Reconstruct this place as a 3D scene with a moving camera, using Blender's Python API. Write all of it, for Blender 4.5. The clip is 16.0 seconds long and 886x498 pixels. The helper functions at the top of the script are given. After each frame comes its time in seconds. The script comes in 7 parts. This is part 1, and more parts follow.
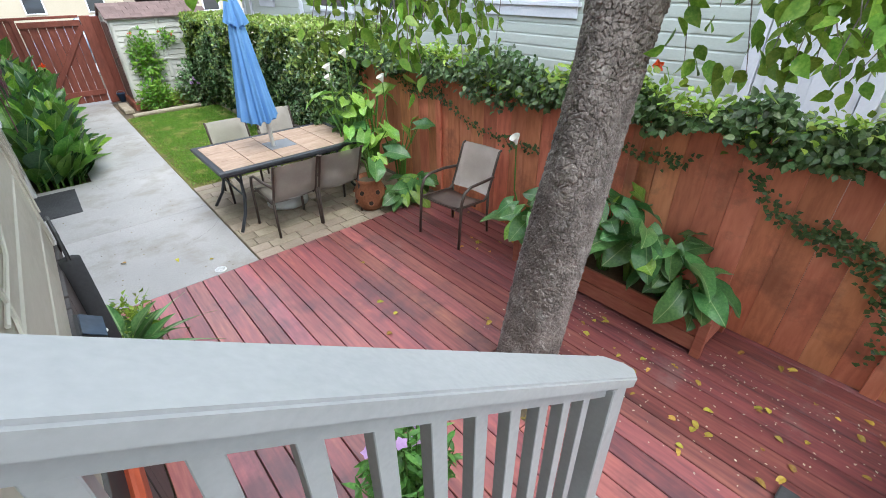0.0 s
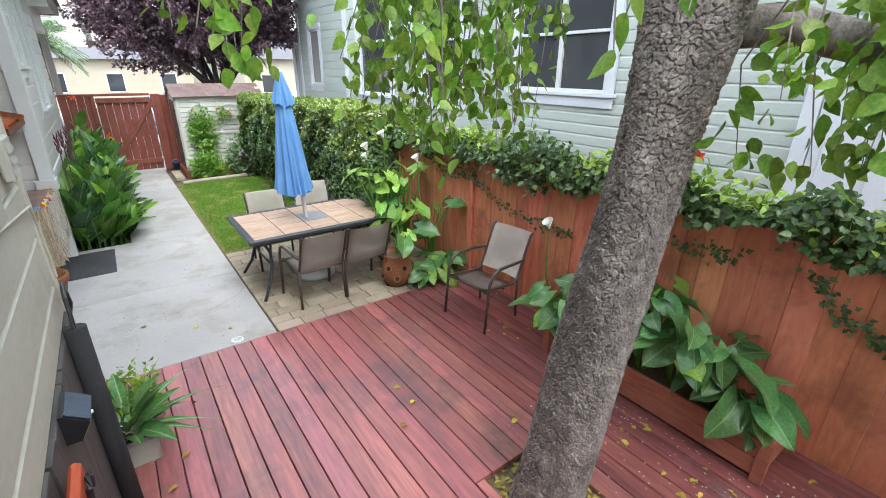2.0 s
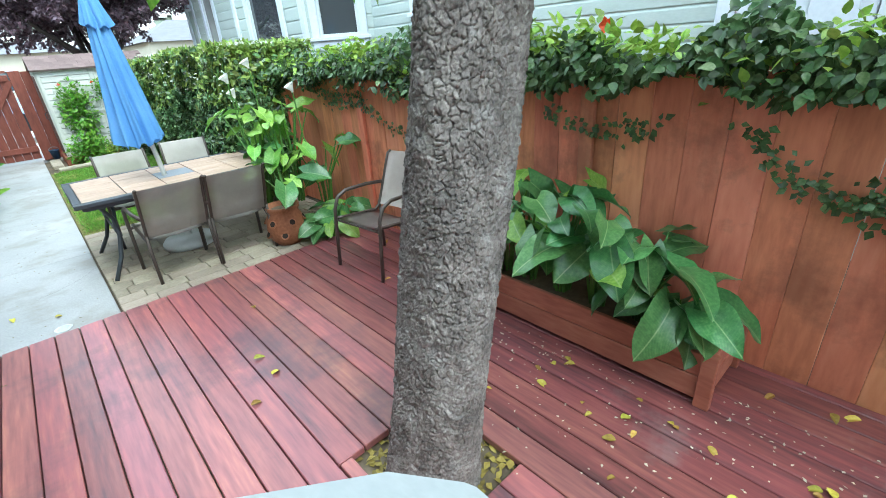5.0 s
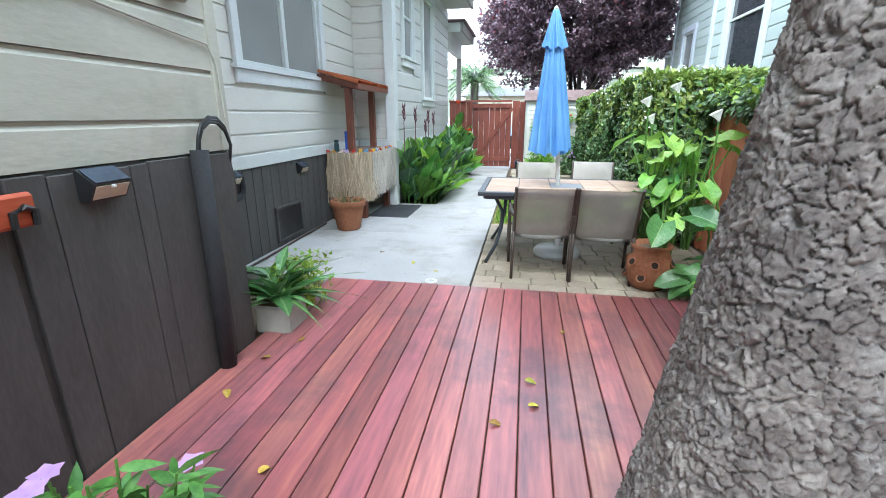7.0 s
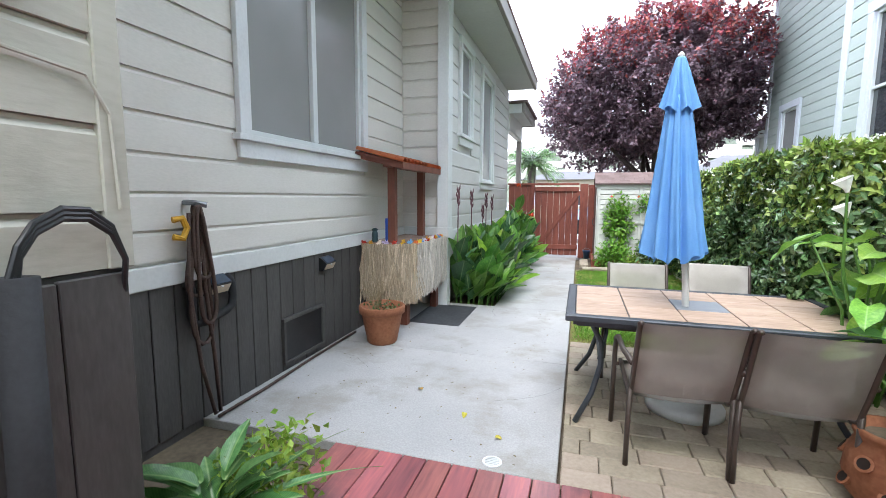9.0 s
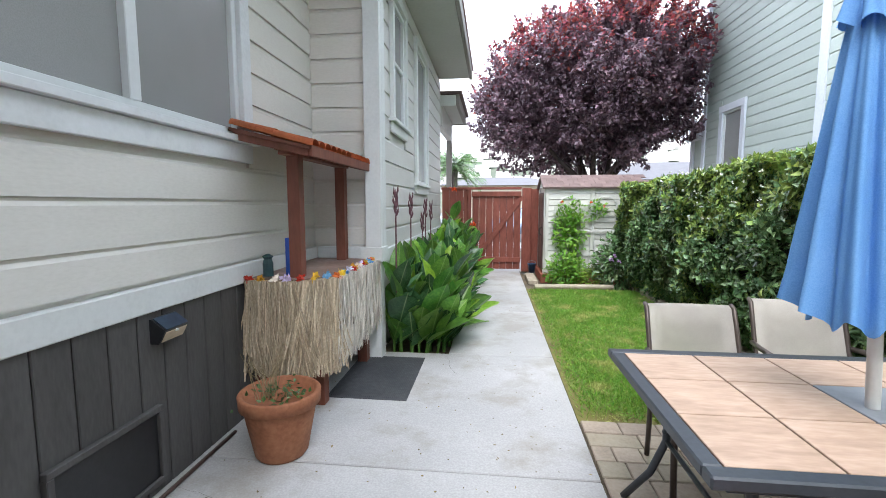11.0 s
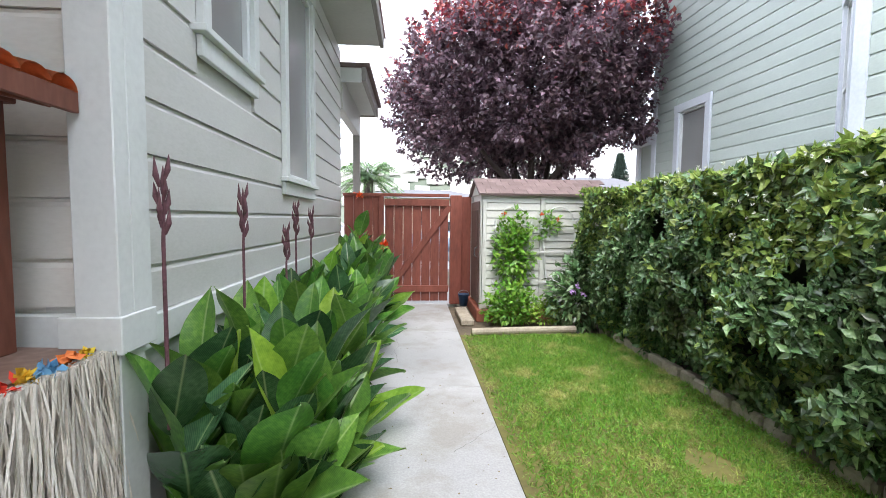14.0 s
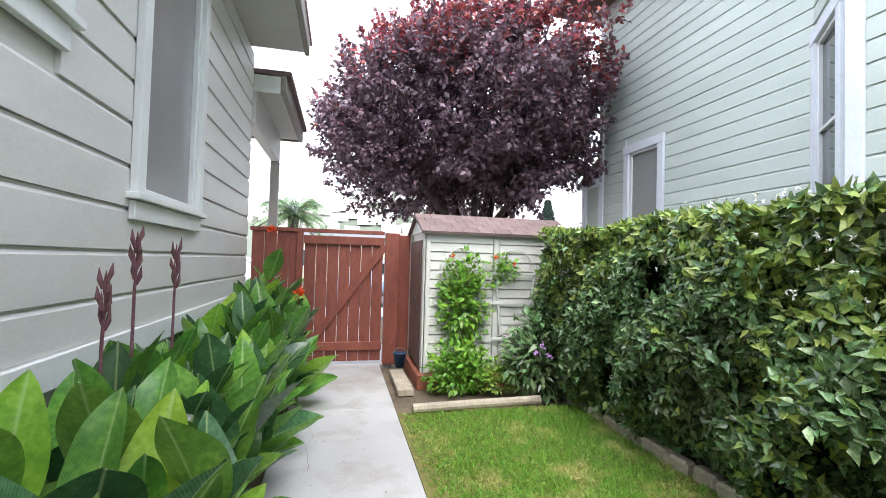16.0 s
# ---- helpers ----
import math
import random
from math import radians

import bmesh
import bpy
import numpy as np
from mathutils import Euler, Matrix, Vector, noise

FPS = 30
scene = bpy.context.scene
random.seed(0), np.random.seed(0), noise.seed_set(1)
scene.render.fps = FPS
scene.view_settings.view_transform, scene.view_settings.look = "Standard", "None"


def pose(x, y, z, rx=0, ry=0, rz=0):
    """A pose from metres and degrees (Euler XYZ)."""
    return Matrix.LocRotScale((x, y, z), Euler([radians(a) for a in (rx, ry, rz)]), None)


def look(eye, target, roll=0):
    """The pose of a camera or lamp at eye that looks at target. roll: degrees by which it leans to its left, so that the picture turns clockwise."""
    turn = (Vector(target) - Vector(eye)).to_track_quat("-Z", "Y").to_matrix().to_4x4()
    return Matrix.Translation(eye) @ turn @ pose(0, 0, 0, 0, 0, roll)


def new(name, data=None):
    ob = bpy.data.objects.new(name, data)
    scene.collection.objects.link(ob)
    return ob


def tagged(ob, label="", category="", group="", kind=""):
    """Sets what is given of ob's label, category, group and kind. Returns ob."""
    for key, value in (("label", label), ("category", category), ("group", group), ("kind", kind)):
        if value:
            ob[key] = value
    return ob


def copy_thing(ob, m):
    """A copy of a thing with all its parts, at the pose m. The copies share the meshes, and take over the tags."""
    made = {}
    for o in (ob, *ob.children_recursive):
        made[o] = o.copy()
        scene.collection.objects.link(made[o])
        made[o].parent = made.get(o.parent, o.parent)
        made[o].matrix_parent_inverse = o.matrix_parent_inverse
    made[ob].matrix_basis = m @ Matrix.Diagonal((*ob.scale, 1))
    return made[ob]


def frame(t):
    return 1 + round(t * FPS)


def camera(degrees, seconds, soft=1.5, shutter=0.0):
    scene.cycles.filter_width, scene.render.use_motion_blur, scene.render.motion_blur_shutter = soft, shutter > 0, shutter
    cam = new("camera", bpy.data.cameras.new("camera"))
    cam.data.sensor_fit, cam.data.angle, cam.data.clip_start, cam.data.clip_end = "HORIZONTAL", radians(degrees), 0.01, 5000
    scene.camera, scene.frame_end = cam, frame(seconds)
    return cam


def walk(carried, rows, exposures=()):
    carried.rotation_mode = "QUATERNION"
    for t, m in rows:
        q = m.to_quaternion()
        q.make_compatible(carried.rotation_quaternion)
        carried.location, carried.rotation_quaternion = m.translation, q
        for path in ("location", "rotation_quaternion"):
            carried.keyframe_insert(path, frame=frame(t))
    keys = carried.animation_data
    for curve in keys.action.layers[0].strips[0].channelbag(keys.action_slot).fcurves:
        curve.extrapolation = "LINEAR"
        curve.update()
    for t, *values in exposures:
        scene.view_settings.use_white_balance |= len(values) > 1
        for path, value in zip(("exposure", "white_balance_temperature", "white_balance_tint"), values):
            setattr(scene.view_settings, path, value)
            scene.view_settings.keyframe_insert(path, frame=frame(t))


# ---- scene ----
cam = camera(89.7, 16.0, 0.9)
PATH = [
    (0, (0.900, 0.686, 2.414), (2.001, 1.989, 1.371), -0.9),
    (0.5, (0.929, 0.703, 2.459), (1.770, 2.282, 1.566), 0.1),
    (1, (0.968, 0.722, 2.471), (1.623, 2.445, 1.695), -0.3),
    (1.5, (0.984, 0.771, 2.452), (1.638, 2.521, 1.738), -0.4),
    (2, (1.027, 0.818, 2.392), (2.122, 2.315, 1.645), 0.5),
    (2.5, (1.061, 0.845, 2.291), (2.542, 1.909, 1.468), -0.6),
    (3, (1.206, 0.824, 2.175), (2.859, 1.562, 1.324), -0.8),
    (3.2, (1.249, 0.836, 2.130), (2.925, 1.490, 1.269), -0.6),
    (5.5, (2.027, 0.890, 1.594), (2.871, 2.532, 0.825), -4.2),
    (6, (2.166, 0.926, 1.472), (2.602, 2.757, 0.794), -2.4),
    (6.5, (2.258, 1.035, 1.375), (2.373, 2.939, 0.773), -0.4),
    (7, (2.355, 1.177, 1.434), (2.014, 3.062, 0.858), -0.1),
    (7.5, (2.408, 1.422, 1.456), (1.659, 3.219, 0.996), -1.0),
    (8, (2.266, 1.781, 1.499), (1.541, 3.619, 1.191), -1.1),
    (8.5, (2.147, 2.166, 1.467), (1.485, 4.038, 1.224), -0.5),
    (10.8, (1.366, 4.029, 1.457), (1.105, 6.001, 1.245), 0.3),
    (11, (1.342, 4.198, 1.46), (1.122, 6.176, 1.259), -0.0),
    (11.5, (1.307, 4.636, 1.465), (1.179, 6.624, 1.283), -0.4),
    (12, (1.239, 5.064, 1.479), (1.226, 7.058, 1.329), -0.4),
    (12.5, (1.294, 5.478, 1.459), (1.348, 7.474, 1.35), 0.1),
    (13, (1.308, 5.826, 1.469), (1.415, 7.822, 1.402), 0.2),
    (13.5, (1.306, 6.204, 1.444), (1.443, 8.197, 1.345), 0.6),
    (14, (1.339, 6.598, 1.417), (1.479, 8.588, 1.281), 0.6),
    (14.5, (1.326, 6.952, 1.417), (1.462, 8.941, 1.248), 0.4),
    (15, (1.303, 7.263, 1.436), (1.545, 9.24, 1.253), 0.5),
    (15.5, (1.349, 7.57, 1.424), (1.688, 9.54, 1.362), 1.2),
    (16, (1.374, 7.765, 1.426), (1.819, 9.714, 1.483), 1.6),
]
EXPOSURE = 1.84
walk(cam, [(t, look(eye, target, roll)) for t, eye, target, roll in PATH],
     exposures=[(t, EXPOSURE + e, k, tint) for t, e, k, tint in ((0.0, 0.02, 6500, 9), (3.0, 0.15, 6700, 9), (5.5, 0.42, 5750, -6), (6.5, 0.44, 5850, 0), (7.5, 0.38, 6150, 8), (8.5, 0.28, 6350, 10), (11.0, 0.16, 6500, 11), (13.0, 0.16, 6650, 12), (16.0, 0.24, 6700, 13))])

# ---- world and light: bright overcast afternoon ----
world = bpy.data.worlds.new("overcast_sky")
scene.world = world
world.use_nodes = True
wn = world.node_tree.nodes
sky = wn.new("ShaderNodeTexSky")
sky.sky_type, sky.sun_disc = "NISHITA", False
sky.sun_elevation, sky.sun_rotation = radians(58), radians(200)
soften = wn.new("ShaderNodeMix")
soften.data_type = "RGBA"
soften.inputs[0].default_value = 0.72
soften.inputs[7].default_value = (6.6, 7.1, 7.9, 1)
world.node_tree.links.new(sky.outputs[0], soften.inputs[6])
world.node_tree.links.new(soften.outputs[2], wn["Background"].inputs["Color"])
wn["Background"].inputs["Strength"].default_value = 0.15
sun_data = bpy.data.lights.new("sun", "SUN")
sun_data.energy, sun_data.angle, sun_data.color = 0.8, radians(40), (1.0, 0.97, 0.93)
sun = new("sun", sun_data)
sun.matrix_world = look((0, 0, 30), (-0.5, 9.5, 15))

# ---- materials ----
def rgb(h):
    """Linear colour from a hex string."""
    v = [int(h[i:i + 2], 16) / 255 for i in (0, 2, 4)]
    return tuple(c / 12.92 if c <= 0.04045 else ((c + 0.055) / 1.055) ** 2.4 for c in v) + (1.0,)


def material(name, colours, rough=0.6, scale=6.0, fine=60.0, bump=0.2, metal=0.0, stretch=(1, 1, 1), per="", vary=0.25, detail=6.0, spec=0.5, through_light=0.0, coords="Object", hue=0.0, bumpdist=0.01, wear=None):
    """Noise at two scales between the colours; per: 'object' or 'island' adds a random tone to each piece."""
    m = bpy.data.materials.new(name)
    m.use_nodes = True
    n, l = m.node_tree.nodes, m.node_tree.links
    b = n["Principled BSDF"]
    b.inputs["Roughness"].default_value, b.inputs["Metallic"].default_value = rough, metal
    b.inputs["Specular IOR Level"].default_value = spec
    co = n.new("ShaderNodeTexCoord")
    mp = n.new("ShaderNodeMapping")
    mp.inputs["Scale"].default_value = stretch
    l.new(co.outputs[coords], mp.inputs["Vector"])
    rnd = None
    if per:
        info = n.new("ShaderNodeObjectInfo" if per == "object" else "ShaderNodeNewGeometry")
        rnd = info.outputs["Random" if per == "object" else "Random Per Island"]
        shift = n.new("ShaderNodeVectorMath")
        shift.operation = "ADD"
        sc = n.new("ShaderNodeVectorMath")
        sc.operation = "SCALE"
        sc.inputs[0].default_value = (37.0, 19.0, 53.0)
        l.new(rnd, sc.inputs["Scale"])
        l.new(mp.outputs[0], shift.inputs[0])
        l.new(sc.outputs[0], shift.inputs[1])
        vec = shift.outputs[0]
    else:
        vec = mp.outputs[0]
    big, small = n.new("ShaderNodeTexNoise"), n.new("ShaderNodeTexNoise")
    for t, s in ((big, scale), (small, fine)):
        t.inputs["Scale"].default_value, t.inputs["Detail"].default_value = s, detail
        l.new(vec, t.inputs["Vector"])
    mixf = n.new("ShaderNodeMath")
    mixf.operation = "MULTIPLY_ADD"
    l.new(small.outputs[0], mixf.inputs[0])
    mixf.inputs[1].default_value = 0.45
    half = n.new("ShaderNodeMath")
    half.operation = "MULTIPLY"
    half.inputs[1].default_value = 0.55
    l.new(big.outputs[0], half.inputs[0])
    l.new(half.outputs[0], mixf.inputs[2])
    ramp = n.new("ShaderNodeValToRGB")
    el = ramp.color_ramp.elements
    cols = [rgb(c) for c in colours]
    while len(el) < len(cols):
        el.new(0.5)
    for i, c in enumerate(cols):
        el[i].position = 0.32 + 0.36 * i / max(1, len(cols) - 1)
        el[i].color = c
    l.new(mixf.outputs[0], ramp.inputs[0])
    out = ramp.outputs[0]
    if per:
        hsv = n.new("ShaderNodeHueSaturation")
        mr = n.new("ShaderNodeMapRange")
        mr.inputs["To Min"].default_value, mr.inputs["To Max"].default_value = 1 - vary, 1 + vary
        l.new(rnd, mr.inputs["Value"])
        l.new(mr.outputs[0], hsv.inputs["Value"])
        if hue:
            mh = n.new("ShaderNodeMapRange")
            mh.inputs["To Min"].default_value, mh.inputs["To Max"].default_value = 0.5 - hue, 0.5 + hue
            fr = n.new("ShaderNodeMath")
            fr.operation = "FRACT"
            mu = n.new("ShaderNodeMath")
            mu.operation = "MULTIPLY"
            mu.inputs[1].default_value = 7.31
            l.new(rnd, mu.inputs[0])
            l.new(mu.outputs[0], fr.inputs[0])
            l.new(fr.outputs[0], mh.inputs["Value"])
            l.new(mh.outputs[0], hsv.inputs["Hue"])
        l.new(out, hsv.inputs["Color"])
        out = hsv.outputs[0]
    if wear:
        # stained or worn patches: colour, size, share of the surface, strength
        wt, wr, wm = n.new("ShaderNodeTexNoise"), n.new("ShaderNodeMapRange"), n.new("ShaderNodeMix")
        wt.inputs["Scale"].default_value, wt.inputs["Detail"].default_value, wt.inputs["Roughness"].default_value = wear[1], 8.0, 0.65
        l.new(co.outputs[coords], wt.inputs["Vector"])
        wr.inputs["From Min"].default_value, wr.inputs["From Max"].default_value = 0.78 - 0.5 * wear[2], 0.9 - 0.5 * wear[2]
        wr.inputs["To Max"].default_value = wear[3]
        l.new(wt.outputs[0], wr.inputs["Value"])
        wm.data_type = "RGBA"
        wm.inputs[7].default_value = rgb(wear[0])
        l.new(wr.outputs[0], wm.inputs[0])
        l.new(out, wm.inputs[6])
        out = wm.outputs[2]
    l.new(out, b.inputs["Base Color"])
    if bump:
        bm_ = n.new("ShaderNodeBump")
        bm_.inputs["Strength"].default_value, bm_.inputs["Distance"].default_value = bump, bumpdist
        l.new(mixf.outputs[0], bm_.inputs["Height"])
        l.new(bm_.outputs[0], b.inputs["Normal"])
    if through_light:
        tr = n.new("ShaderNodeBsdfTranslucent")
        l.new(out, tr.inputs["Color"])
        ms = n.new("ShaderNodeMixShader")
        ms.inputs[0].default_value = through_light
        l.new(b.outputs[0], ms.inputs[1])
        l.new(tr.outputs[0], ms.inputs[2])
        l.new(ms.outputs[0], n["Material Output"].inputs["Surface"])
    return m


M_taupe = material("taupe_siding_paint", ["d0cdc5", "d8d5cd", "dedbd4"], 0.55, 1.2, 30, 0.12, per="object", vary=0.03, stretch=(1, 1, 3))
M_taupe0 = material("weathered_taupe_paint", ["aeac9e", "b8b6a9", "bfbdb1"], 0.6, 1.5, 14, 0.3, per="object", vary=0.04, stretch=(1, 1, 4), wear=("8f8d80", 2.2, 0.4, 0.35))
M_grey2 = material("cool_grey_siding_paint", ["c3c3be", "cccbc7", "d2d2ce"], 0.5, 1.2, 30, 0.1, per="object", vary=0.025, stretch=(1, 1, 3))
M_white = material("white_trim_paint", ["cdd0d1", "d8dbdc", "dee1e2"], 0.45, 3, 40, 0.06)
M_trim = material("pale_grey_trim_paint", ["cdd0ce", "d6d9d7", "dcdfdd"], 0.5, 3, 40, 0.08)
M_skirt = material("dark_grey_skirt_paint", ["403e3d", "4b4948", "565453"], 0.6, 2.0, 25, 0.25, per="object", vary=0.05, stretch=(3, 3, 0.7))
M_mint = material("pale_mint_siding_paint", ["b0bab3", "b8c2bb", "c0c9c2"], 0.55, 1.0, 25, 0.08, per="object", vary=0.025, stretch=(1, 1, 3))
M_nwhite = material("white_house_trim", ["ccd2da", "d6dbe2", "dde1e6"], 0.5, 2, 30, 0.05)
M_fence = material("red_cedar_stained_board", ["bc6e4e", "da8a66", "e69c78"], 0.65, 1.2, 9, 0.35, per="object", vary=0.16, hue=0.012, stretch=(3, 3, 0.6), wear=("7c4a38", 1.4, 0.46, 0.6))
M_gate = material("dark_red_stained_wood", ["66342a", "7c4234", "884c3e"], 0.65, 2.0, 14, 0.3, per="object", vary=0.1, stretch=(3, 3, 0.6))
M_planter = material("planter_redwood", ["8a4e3c", "a3624e", "b0745e"], 0.6, 2.0, 14, 0.3, per="object", vary=0.1, stretch=(3, 0.6, 3))
M_dirt = material("bare_soil", ["4f463a", "655a4a", "7a6c58"], 0.95, 3, 30, 0.5)
M_conc = material("worn_concrete", ["9a9a99", "acacab", "bebebd"], 0.75, 0.9, 90, 0.3, per="object", vary=0.03, detail=4.0, wear=("8c8577", 1.5, 0.56, 0.5))
M_paver = material("tan_paver", ["8d8273", "a09482", "ab9f8e"], 0.8, 5, 45, 0.35, per="object", vary=0.13, hue=0.015)
M_bark = material("grey_oak_bark", ["514b48", "7d7570", "a39b94"], 0.9, 12, 90, 1.0, stretch=(1, 1, 0.7), wear=("b4b0ab", 9.0, 0.46, 0.5))
M_glass = bpy.data.materials.new("window_glass")
M_glass.use_nodes = True
_b = M_glass.node_tree.nodes["Principled BSDF"]
_b.inputs["Base Color"].default_value, _b.inputs["Roughness"].default_value = (0.05, 0.055, 0.06, 1), 0.03
_b.inputs["Specular IOR Level"].default_value = 0.9
M_screen = material("insect_screen_glass", ["868685", "929291", "9c9c9b"], 0.2, 1.0, 200, 0.03)
M_sash = material("white_vinyl_sash", ["d0d4d4", "d8dcdc"], 0.35, 4, 40, 0.03)
M_shed = material("cream_vinyl_siding", ["c3c4bd", "cccdc6", "d3d4cd"], 0.45, 2, 40, 0.05, per="object", vary=0.02)
M_shingle = material("brown_shingle", ["6d5c59", "7b6966", "887774"], 0.85, 6, 60, 0.4, per="object", vary=0.1)


# ---- mesh helpers ----
def part(name, bm, mat, parent=None, label="", smooth=False):
    me = bpy.data.meshes.new(name)
    bmesh.ops.recalc_face_normals(bm, faces=bm.faces)
    bm.to_mesh(me)
    bm.free()
    return linked(name, me, mat, parent, label, smooth)


def linked(name, me, mat, parent=None, label="", smooth=False):
    if mat is not None and not me.materials:
        me.materials.append(mat)
    if smooth:
        me.shade_smooth()
    ob = new(name, me)
    if parent is not None:
        ob.parent = parent
    if label:
        tagged(ob, label)
    return ob


def box(x0, x1, y0, y1, z0, z1, bevel=0.0, bm=None):
    bm = bm or bmesh.new()
    m = Matrix.Translation(((x0 + x1) / 2, (y0 + y1) / 2, (z0 + z1) / 2)) @ Matrix.Diagonal((x1 - x0, y1 - y0, z1 - z0, 1))
    r = bmesh.ops.create_cube(bm, size=1.0, matrix=m)
    if bevel:
        edges = list({e for v in r["verts"] for e in v.link_edges})
        bmesh.ops.bevel(bm, geom=edges, offset=bevel, segments=1, affect="EDGES")
    return bm


def obox(centre, size, rot, bevel=0.0, bm=None):
    """A box turned by rot (degrees, XYZ) about its centre."""
    bm = bm or bmesh.new()
    r = bmesh.ops.create_cube(bm, size=1.0, matrix=pose(*centre, *rot) @ Matrix.Diagonal((*size, 1)))
    if bevel:
        edges = list({e for v in r["verts"] for e in v.link_edges})
        bmesh.ops.bevel(bm, geom=edges, offset=bevel, segments=1, affect="EDGES")
    return bm


def tube(points, radii, seg=10, bm=None, cap=True):
    """A tapered tube along points."""
    bm = bm or bmesh.new()
    pts = [Vector(p) for p in points]
    if not hasattr(radii, "__len__"):
        radii = [radii] * len(pts)
    rings = []
    ref = Vector((0.3, 0.9, 0.2)).normalized()
    for i, p in enumerate(pts):
        d = (pts[min(i + 1, len(pts) - 1)] - pts[max(i - 1, 0)]).normalized()
        if abs(d.dot(ref)) > 0.95:
            ref = Vector((0.9, 0.1, 0.4)).normalized()
        u = d.cross(ref).normalized()
        w = d.cross(u)
        rings.append([bm.verts.new(p + radii[i] * (math.cos(a) * u + math.sin(a) * w)) for a in (2 * math.pi * k / seg for k in range(seg))])
    for a, b in zip(rings, rings[1:]):
        for k in range(seg):
            bm.faces.new((a[k], a[(k + 1) % seg], b[(k + 1) % seg], b[k]))
    if cap:
        bm.faces.new(rings[0][::-1])
        bm.faces.new(rings[-1])
    return bm


def lathe(profile, seg=28, centre=(0, 0, 0), bm=None):
    """A turned body from (radius, height) pairs."""
    bm = bm or bmesh.new()
    rings = []
    for r, z in profile:
        rings.append([bm.verts.new((centre[0] + r * math.cos(2 * math.pi * k / seg), centre[1] + r * math.sin(2 * math.pi * k / seg), centre[2] + z)) for k in range(seg)])
    for a, b in zip(rings, rings[1:]):
        for k in range(seg):
            bm.faces.new((a[k], a[(k + 1) % seg], b[(k + 1) % seg], b[k]))
    bm.faces.new(rings[0][::-1])
    bm.faces.new(rings[-1])
    return bm


def empty(name, at=(0, 0, 0), label="", category="", group="", kind=""):
    e = new(name)
    e.location = at
    e.empty_display_size = 0.1
    return tagged(e, label, category, group, kind)


def leaf_cloud(name, P, T, N, L, W, mat, parent=None, label="", fold=0.18, droop=0.25, rounded=False):
    """Many small folded leaves in one mesh: base points P, directions T, face normals N, lengths L, widths W."""
    P, T, N = (np.asarray(a, float) for a in (P, T, N))
    L, W = np.asarray(L, float)[:, None], np.asarray(W, float)[:, None]
    T = T / np.linalg.norm(T, axis=1, keepdims=True)
    B = np.cross(N, T)
    B /= np.linalg.norm(B, axis=1, keepdims=True) + 1e-9
    U = np.cross(T, B)
    V = np.stack([P, P + T * L * 0.42 - B * W + U * W * fold, P + T * L * 0.45 - U * W * fold, P + T * L * 0.42 + B * W + U * W * fold, P + T * L - U * L * droop], 1).reshape(-1, 3)
    n = len(P)
    F = np.array([[0, 2, 1], [0, 3, 2], [1, 2, 4], [2, 3, 4]])
    if rounded:
        V = [P]
        for t, w in ((0.12, 0.62), (0.34, 1.0), (0.62, 0.78), (0.84, 0.34)):
            mid = P + T * L * t - U * (W * fold * 0.8 * w + L * droop * t * t)
            V += [mid - B * W * w + U * W * fold * w * 1.6, mid, mid + B * W * w + U * W * fold * w * 1.6]
        V = np.stack(V + [P + T * L - U * L * droop], 1).reshape(-1, 3)
        F = [[0, 2, 1], [0, 3, 2], [10, 11, 13], [11, 12, 13]]
        for a in (1, 4, 7):
            F += [[a, a + 1, a + 4], [a, a + 4, a + 3], [a + 1, a + 2, a + 5], [a + 1, a + 5, a + 4]]
        F = np.array(F)
    F = (F[None] + (np.arange(n) * (14 if rounded else 5))[:, None, None]).reshape(-1, 3)
    me = bpy.data.meshes.new(name)
    me.vertices.add(len(V))
    me.vertices.foreach_set("co", V.ravel())
    me.loops.add(F.size)
    me.loops.foreach_set("vertex_index", F.ravel())
    me.polygons.add(len(F))
    me.polygons.foreach_set("loop_start", np.arange(0, F.size, 3))
    me.polygons.foreach_set("loop_total", np.full(len(F), 3))
    me.update(calc_edges=True)
    return linked(name, me, mat, parent, label)


def rand_dirs(rng, n):
    v = rng.normal(size=(n, 3))
    return v / np.linalg.norm(v, axis=1, keepdims=True)


# ---- large structure ----
ground = part("ground", box(-400, 400, -400, 400, -0.5, -0.06), M_dirt)
tagged(ground, "bare brown soil ground around the yard", "ground", kind="structure")


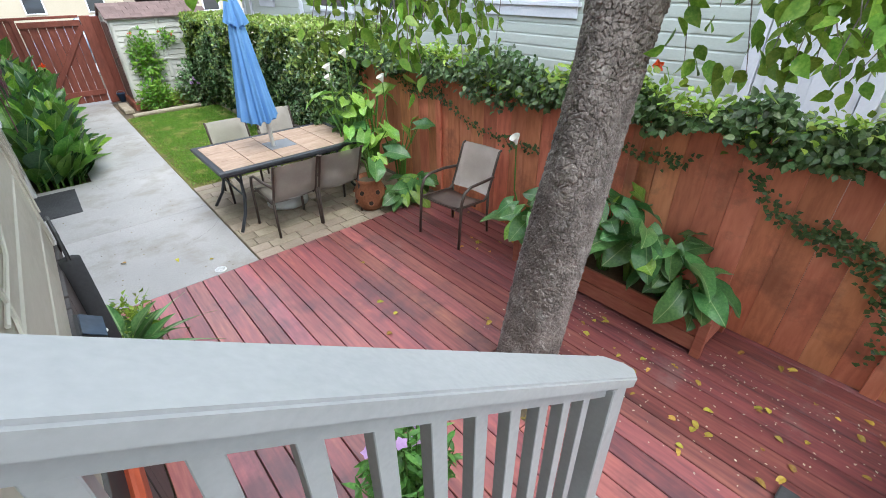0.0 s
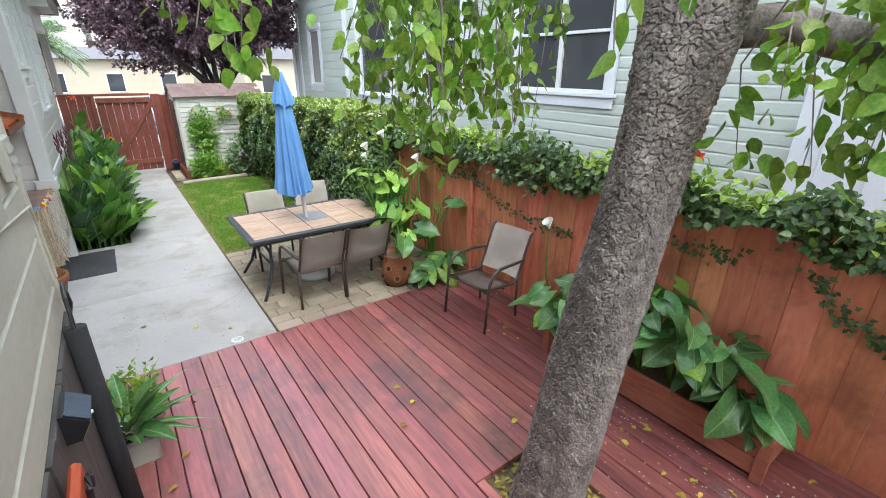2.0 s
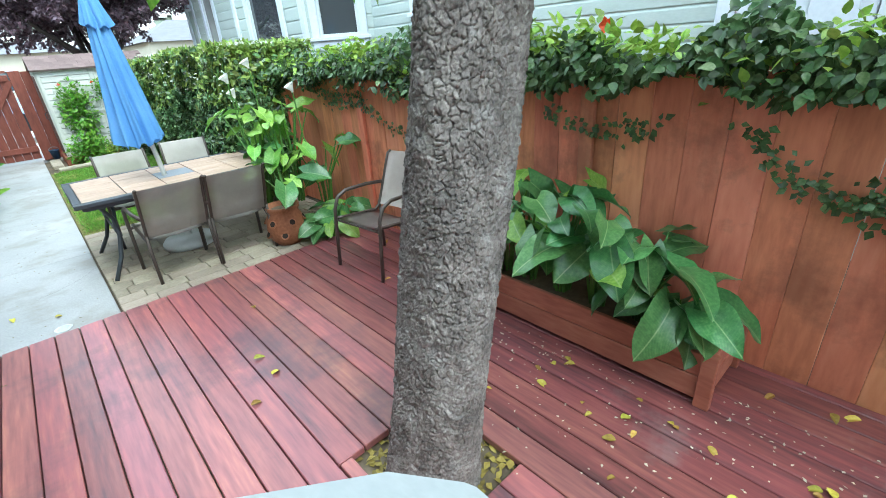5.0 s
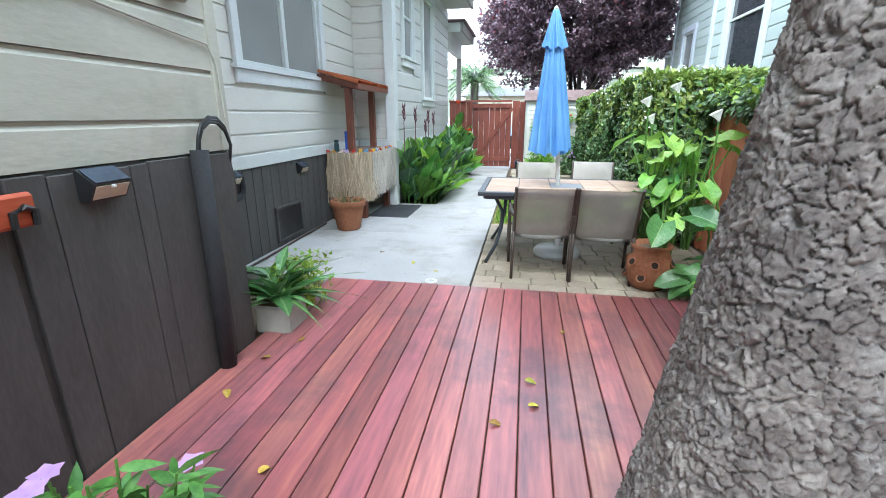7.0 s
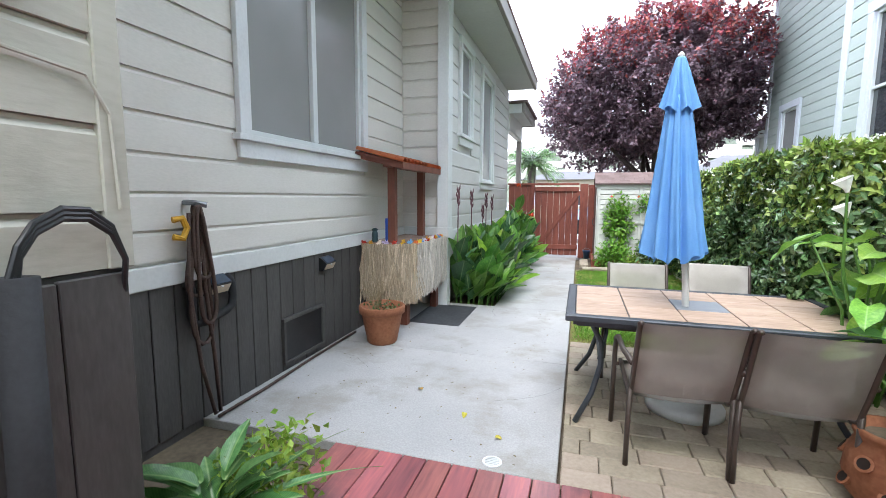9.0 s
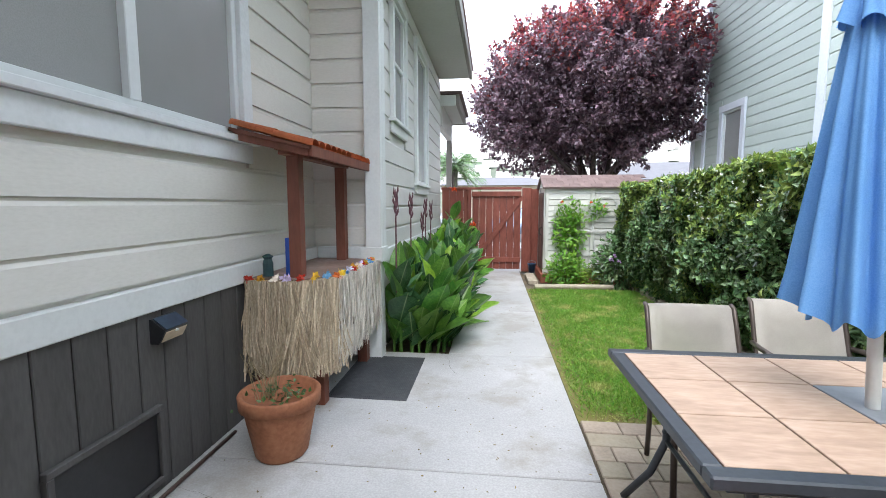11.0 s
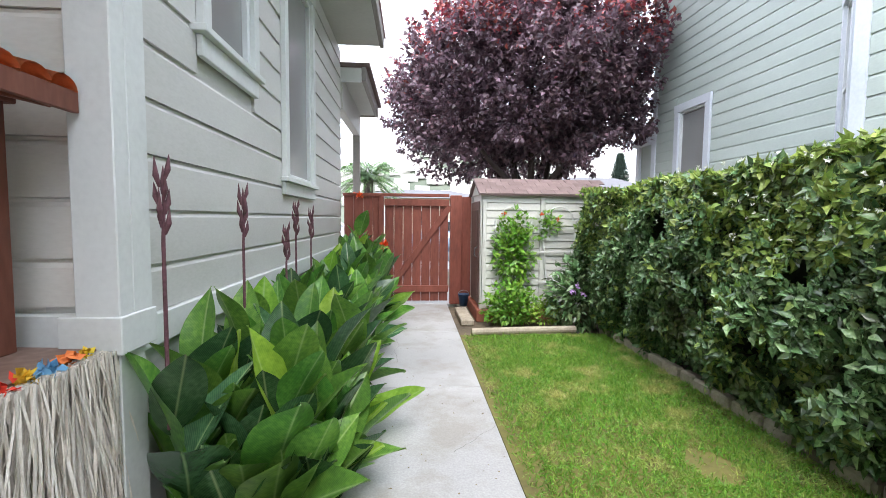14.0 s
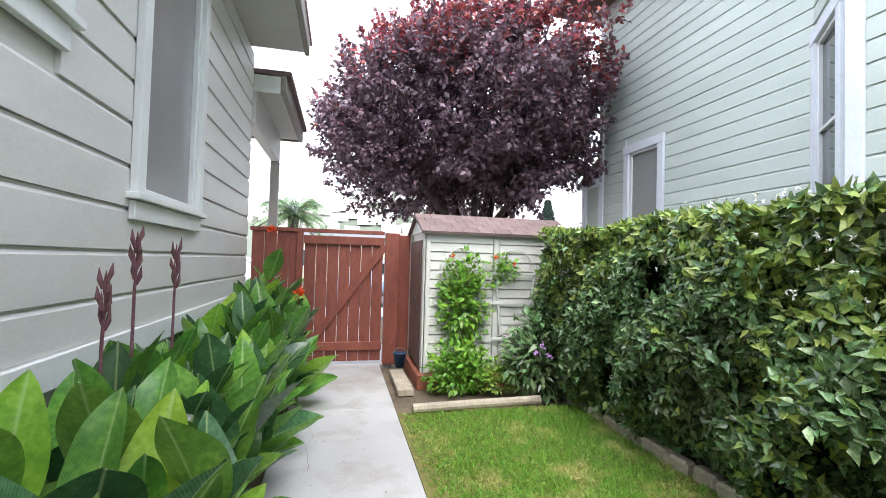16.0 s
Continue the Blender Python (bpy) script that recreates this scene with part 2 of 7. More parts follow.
def siding(wall, face, axis, a0, a1, z0, z1, pitch, mat, holes=(), out=0.022, first=None, sign=1):
    """Lap boards on a wall: axis 'x' means the wall faces +-x and boards run along y from a0 to a1. holes: (a0, a1, z0, z1)."""
    z = z0 if first is None else first
    while z > z0:
        z -= pitch
    while z < z1 - 0.01:
        lo, hi = max(z, z0), min(z + pitch, z1)
        spans = [(a0, a1)]
        for h0, h1, hz0, hz1 in holes:
            if hz0 < hi - 0.02 and hz1 > lo + 0.02:
                spans = [s for a, b in spans for s in ((a, min(b, h0)), (max(a, h1), b)) if s[1] - s[0] > 0.01]
        for a, b in spans:
            bm = bmesh.new()
            prof = [(0, lo + 0.004), (out, lo + 0.004), (out, lo + 0.05), (out * 0.9, hi - 0.03), (out * 0.35, hi - 0.012), (out * 0.35, hi), (0, hi)]
            rings = []
            for t in (a, b):
                rings.append([bm.verts.new((face + sign * d, t, z_) if axis == "x" else (t, face + sign * d, z_)) for d, z_ in prof])
            k = len(prof)
            for i in range(k):
                bm.faces.new((rings[0][i], rings[0][(i + 1) % k], rings[1][(i + 1) % k], rings[1][i]))
            bm.faces.new(rings[0])
            bm.faces.new(rings[1][::-1])
            part("siding_board", bm, mat, wall)
        z += pitch


def walled(name, x0, x1, y0, y1, z0, z1, mat, label, holes=(), axis="x"):
    """A wall slab with openings cut through, built from the pieces round them."""
    bm = bmesh.new()
    a0, a1 = (y0, y1) if axis == "x" else (x0, x1)
    cuts = sorted({a0, a1, *[v for h in holes for v in h[:2]]})
    for a, b in zip(cuts, cuts[1:]):
        hs = [h for h in holes if h[0] < b - 1e-6 and h[1] > a + 1e-6]
        zs = [(z0, z1)]
        for h in hs:
            zs = [s for p, q in zs for s in ((p, min(q, h[2])), (max(p, h[3]), q)) if s[1] - s[0] > 1e-4]
        for p, q in zs:
            if axis == "x":
                box(x0, x1, a, b, p, q, bm=bm)
            else:
                box(a, b, y0, y1, p, q, bm=bm)
    return tagged(part(name, bm, mat), label, "wall", kind="structure")


def window(name, face, y0, y1, z0, z1, mat_trim, label, sign=1, trim=0.1, sill=0.09, split="v", sashmat=None, glass=None, blind=False, proud=0.045, sill_out=0.07):
    """A window in a wall that faces +-x, with casing, sill, sashes and panes; the casing's outer box is y0..y1, z0..z1."""
    w = empty(name, (face, (y0 + y1) / 2, z0), label, "window", kind="structure")
    inv = Matrix.Translation((-face, -(y0 + y1) / 2, -z0))
    sashmat = sashmat or M_sash

    def b(pname, d0, d1, ya, yb, za, zb, mat, bev=0.004, lab=""):
        xa, xb = sorted((face + sign * d0, face + sign * d1))
        bm = box(xa, xb, ya, yb, za, zb, bev)
        bmesh.ops.transform(bm, matrix=inv, verts=bm.verts)
        return part(pname, bm, mat, w, lab)
    b("casing", 0.0, proud, y0, y0 + trim, z0 + sill, z1, mat_trim)
    b("casing", 0.0, proud, y1 - trim, y1, z0 + sill, z1, mat_trim)
    b("head_casing", 0.0, proud + 0.006, y0 - 0.01, y1 + 0.01, z1 - trim * 1.1, z1, mat_trim)
    b("window_sill", -0.02, sill_out, y0 - 0.04, y1 + 0.04, z0 + sill * 0.62, z0 + sill, mat_trim)
    b("apron", 0.0, proud - 0.01, y0, y1, z0 - sill * 0.5, z0 + sill * 0.6, mat_trim)
    ya, yb, za, zb = y0 + trim, y1 - trim, z0 + sill, z1 - trim * 1.1
    s = 0.045
    for p in ((ya, yb, za, za + s), (ya, yb, zb - s, zb), (ya, ya + s, za + s, zb - s), (yb - s, yb, za + s, zb - s)):
        b("window_frame", -0.05, 0.012, *p, sashmat)
    ym, zm = (ya + yb) / 2, (za + zb) / 2
    if split == "v":
        b("mullion", -0.05, 0.016, ym - 0.035, ym + 0.035, za + s, zb - s, sashmat)
        panes = [(ya + s, ym - 0.035, za + s, zb - s), (ym + 0.035, yb - s, za + s, zb - s)]
    elif split == "vh":
        b("mullion", -0.05, 0.016, ym - 0.035, ym + 0.035, za + s, zb - s, sashmat)
        panes = []
        for p, q in ((ya + s, ym - 0.035), (ym + 0.035, yb - s)):
            b("meeting_rail", -0.045, 0.008, p, q, zm - 0.02, zm + 0.02, sashmat)
            panes += [(p, q, za + s, zm - 0.02), (p, q, zm + 0.02, zb - s)]
    elif split == "h":
        b("meeting_rail", -0.045, 0.008, ya + s, yb - s, zm - 0.02, zm + 0.02, sashmat)
        panes = [(ya + s, yb - s, za + s, zm - 0.02), (ya + s, yb - s, zm + 0.02, zb - s)]
    else:
        panes = [(ya + s, yb - s, za + s, zb - s)]
    for p in panes:
        b("pane", -0.03, -0.024, *p, glass or M_glass, 0)
    if blind:
        for k in range(int((zb - zm) / 0.045)):
            b("blind_slat", -0.075, -0.05, ya + s, yb - s, zb - s - 0.045 * k - 0.038, zb - s - 0.045 * k, M_blind, 0)
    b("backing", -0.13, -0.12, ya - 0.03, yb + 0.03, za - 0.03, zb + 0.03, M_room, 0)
    return w


M_blind = material("grey_blind", ["9a9ca0", "a8aaae"], 0.6, 3, 30, 0.05)
# dark sheet behind the panes, coloured as the shade of an unlit room
M_room = material("unlit_room_shade", ["35322f", "454341"], 0.9, 1, 8, 0.0)

# own house: porch wing, recessed middle wall, projecting front wall
XW0, XW1, XW2 = 0.62, -0.36, 0.21
H_TOP = 4.0
hole0 = (1.56, 2.60, 2.12, 3.2)
wall_porch = walled("wall_porch", XW0 - 0.2, XW0, -3.0, 3.58, -0.06, H_TOP, M_taupe0, "weathered taupe wooden wall of the porch wing", [hole0])
siding(wall_porch, XW0, "x", -3.0, 3.58, 1.24, H_TOP, 0.252, M_taupe0, [(1.44, 2.75, 1.95, 3.4)], first=1.412)
wall_return = walled("wall_return", XW1, XW0 - 0.2, 3.38, 3.58, -0.06, H_TOP, M_taupe0, "taupe return wall of the porch wing", axis="y")
siding(wall_return, 3.58, "y", XW1, XW0, 1.1, H_TOP, 0.235, M_taupe, first=1.17)
hole1 = (5.30, 7.05, 1.90, 3.74)
wall_middle = walled("wall_middle", XW1 - 0.2, XW1, 3.58, 8.30, -0.06, H_TOP, M_taupe, "taupe wooden wall with wide lap siding", [hole1])
siding(wall_middle, XW1, "x", 3.6, 8.30, 1.08, H_TOP, 0.2215, M_taupe, [(5.19, 7.16, 1.77, 3.84)], first=1.262)
wall_corner = walled("wall_corner", XW1 - 0.2, XW2 - 0.2, 8.30, 8.50, -0.06, H_TOP, M_taupe, "taupe short wall beside the bar", axis="y")
siding(wall_corner, 8.30, "y", XW1, XW2 - 0.03, 1.08, H_TOP, 0.2175, M_taupe, first=1.256, sign=-1)
hole2, hole3 = (9.12, 9.78, 2.39, 3.68), (10.62, 11.59, 1.76, 3.67)
wall_front = walled("wall_front", XW2 - 0.2, XW2, 8.30, 13.7, -0.06, H_TOP, M_grey2, "cool grey wooden wall with wide lap siding", [hole2, hole3])
siding(wall_front, XW2, "x", 8.38, 13.7, 1.0, H_TOP, 0.235, M_grey2, [(9.03, 9.87, 2.29, 3.78), (10.52, 11.69, 1.66, 3.78)], first=1.205)
wall_end = walled("wall_end", -6.0, XW2 - 0.2, 13.5, 13.7, -0.06, H_TOP, M_grey2, "grey end wall of the house", axis="y")
wall_back = walled("wall_back", -6.0, -5.8, -3.0, 13.5, -0.06, H_TOP, M_taupe, "plain far wall of the house")
wall_rear = walled("wall_rear", -5.8, XW0, -3.2, -3.0, -0.06, H_TOP, M_taupe, "plain rear wall of the house", axis="y")

# skirting boards, water table and corner boards
skirt = tagged(part("skirt_wall", box(XW0, XW0 + 0.012, -1.0, 3.58, -0.06, 1.24), M_skirt), "dark grey board skirting of the porch wing", "wall", kind="structure")
yy = 3.58
rs = random.Random(4)
for wdt in (0.2, 0.14, 0.27, 0.1, 0.36, 0.14, 0.3, 0.3, 0.36, 0.3, 0.36, 0.36, 0.36):
    if abs(yy - 2.37) < 0.01:
        yy -= 0.035
    top = 1.235 + rs.uniform(-0.015, 0.015)
    part("skirt_board", box(XW0 + 0.012, XW0 + 0.035, yy - wdt + 0.004, yy, 0.0, top, 0.003), M_skirt, skirt)
    yy -= wdt
skirt2 = tagged(part("skirt_wall", box(XW1, XW1 + 0.012, 3.6, 8.30, -0.06, 0.93), M_skirt), "dark grey board skirting under the siding", "wall", kind="structure")
yy = 3.62
while yy < 8.25:
    wdt = min(0.165, 8.29 - yy)
    part("skirt_board", box(XW1 + 0.012, XW1 + 0.03, yy, yy + wdt - 0.007, 0.0, 0.93, 0.004), M_skirt, skirt2)
    yy += 0.165
band = tagged(part("water_table", box(XW1, XW1 + 0.05, 3.6, 8.255, 0.93, 1.06, 0.006), M_trim), "pale grey water table board", "trim", kind="structure")
band2 = tagged(part("water_table", box(XW1 + 0.05, XW2 - 0.05, 8.255, 8.295, 0.93, 1.06, 0.006), M_trim), "pale grey water table board", "trim", kind="structure")
band3 = tagged(part("water_table", box(XW2, XW2 + 0.045, 8.39, 13.7, 0.86, 1.0, 0.006), M_trim), "pale grey water table board", "trim", kind="structure")
cb = empty("corner_board", (XW2 + 0.06, 8.262, 0), "pale grey corner board on a square base", "trim", kind="structure")
part("board", obox((-0.02, -0.015, 2.53), (0.15, 0.08, 2.94), (0, 0, 0), 0.004), M_trim, cb)
part("board", obox((0.015, 0.085, 2.53), (0.08, 0.118, 2.94), (0, 0, 0), 0.004), M_trim, cb)
part("plinth", obox((-0.04, 0.04, 0.995), (0.215, 0.215, 0.135), (0, 0, 0), 0.004), M_trim, cb)
part("base_post", obox((-0.03, 0.03, 0.463), (0.15, 0.15, 0.926), (0, 0, 0), 0.004), M_trim, cb)
under = tagged(part("crawl_panel", box(XW2 - 0.2, XW2 - 0.01, 8.62, 13.7, -0.05, 0.86), M_skirt), "dark skirting panel behind the cannas", "wall", kind="structure")
cb0 = tagged(part("corner_trim", box(XW0, XW0 + 0.03, 3.53, 3.61, 1.24, H_TOP, 0.004), M_taupe0), "taupe corner trim of the porch wing", "trim", kind="structure")

# eaves and roofs
M_soffit = material("grey_soffit_paint", ["b3b5b0", "bfc1bc"], 0.6, 2, 20, 0.06)
M_fascia = material("fascia_paint", ["84807a", "918d87"], 0.6, 2, 20, 0.06)
roof = empty("roof", (0, 0, 0), "grey soffit and fascia of the low house roof", "roof", kind="structure")
part("soffit", box(-0.6, 0.84, 7.9, 13.55, H_TOP, H_TOP + 0.05), M_soffit, roof)
part("fascia", box(0.84, 0.90, 7.88, 13.6, H_TOP - 0.02, H_TOP + 0.2, 0.01), M_fascia, roof)
part("soffit", box(-6.0, 0.3, -3.2, 7.9, H_TOP, H_TOP + 0.05), M_soffit, roof)
part("fascia", box(0.2, 0.26, 3.7, 7.9, H_TOP + 0.05, H_TOP + 0.2, 0.01), M_fascia, roof)
rbm = bmesh.new()
rv = [rbm.verts.new(p) for p in ((0.92, -3.4, H_TOP + 0.2), (0.92, 13.8, H_TOP + 0.2), (-3, 13.8, H_TOP + 1.8), (-3, -3.4, H_TOP + 1.8), (-6.6, 13.8, H_TOP + 0.2), (-6.6, -3.4, H_TOP + 0.2))]
rbm.faces.new((rv[0], rv[1], rv[2], rv[3]))
rbm.faces.new((rv[3], rv[2], rv[4], rv[5]))
bmesh.ops.solidify(rbm, geom=rbm.faces[:], thickness=0.06)
part("roof_slope", rbm, M_shingle, roof)
# porch roof beyond the gate, with its post
porch = empty("front_porch", (0, 0, 0), "grey front porch roof on a dark post", "porch", kind="structure")
part("soffit", box(-1.5, 0.55, 13.75, 16.2, 3.56, 3.61), M_soffit, porch)
part("fascia", box(0.55, 0.62, 13.72, 16.26, 3.53, 3.74, 0.01), M_fascia, porch)
part("fascia", box(-1.5, 0.55, 16.2, 16.26, 3.53, 3.74, 0.01), M_fascia, porch)
part("roof_slab", box(-1.5, 0.68, 13.72, 16.32, 3.74, 3.81, 0.01), M_shingle, porch)
part("end_board", box(-1.5, 0.55, 13.70, 13.718, 3.5, 3.72, 0.005), M_trim, porch)
part("beam", box(0.12, 0.26, 13.75, 16.1, 3.1, 3.56, 0.01), M_grey2, porch)
part("post", box(0.12, 0.26, 15.95, 16.1, -0.06, 3.1, 0.01), M_fascia, porch)
part("wall_panel", box(-1.5, 0.1, 13.71, 13.73, 1.0, 3.3), M_grey2, porch)

window("window_1", XW1 + 0.02, 5.19, 7.16, 1.79, 3.86, M_white, "white framed two-pane window with insect screens", trim=0.11, sill=0.11, glass=M_screen)
window("window_2", XW2 + 0.02, 9.03, 9.87, 2.29, 3.78, M_trim, "narrow pale window in the grey wall", split="h", trim=0.09, sill=0.1, glass=M_screen)
window("window_3", XW2 + 0.02, 10.52, 11.69, 1.66, 3.78, M_trim, "tall pale window in the grey wall", split="", trim=0.1, sill=0.1, glass=M_screen)

# porch window with its deep weathered casing and dark green sash
M_teal = material("dark_green_sash_paint", ["24393c", "2c4447"], 0.4, 3, 30, 0.05)
M_case = material("weathered_pale_casing", ["9c9c92", "a9a99f", "b0b0a6"], 0.6, 3, 18, 0.2)
pw = empty("porch_window", (XW0, 2.45, 1.85), "dark green framed window with a deep pale casing", "window", kind="structure")
def pwb(n, d0, d1, ya, yb, za, zb, mat, bev=0.006):
    part(n, box(d0, d1, ya - 2.45, yb - 2.45, za - 1.85, zb - 1.85, bev), mat, pw)
pwb("casing", 0.0, 0.08, 1.44, 1.56, 2.06, 3.35, M_case)
pwb("casing", 0.0, 0.08, 2.62, 2.75, 2.06, 3.35, M_case)
pwb("casing", 0.0, 0.085, 1.44, 2.75, 3.2, 3.36, M_case)
pwb("apron", 0.0, 0.08, 1.44, 2.75, 1.93, 2.055, M_case)
part("window_sill", obox((0.02, -0.36, 0.255), (0.12, 1.06, 0.03), (0, 14, 0), 0.004), M_case, pw, "sloping grey sill")
for q in ((1.56, 2.62, 2.12, 2.165), (1.56, 2.62, 3.15, 3.2), (1.56, 1.60, 2.165, 3.15), (2.55, 2.62, 2.165, 3.15)):
    pwb("window_frame", -0.04, 0.03, *q, M_teal)
pwb("pane", -0.01, -0.004, 1.60, 2.55, 2.165, 3.15, M_glass, 0)
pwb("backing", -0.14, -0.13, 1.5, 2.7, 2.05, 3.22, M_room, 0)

# neighbour's house: main wall, a canted bay, and a finer lapped near part
XN, XB, NZ = 6.28, 5.55, 6.45
near_windows = [("window_4", 4.35, 6.20, 2.0, 3.75, "vh", "white framed double window with blinds"),
                ("window_8", -0.85, 0.15, 1.1, 2.1, "", "white framed window of the pale house")]
far_windows = [("window_7", 13.75, 14.75, 1.85, 3.55, "", "narrow white framed window with a grey screen")]
bay_windows = [("window_6", 8.55, 10.05, 1.8, 4.0, "h", "tall white framed bay window with a blind")]


def inner(ws):
    return [(a + 0.12, b - 0.12, c + 0.1, d - 0.12) for _, a, b, c, d, _, _ in ws]


def outer(ws):
    return [(a, b, c, d) for _, a, b, c, d, _, _ in ws]


wall_n1 = walled("wall_neighbour_near", XN, XN + 0.25, -6.0, 7.2, -0.06, NZ, M_mint, "pale mint lap-sided wall of the house next door", inner(near_windows))
siding(wall_n1, XN, "x", -6.0, 7.2, 0.4, NZ, 0.14, M_mint, outer(near_windows) + [(1.2, 2.35, 0, 2.4)], out=0.016, first=2.01, sign=-1)
wall_n2 = walled("wall_neighbour_far", XN, XN + 0.25, 11.45, 15.55, -0.06, NZ, M_mint, "pale mint lap-sided far wall of the house next door", inner(far_windows))
siding(wall_n2, XN, "x", 11.45, 15.55, 0.4, NZ, 0.19, M_mint, outer(far_windows), out=0.018, first=2.01, sign=-1)
wall_n3 = walled("wall_bay", XB, XB + 0.2, 7.9, 10.62, -0.06, NZ, M_mint, "pale mint front of the bay next door", inner(bay_windows))
siding(wall_n3, XB, "x", 7.95, 10.6, 0.4, NZ, 0.19, M_mint, outer(bay_windows), out=0.018, first=2.01, sign=-1)
for nm, a, b, c, d, sp, lab in near_windows + far_windows:
    window(nm, XN - 0.016, a, b, c, d, M_nwhite, lab, sign=-1, split=sp, trim=0.13, sill=0.12, blind=sp == "vh", glass=None if sp else M_screen)
for nm, a, b, c, d, sp, lab in bay_windows:
    window(nm, XB - 0.016, a, b, c, d, M_nwhite, lab, sign=-1, split=sp, trim=0.13, sill=0.12, blind=True)


def facet(name, p, q, wlab, wname):
    """A canted bay wall from p to q (plan points) with one tall sash window; built along y and turned into place."""
    before = set(scene.objects)
    length = math.hypot(q[0] - p[0], q[1] - p[1])
    w = walled(name, 0.0, 0.15, 0.0, length, -0.06, NZ, M_mint, "pale mint canted wall of the bay next door", [(0.22, length - 0.2, 1.9, 3.8)])
    siding(w, 0.0, "x", 0.0, length, 0.4, NZ, 0.19, M_mint, [(0.1, length - 0.08, 1.8, 3.95)], out=0.018, first=2.01, sign=-1)
    window(wname, -0.016, 0.1, length - 0.08, 1.8, 3.95, M_nwhite, wlab, sign=-1, split="h", trim=0.12, sill=0.12, blind=True)
    m = pose(p[0], p[1], 0, 0, 0, math.degrees(math.atan2(-(q[0] - p[0]), q[1] - p[1])))
    for ob in set(scene.objects) - before:
        if ob.parent is None:
            ob.matrix_world = m @ Matrix.Translation(ob.location)


facet("wall_bay_far", (XB, 10.64), (XN, 11.5), "tall narrow white framed bay window", "window_9")
facet("wall_bay_near", (XN, 7.15), (XB, 7.9), "tall white framed bay window with a blind", "window_5")
tagged(part("wall_neighbour_end", box(XN + 0.25, 14.0, 15.3, 15.55, -0.06, NZ), M_mint), "pale mint end wall of the house next door", "wall", kind="structure")
tagged(part("wall_neighbour_back", box(13.8, 14.0, -6, 15.3, -0.06, NZ), M_mint), "plain back wall of the house next door", "wall", kind="structure")
tagged(part("wall_neighbour_rear", box(XN + 0.25, 13.8, -6, -5.8, -0.06, NZ), M_mint), "plain rear wall of the house next door", "wall", kind="structure")
nroof = tagged(part("roof_neighbour", box(XN - 0.95, 14.5, -6.5, 16.0, NZ, NZ + 0.25, 0.02), M_shingle), "flat eave of the pale house next door", "roof", kind="structure")
lean = empty("lean_to", (XN, 15.55, 0), "small pale lean-to at the end of the house next door", "lean-to", kind="structure")
part("wall", box(0.02, 3.0, 0.0, 0.62, -0.06, 3.0), M_mint, lean)
part("cornice", box(-0.12, 3.0, -0.02, 0.72, 3.0, 3.14, 0.02), M_nwhite, lean)
part("roof_slab", obox((1.4, 0.32, 3.3), (3.0, 0.9, 0.06), (-28, 0, 0), 0.01), M_shingle, lean)
part("corner_board", box(-0.03, 0.03, 0.5, 0.64, 0.2, 3.0, 0.005), M_nwhite, lean)
for xb, yb in ((XN, 15.48), (XB, 10.6), (XB, 7.94)):
    tagged(part("corner_board", box(xb - 0.045, xb + 0.01, yb - 0.07, yb + 0.07, 0.3, NZ, 0.005), M_nwhite), "white corner board on the pale house", "trim", kind="structure")
ndoor = empty("door_neighbour", (XN, 1.78, 0.3), "white panelled door with a white casing", "door", kind="structure")
part("leaf", box(-0.05, 0.0, -0.42, 0.42, 0, 1.98, 0.005), M_nwhite, ndoor)
for ya, yb in ((-0.56, -0.43), (0.43, 0.56)):
    part("casing", box(-0.07, 0.0, ya, yb, 0, 1.998, 0.005), M_nwhite, ndoor)
part("casing", box(-0.07, 0.0, -0.56, 0.56, 2.0, 2.12, 0.005), M_nwhite, ndoor)
for ya in (-0.33, 0.04):
    for za, zb in ((0.15, 0.8), (0.95, 1.75)):
        part("panel", box(-0.062, -0.05, ya, ya + 0.29, za, zb, 0.008), M_nwhite, ndoor)

# yard ground: concrete, lawn, pavers, beds
pavement = empty("pavement", (0, 0, 0), "worn grey concrete path of poured slabs", "path", kind="structure")
slabs = [(XW1, 1.93, 4.78, 6.49), (XW1, 1.93, 6.50, 8.42), (0.93, 1.93, 8.43, 10.25), (0.93, 1.93, 10.26, 12.1), (0.93, 1.93, 12.11, 13.95), (0.6, 2.1, 13.96, 17.5)]
for s in slabs:
    part("slab", box(s[0], s[1], s[2], s[3], -0.1, 0.0, 0.006), M_conc, pavement)
M_lawnsoil = material("lawn_soil", ["5a5233", "6d6a38", "7b7440"], 0.95, 3, 30, 0.4)
lawn_base = tagged(part("lawn_soil", box(1.94, 3.9, 7.17, 12.0, -0.1, -0.02), M_lawnsoil), "soil under the lawn", "ground", kind="structure")
pad_bed = tagged(part("paver_bed", box(1.94, 4.35, 4.77, 7.17, -0.1, -0.025), M_dirt), "sandy bed under the pavers", "ground", kind="structure")

# gate and fence at the far end
YG = 13.95
gate_fence = empty("fence_front", (0, YG, 0), "dark red wooden fence beside the gate", "fence", kind="structure")
for k in range(4):
    part("board", box(0.24 + k * 0.155, 0.24 + k * 0.155 + 0.15, 0, 0.025, 0.04, 1.77, 0.003), M_gate, gate_fence)
part("top_rail", box(0.22, 0.9, -0.035, 0.06, 1.77, 1.82, 0.004), M_gate, gate_fence)
part("post", box(0.80, 0.88, -0.04, 0.05, 0, 1.77, 0.004), M_gate, gate_fence)
part("post", box(1.97, 2.16, -0.05, 0.1, 0, 1.8, 0.006), M_gate, gate_fence)
part("board", box(2.165, 2.32, 0.02, 0.05, 0, 1.78, 0.003), M_gate, gate_fence)
gate = empty("gate", (1.42, YG, 0), "closed dark red wooden gate with a diagonal brace", "gate", kind="structure")
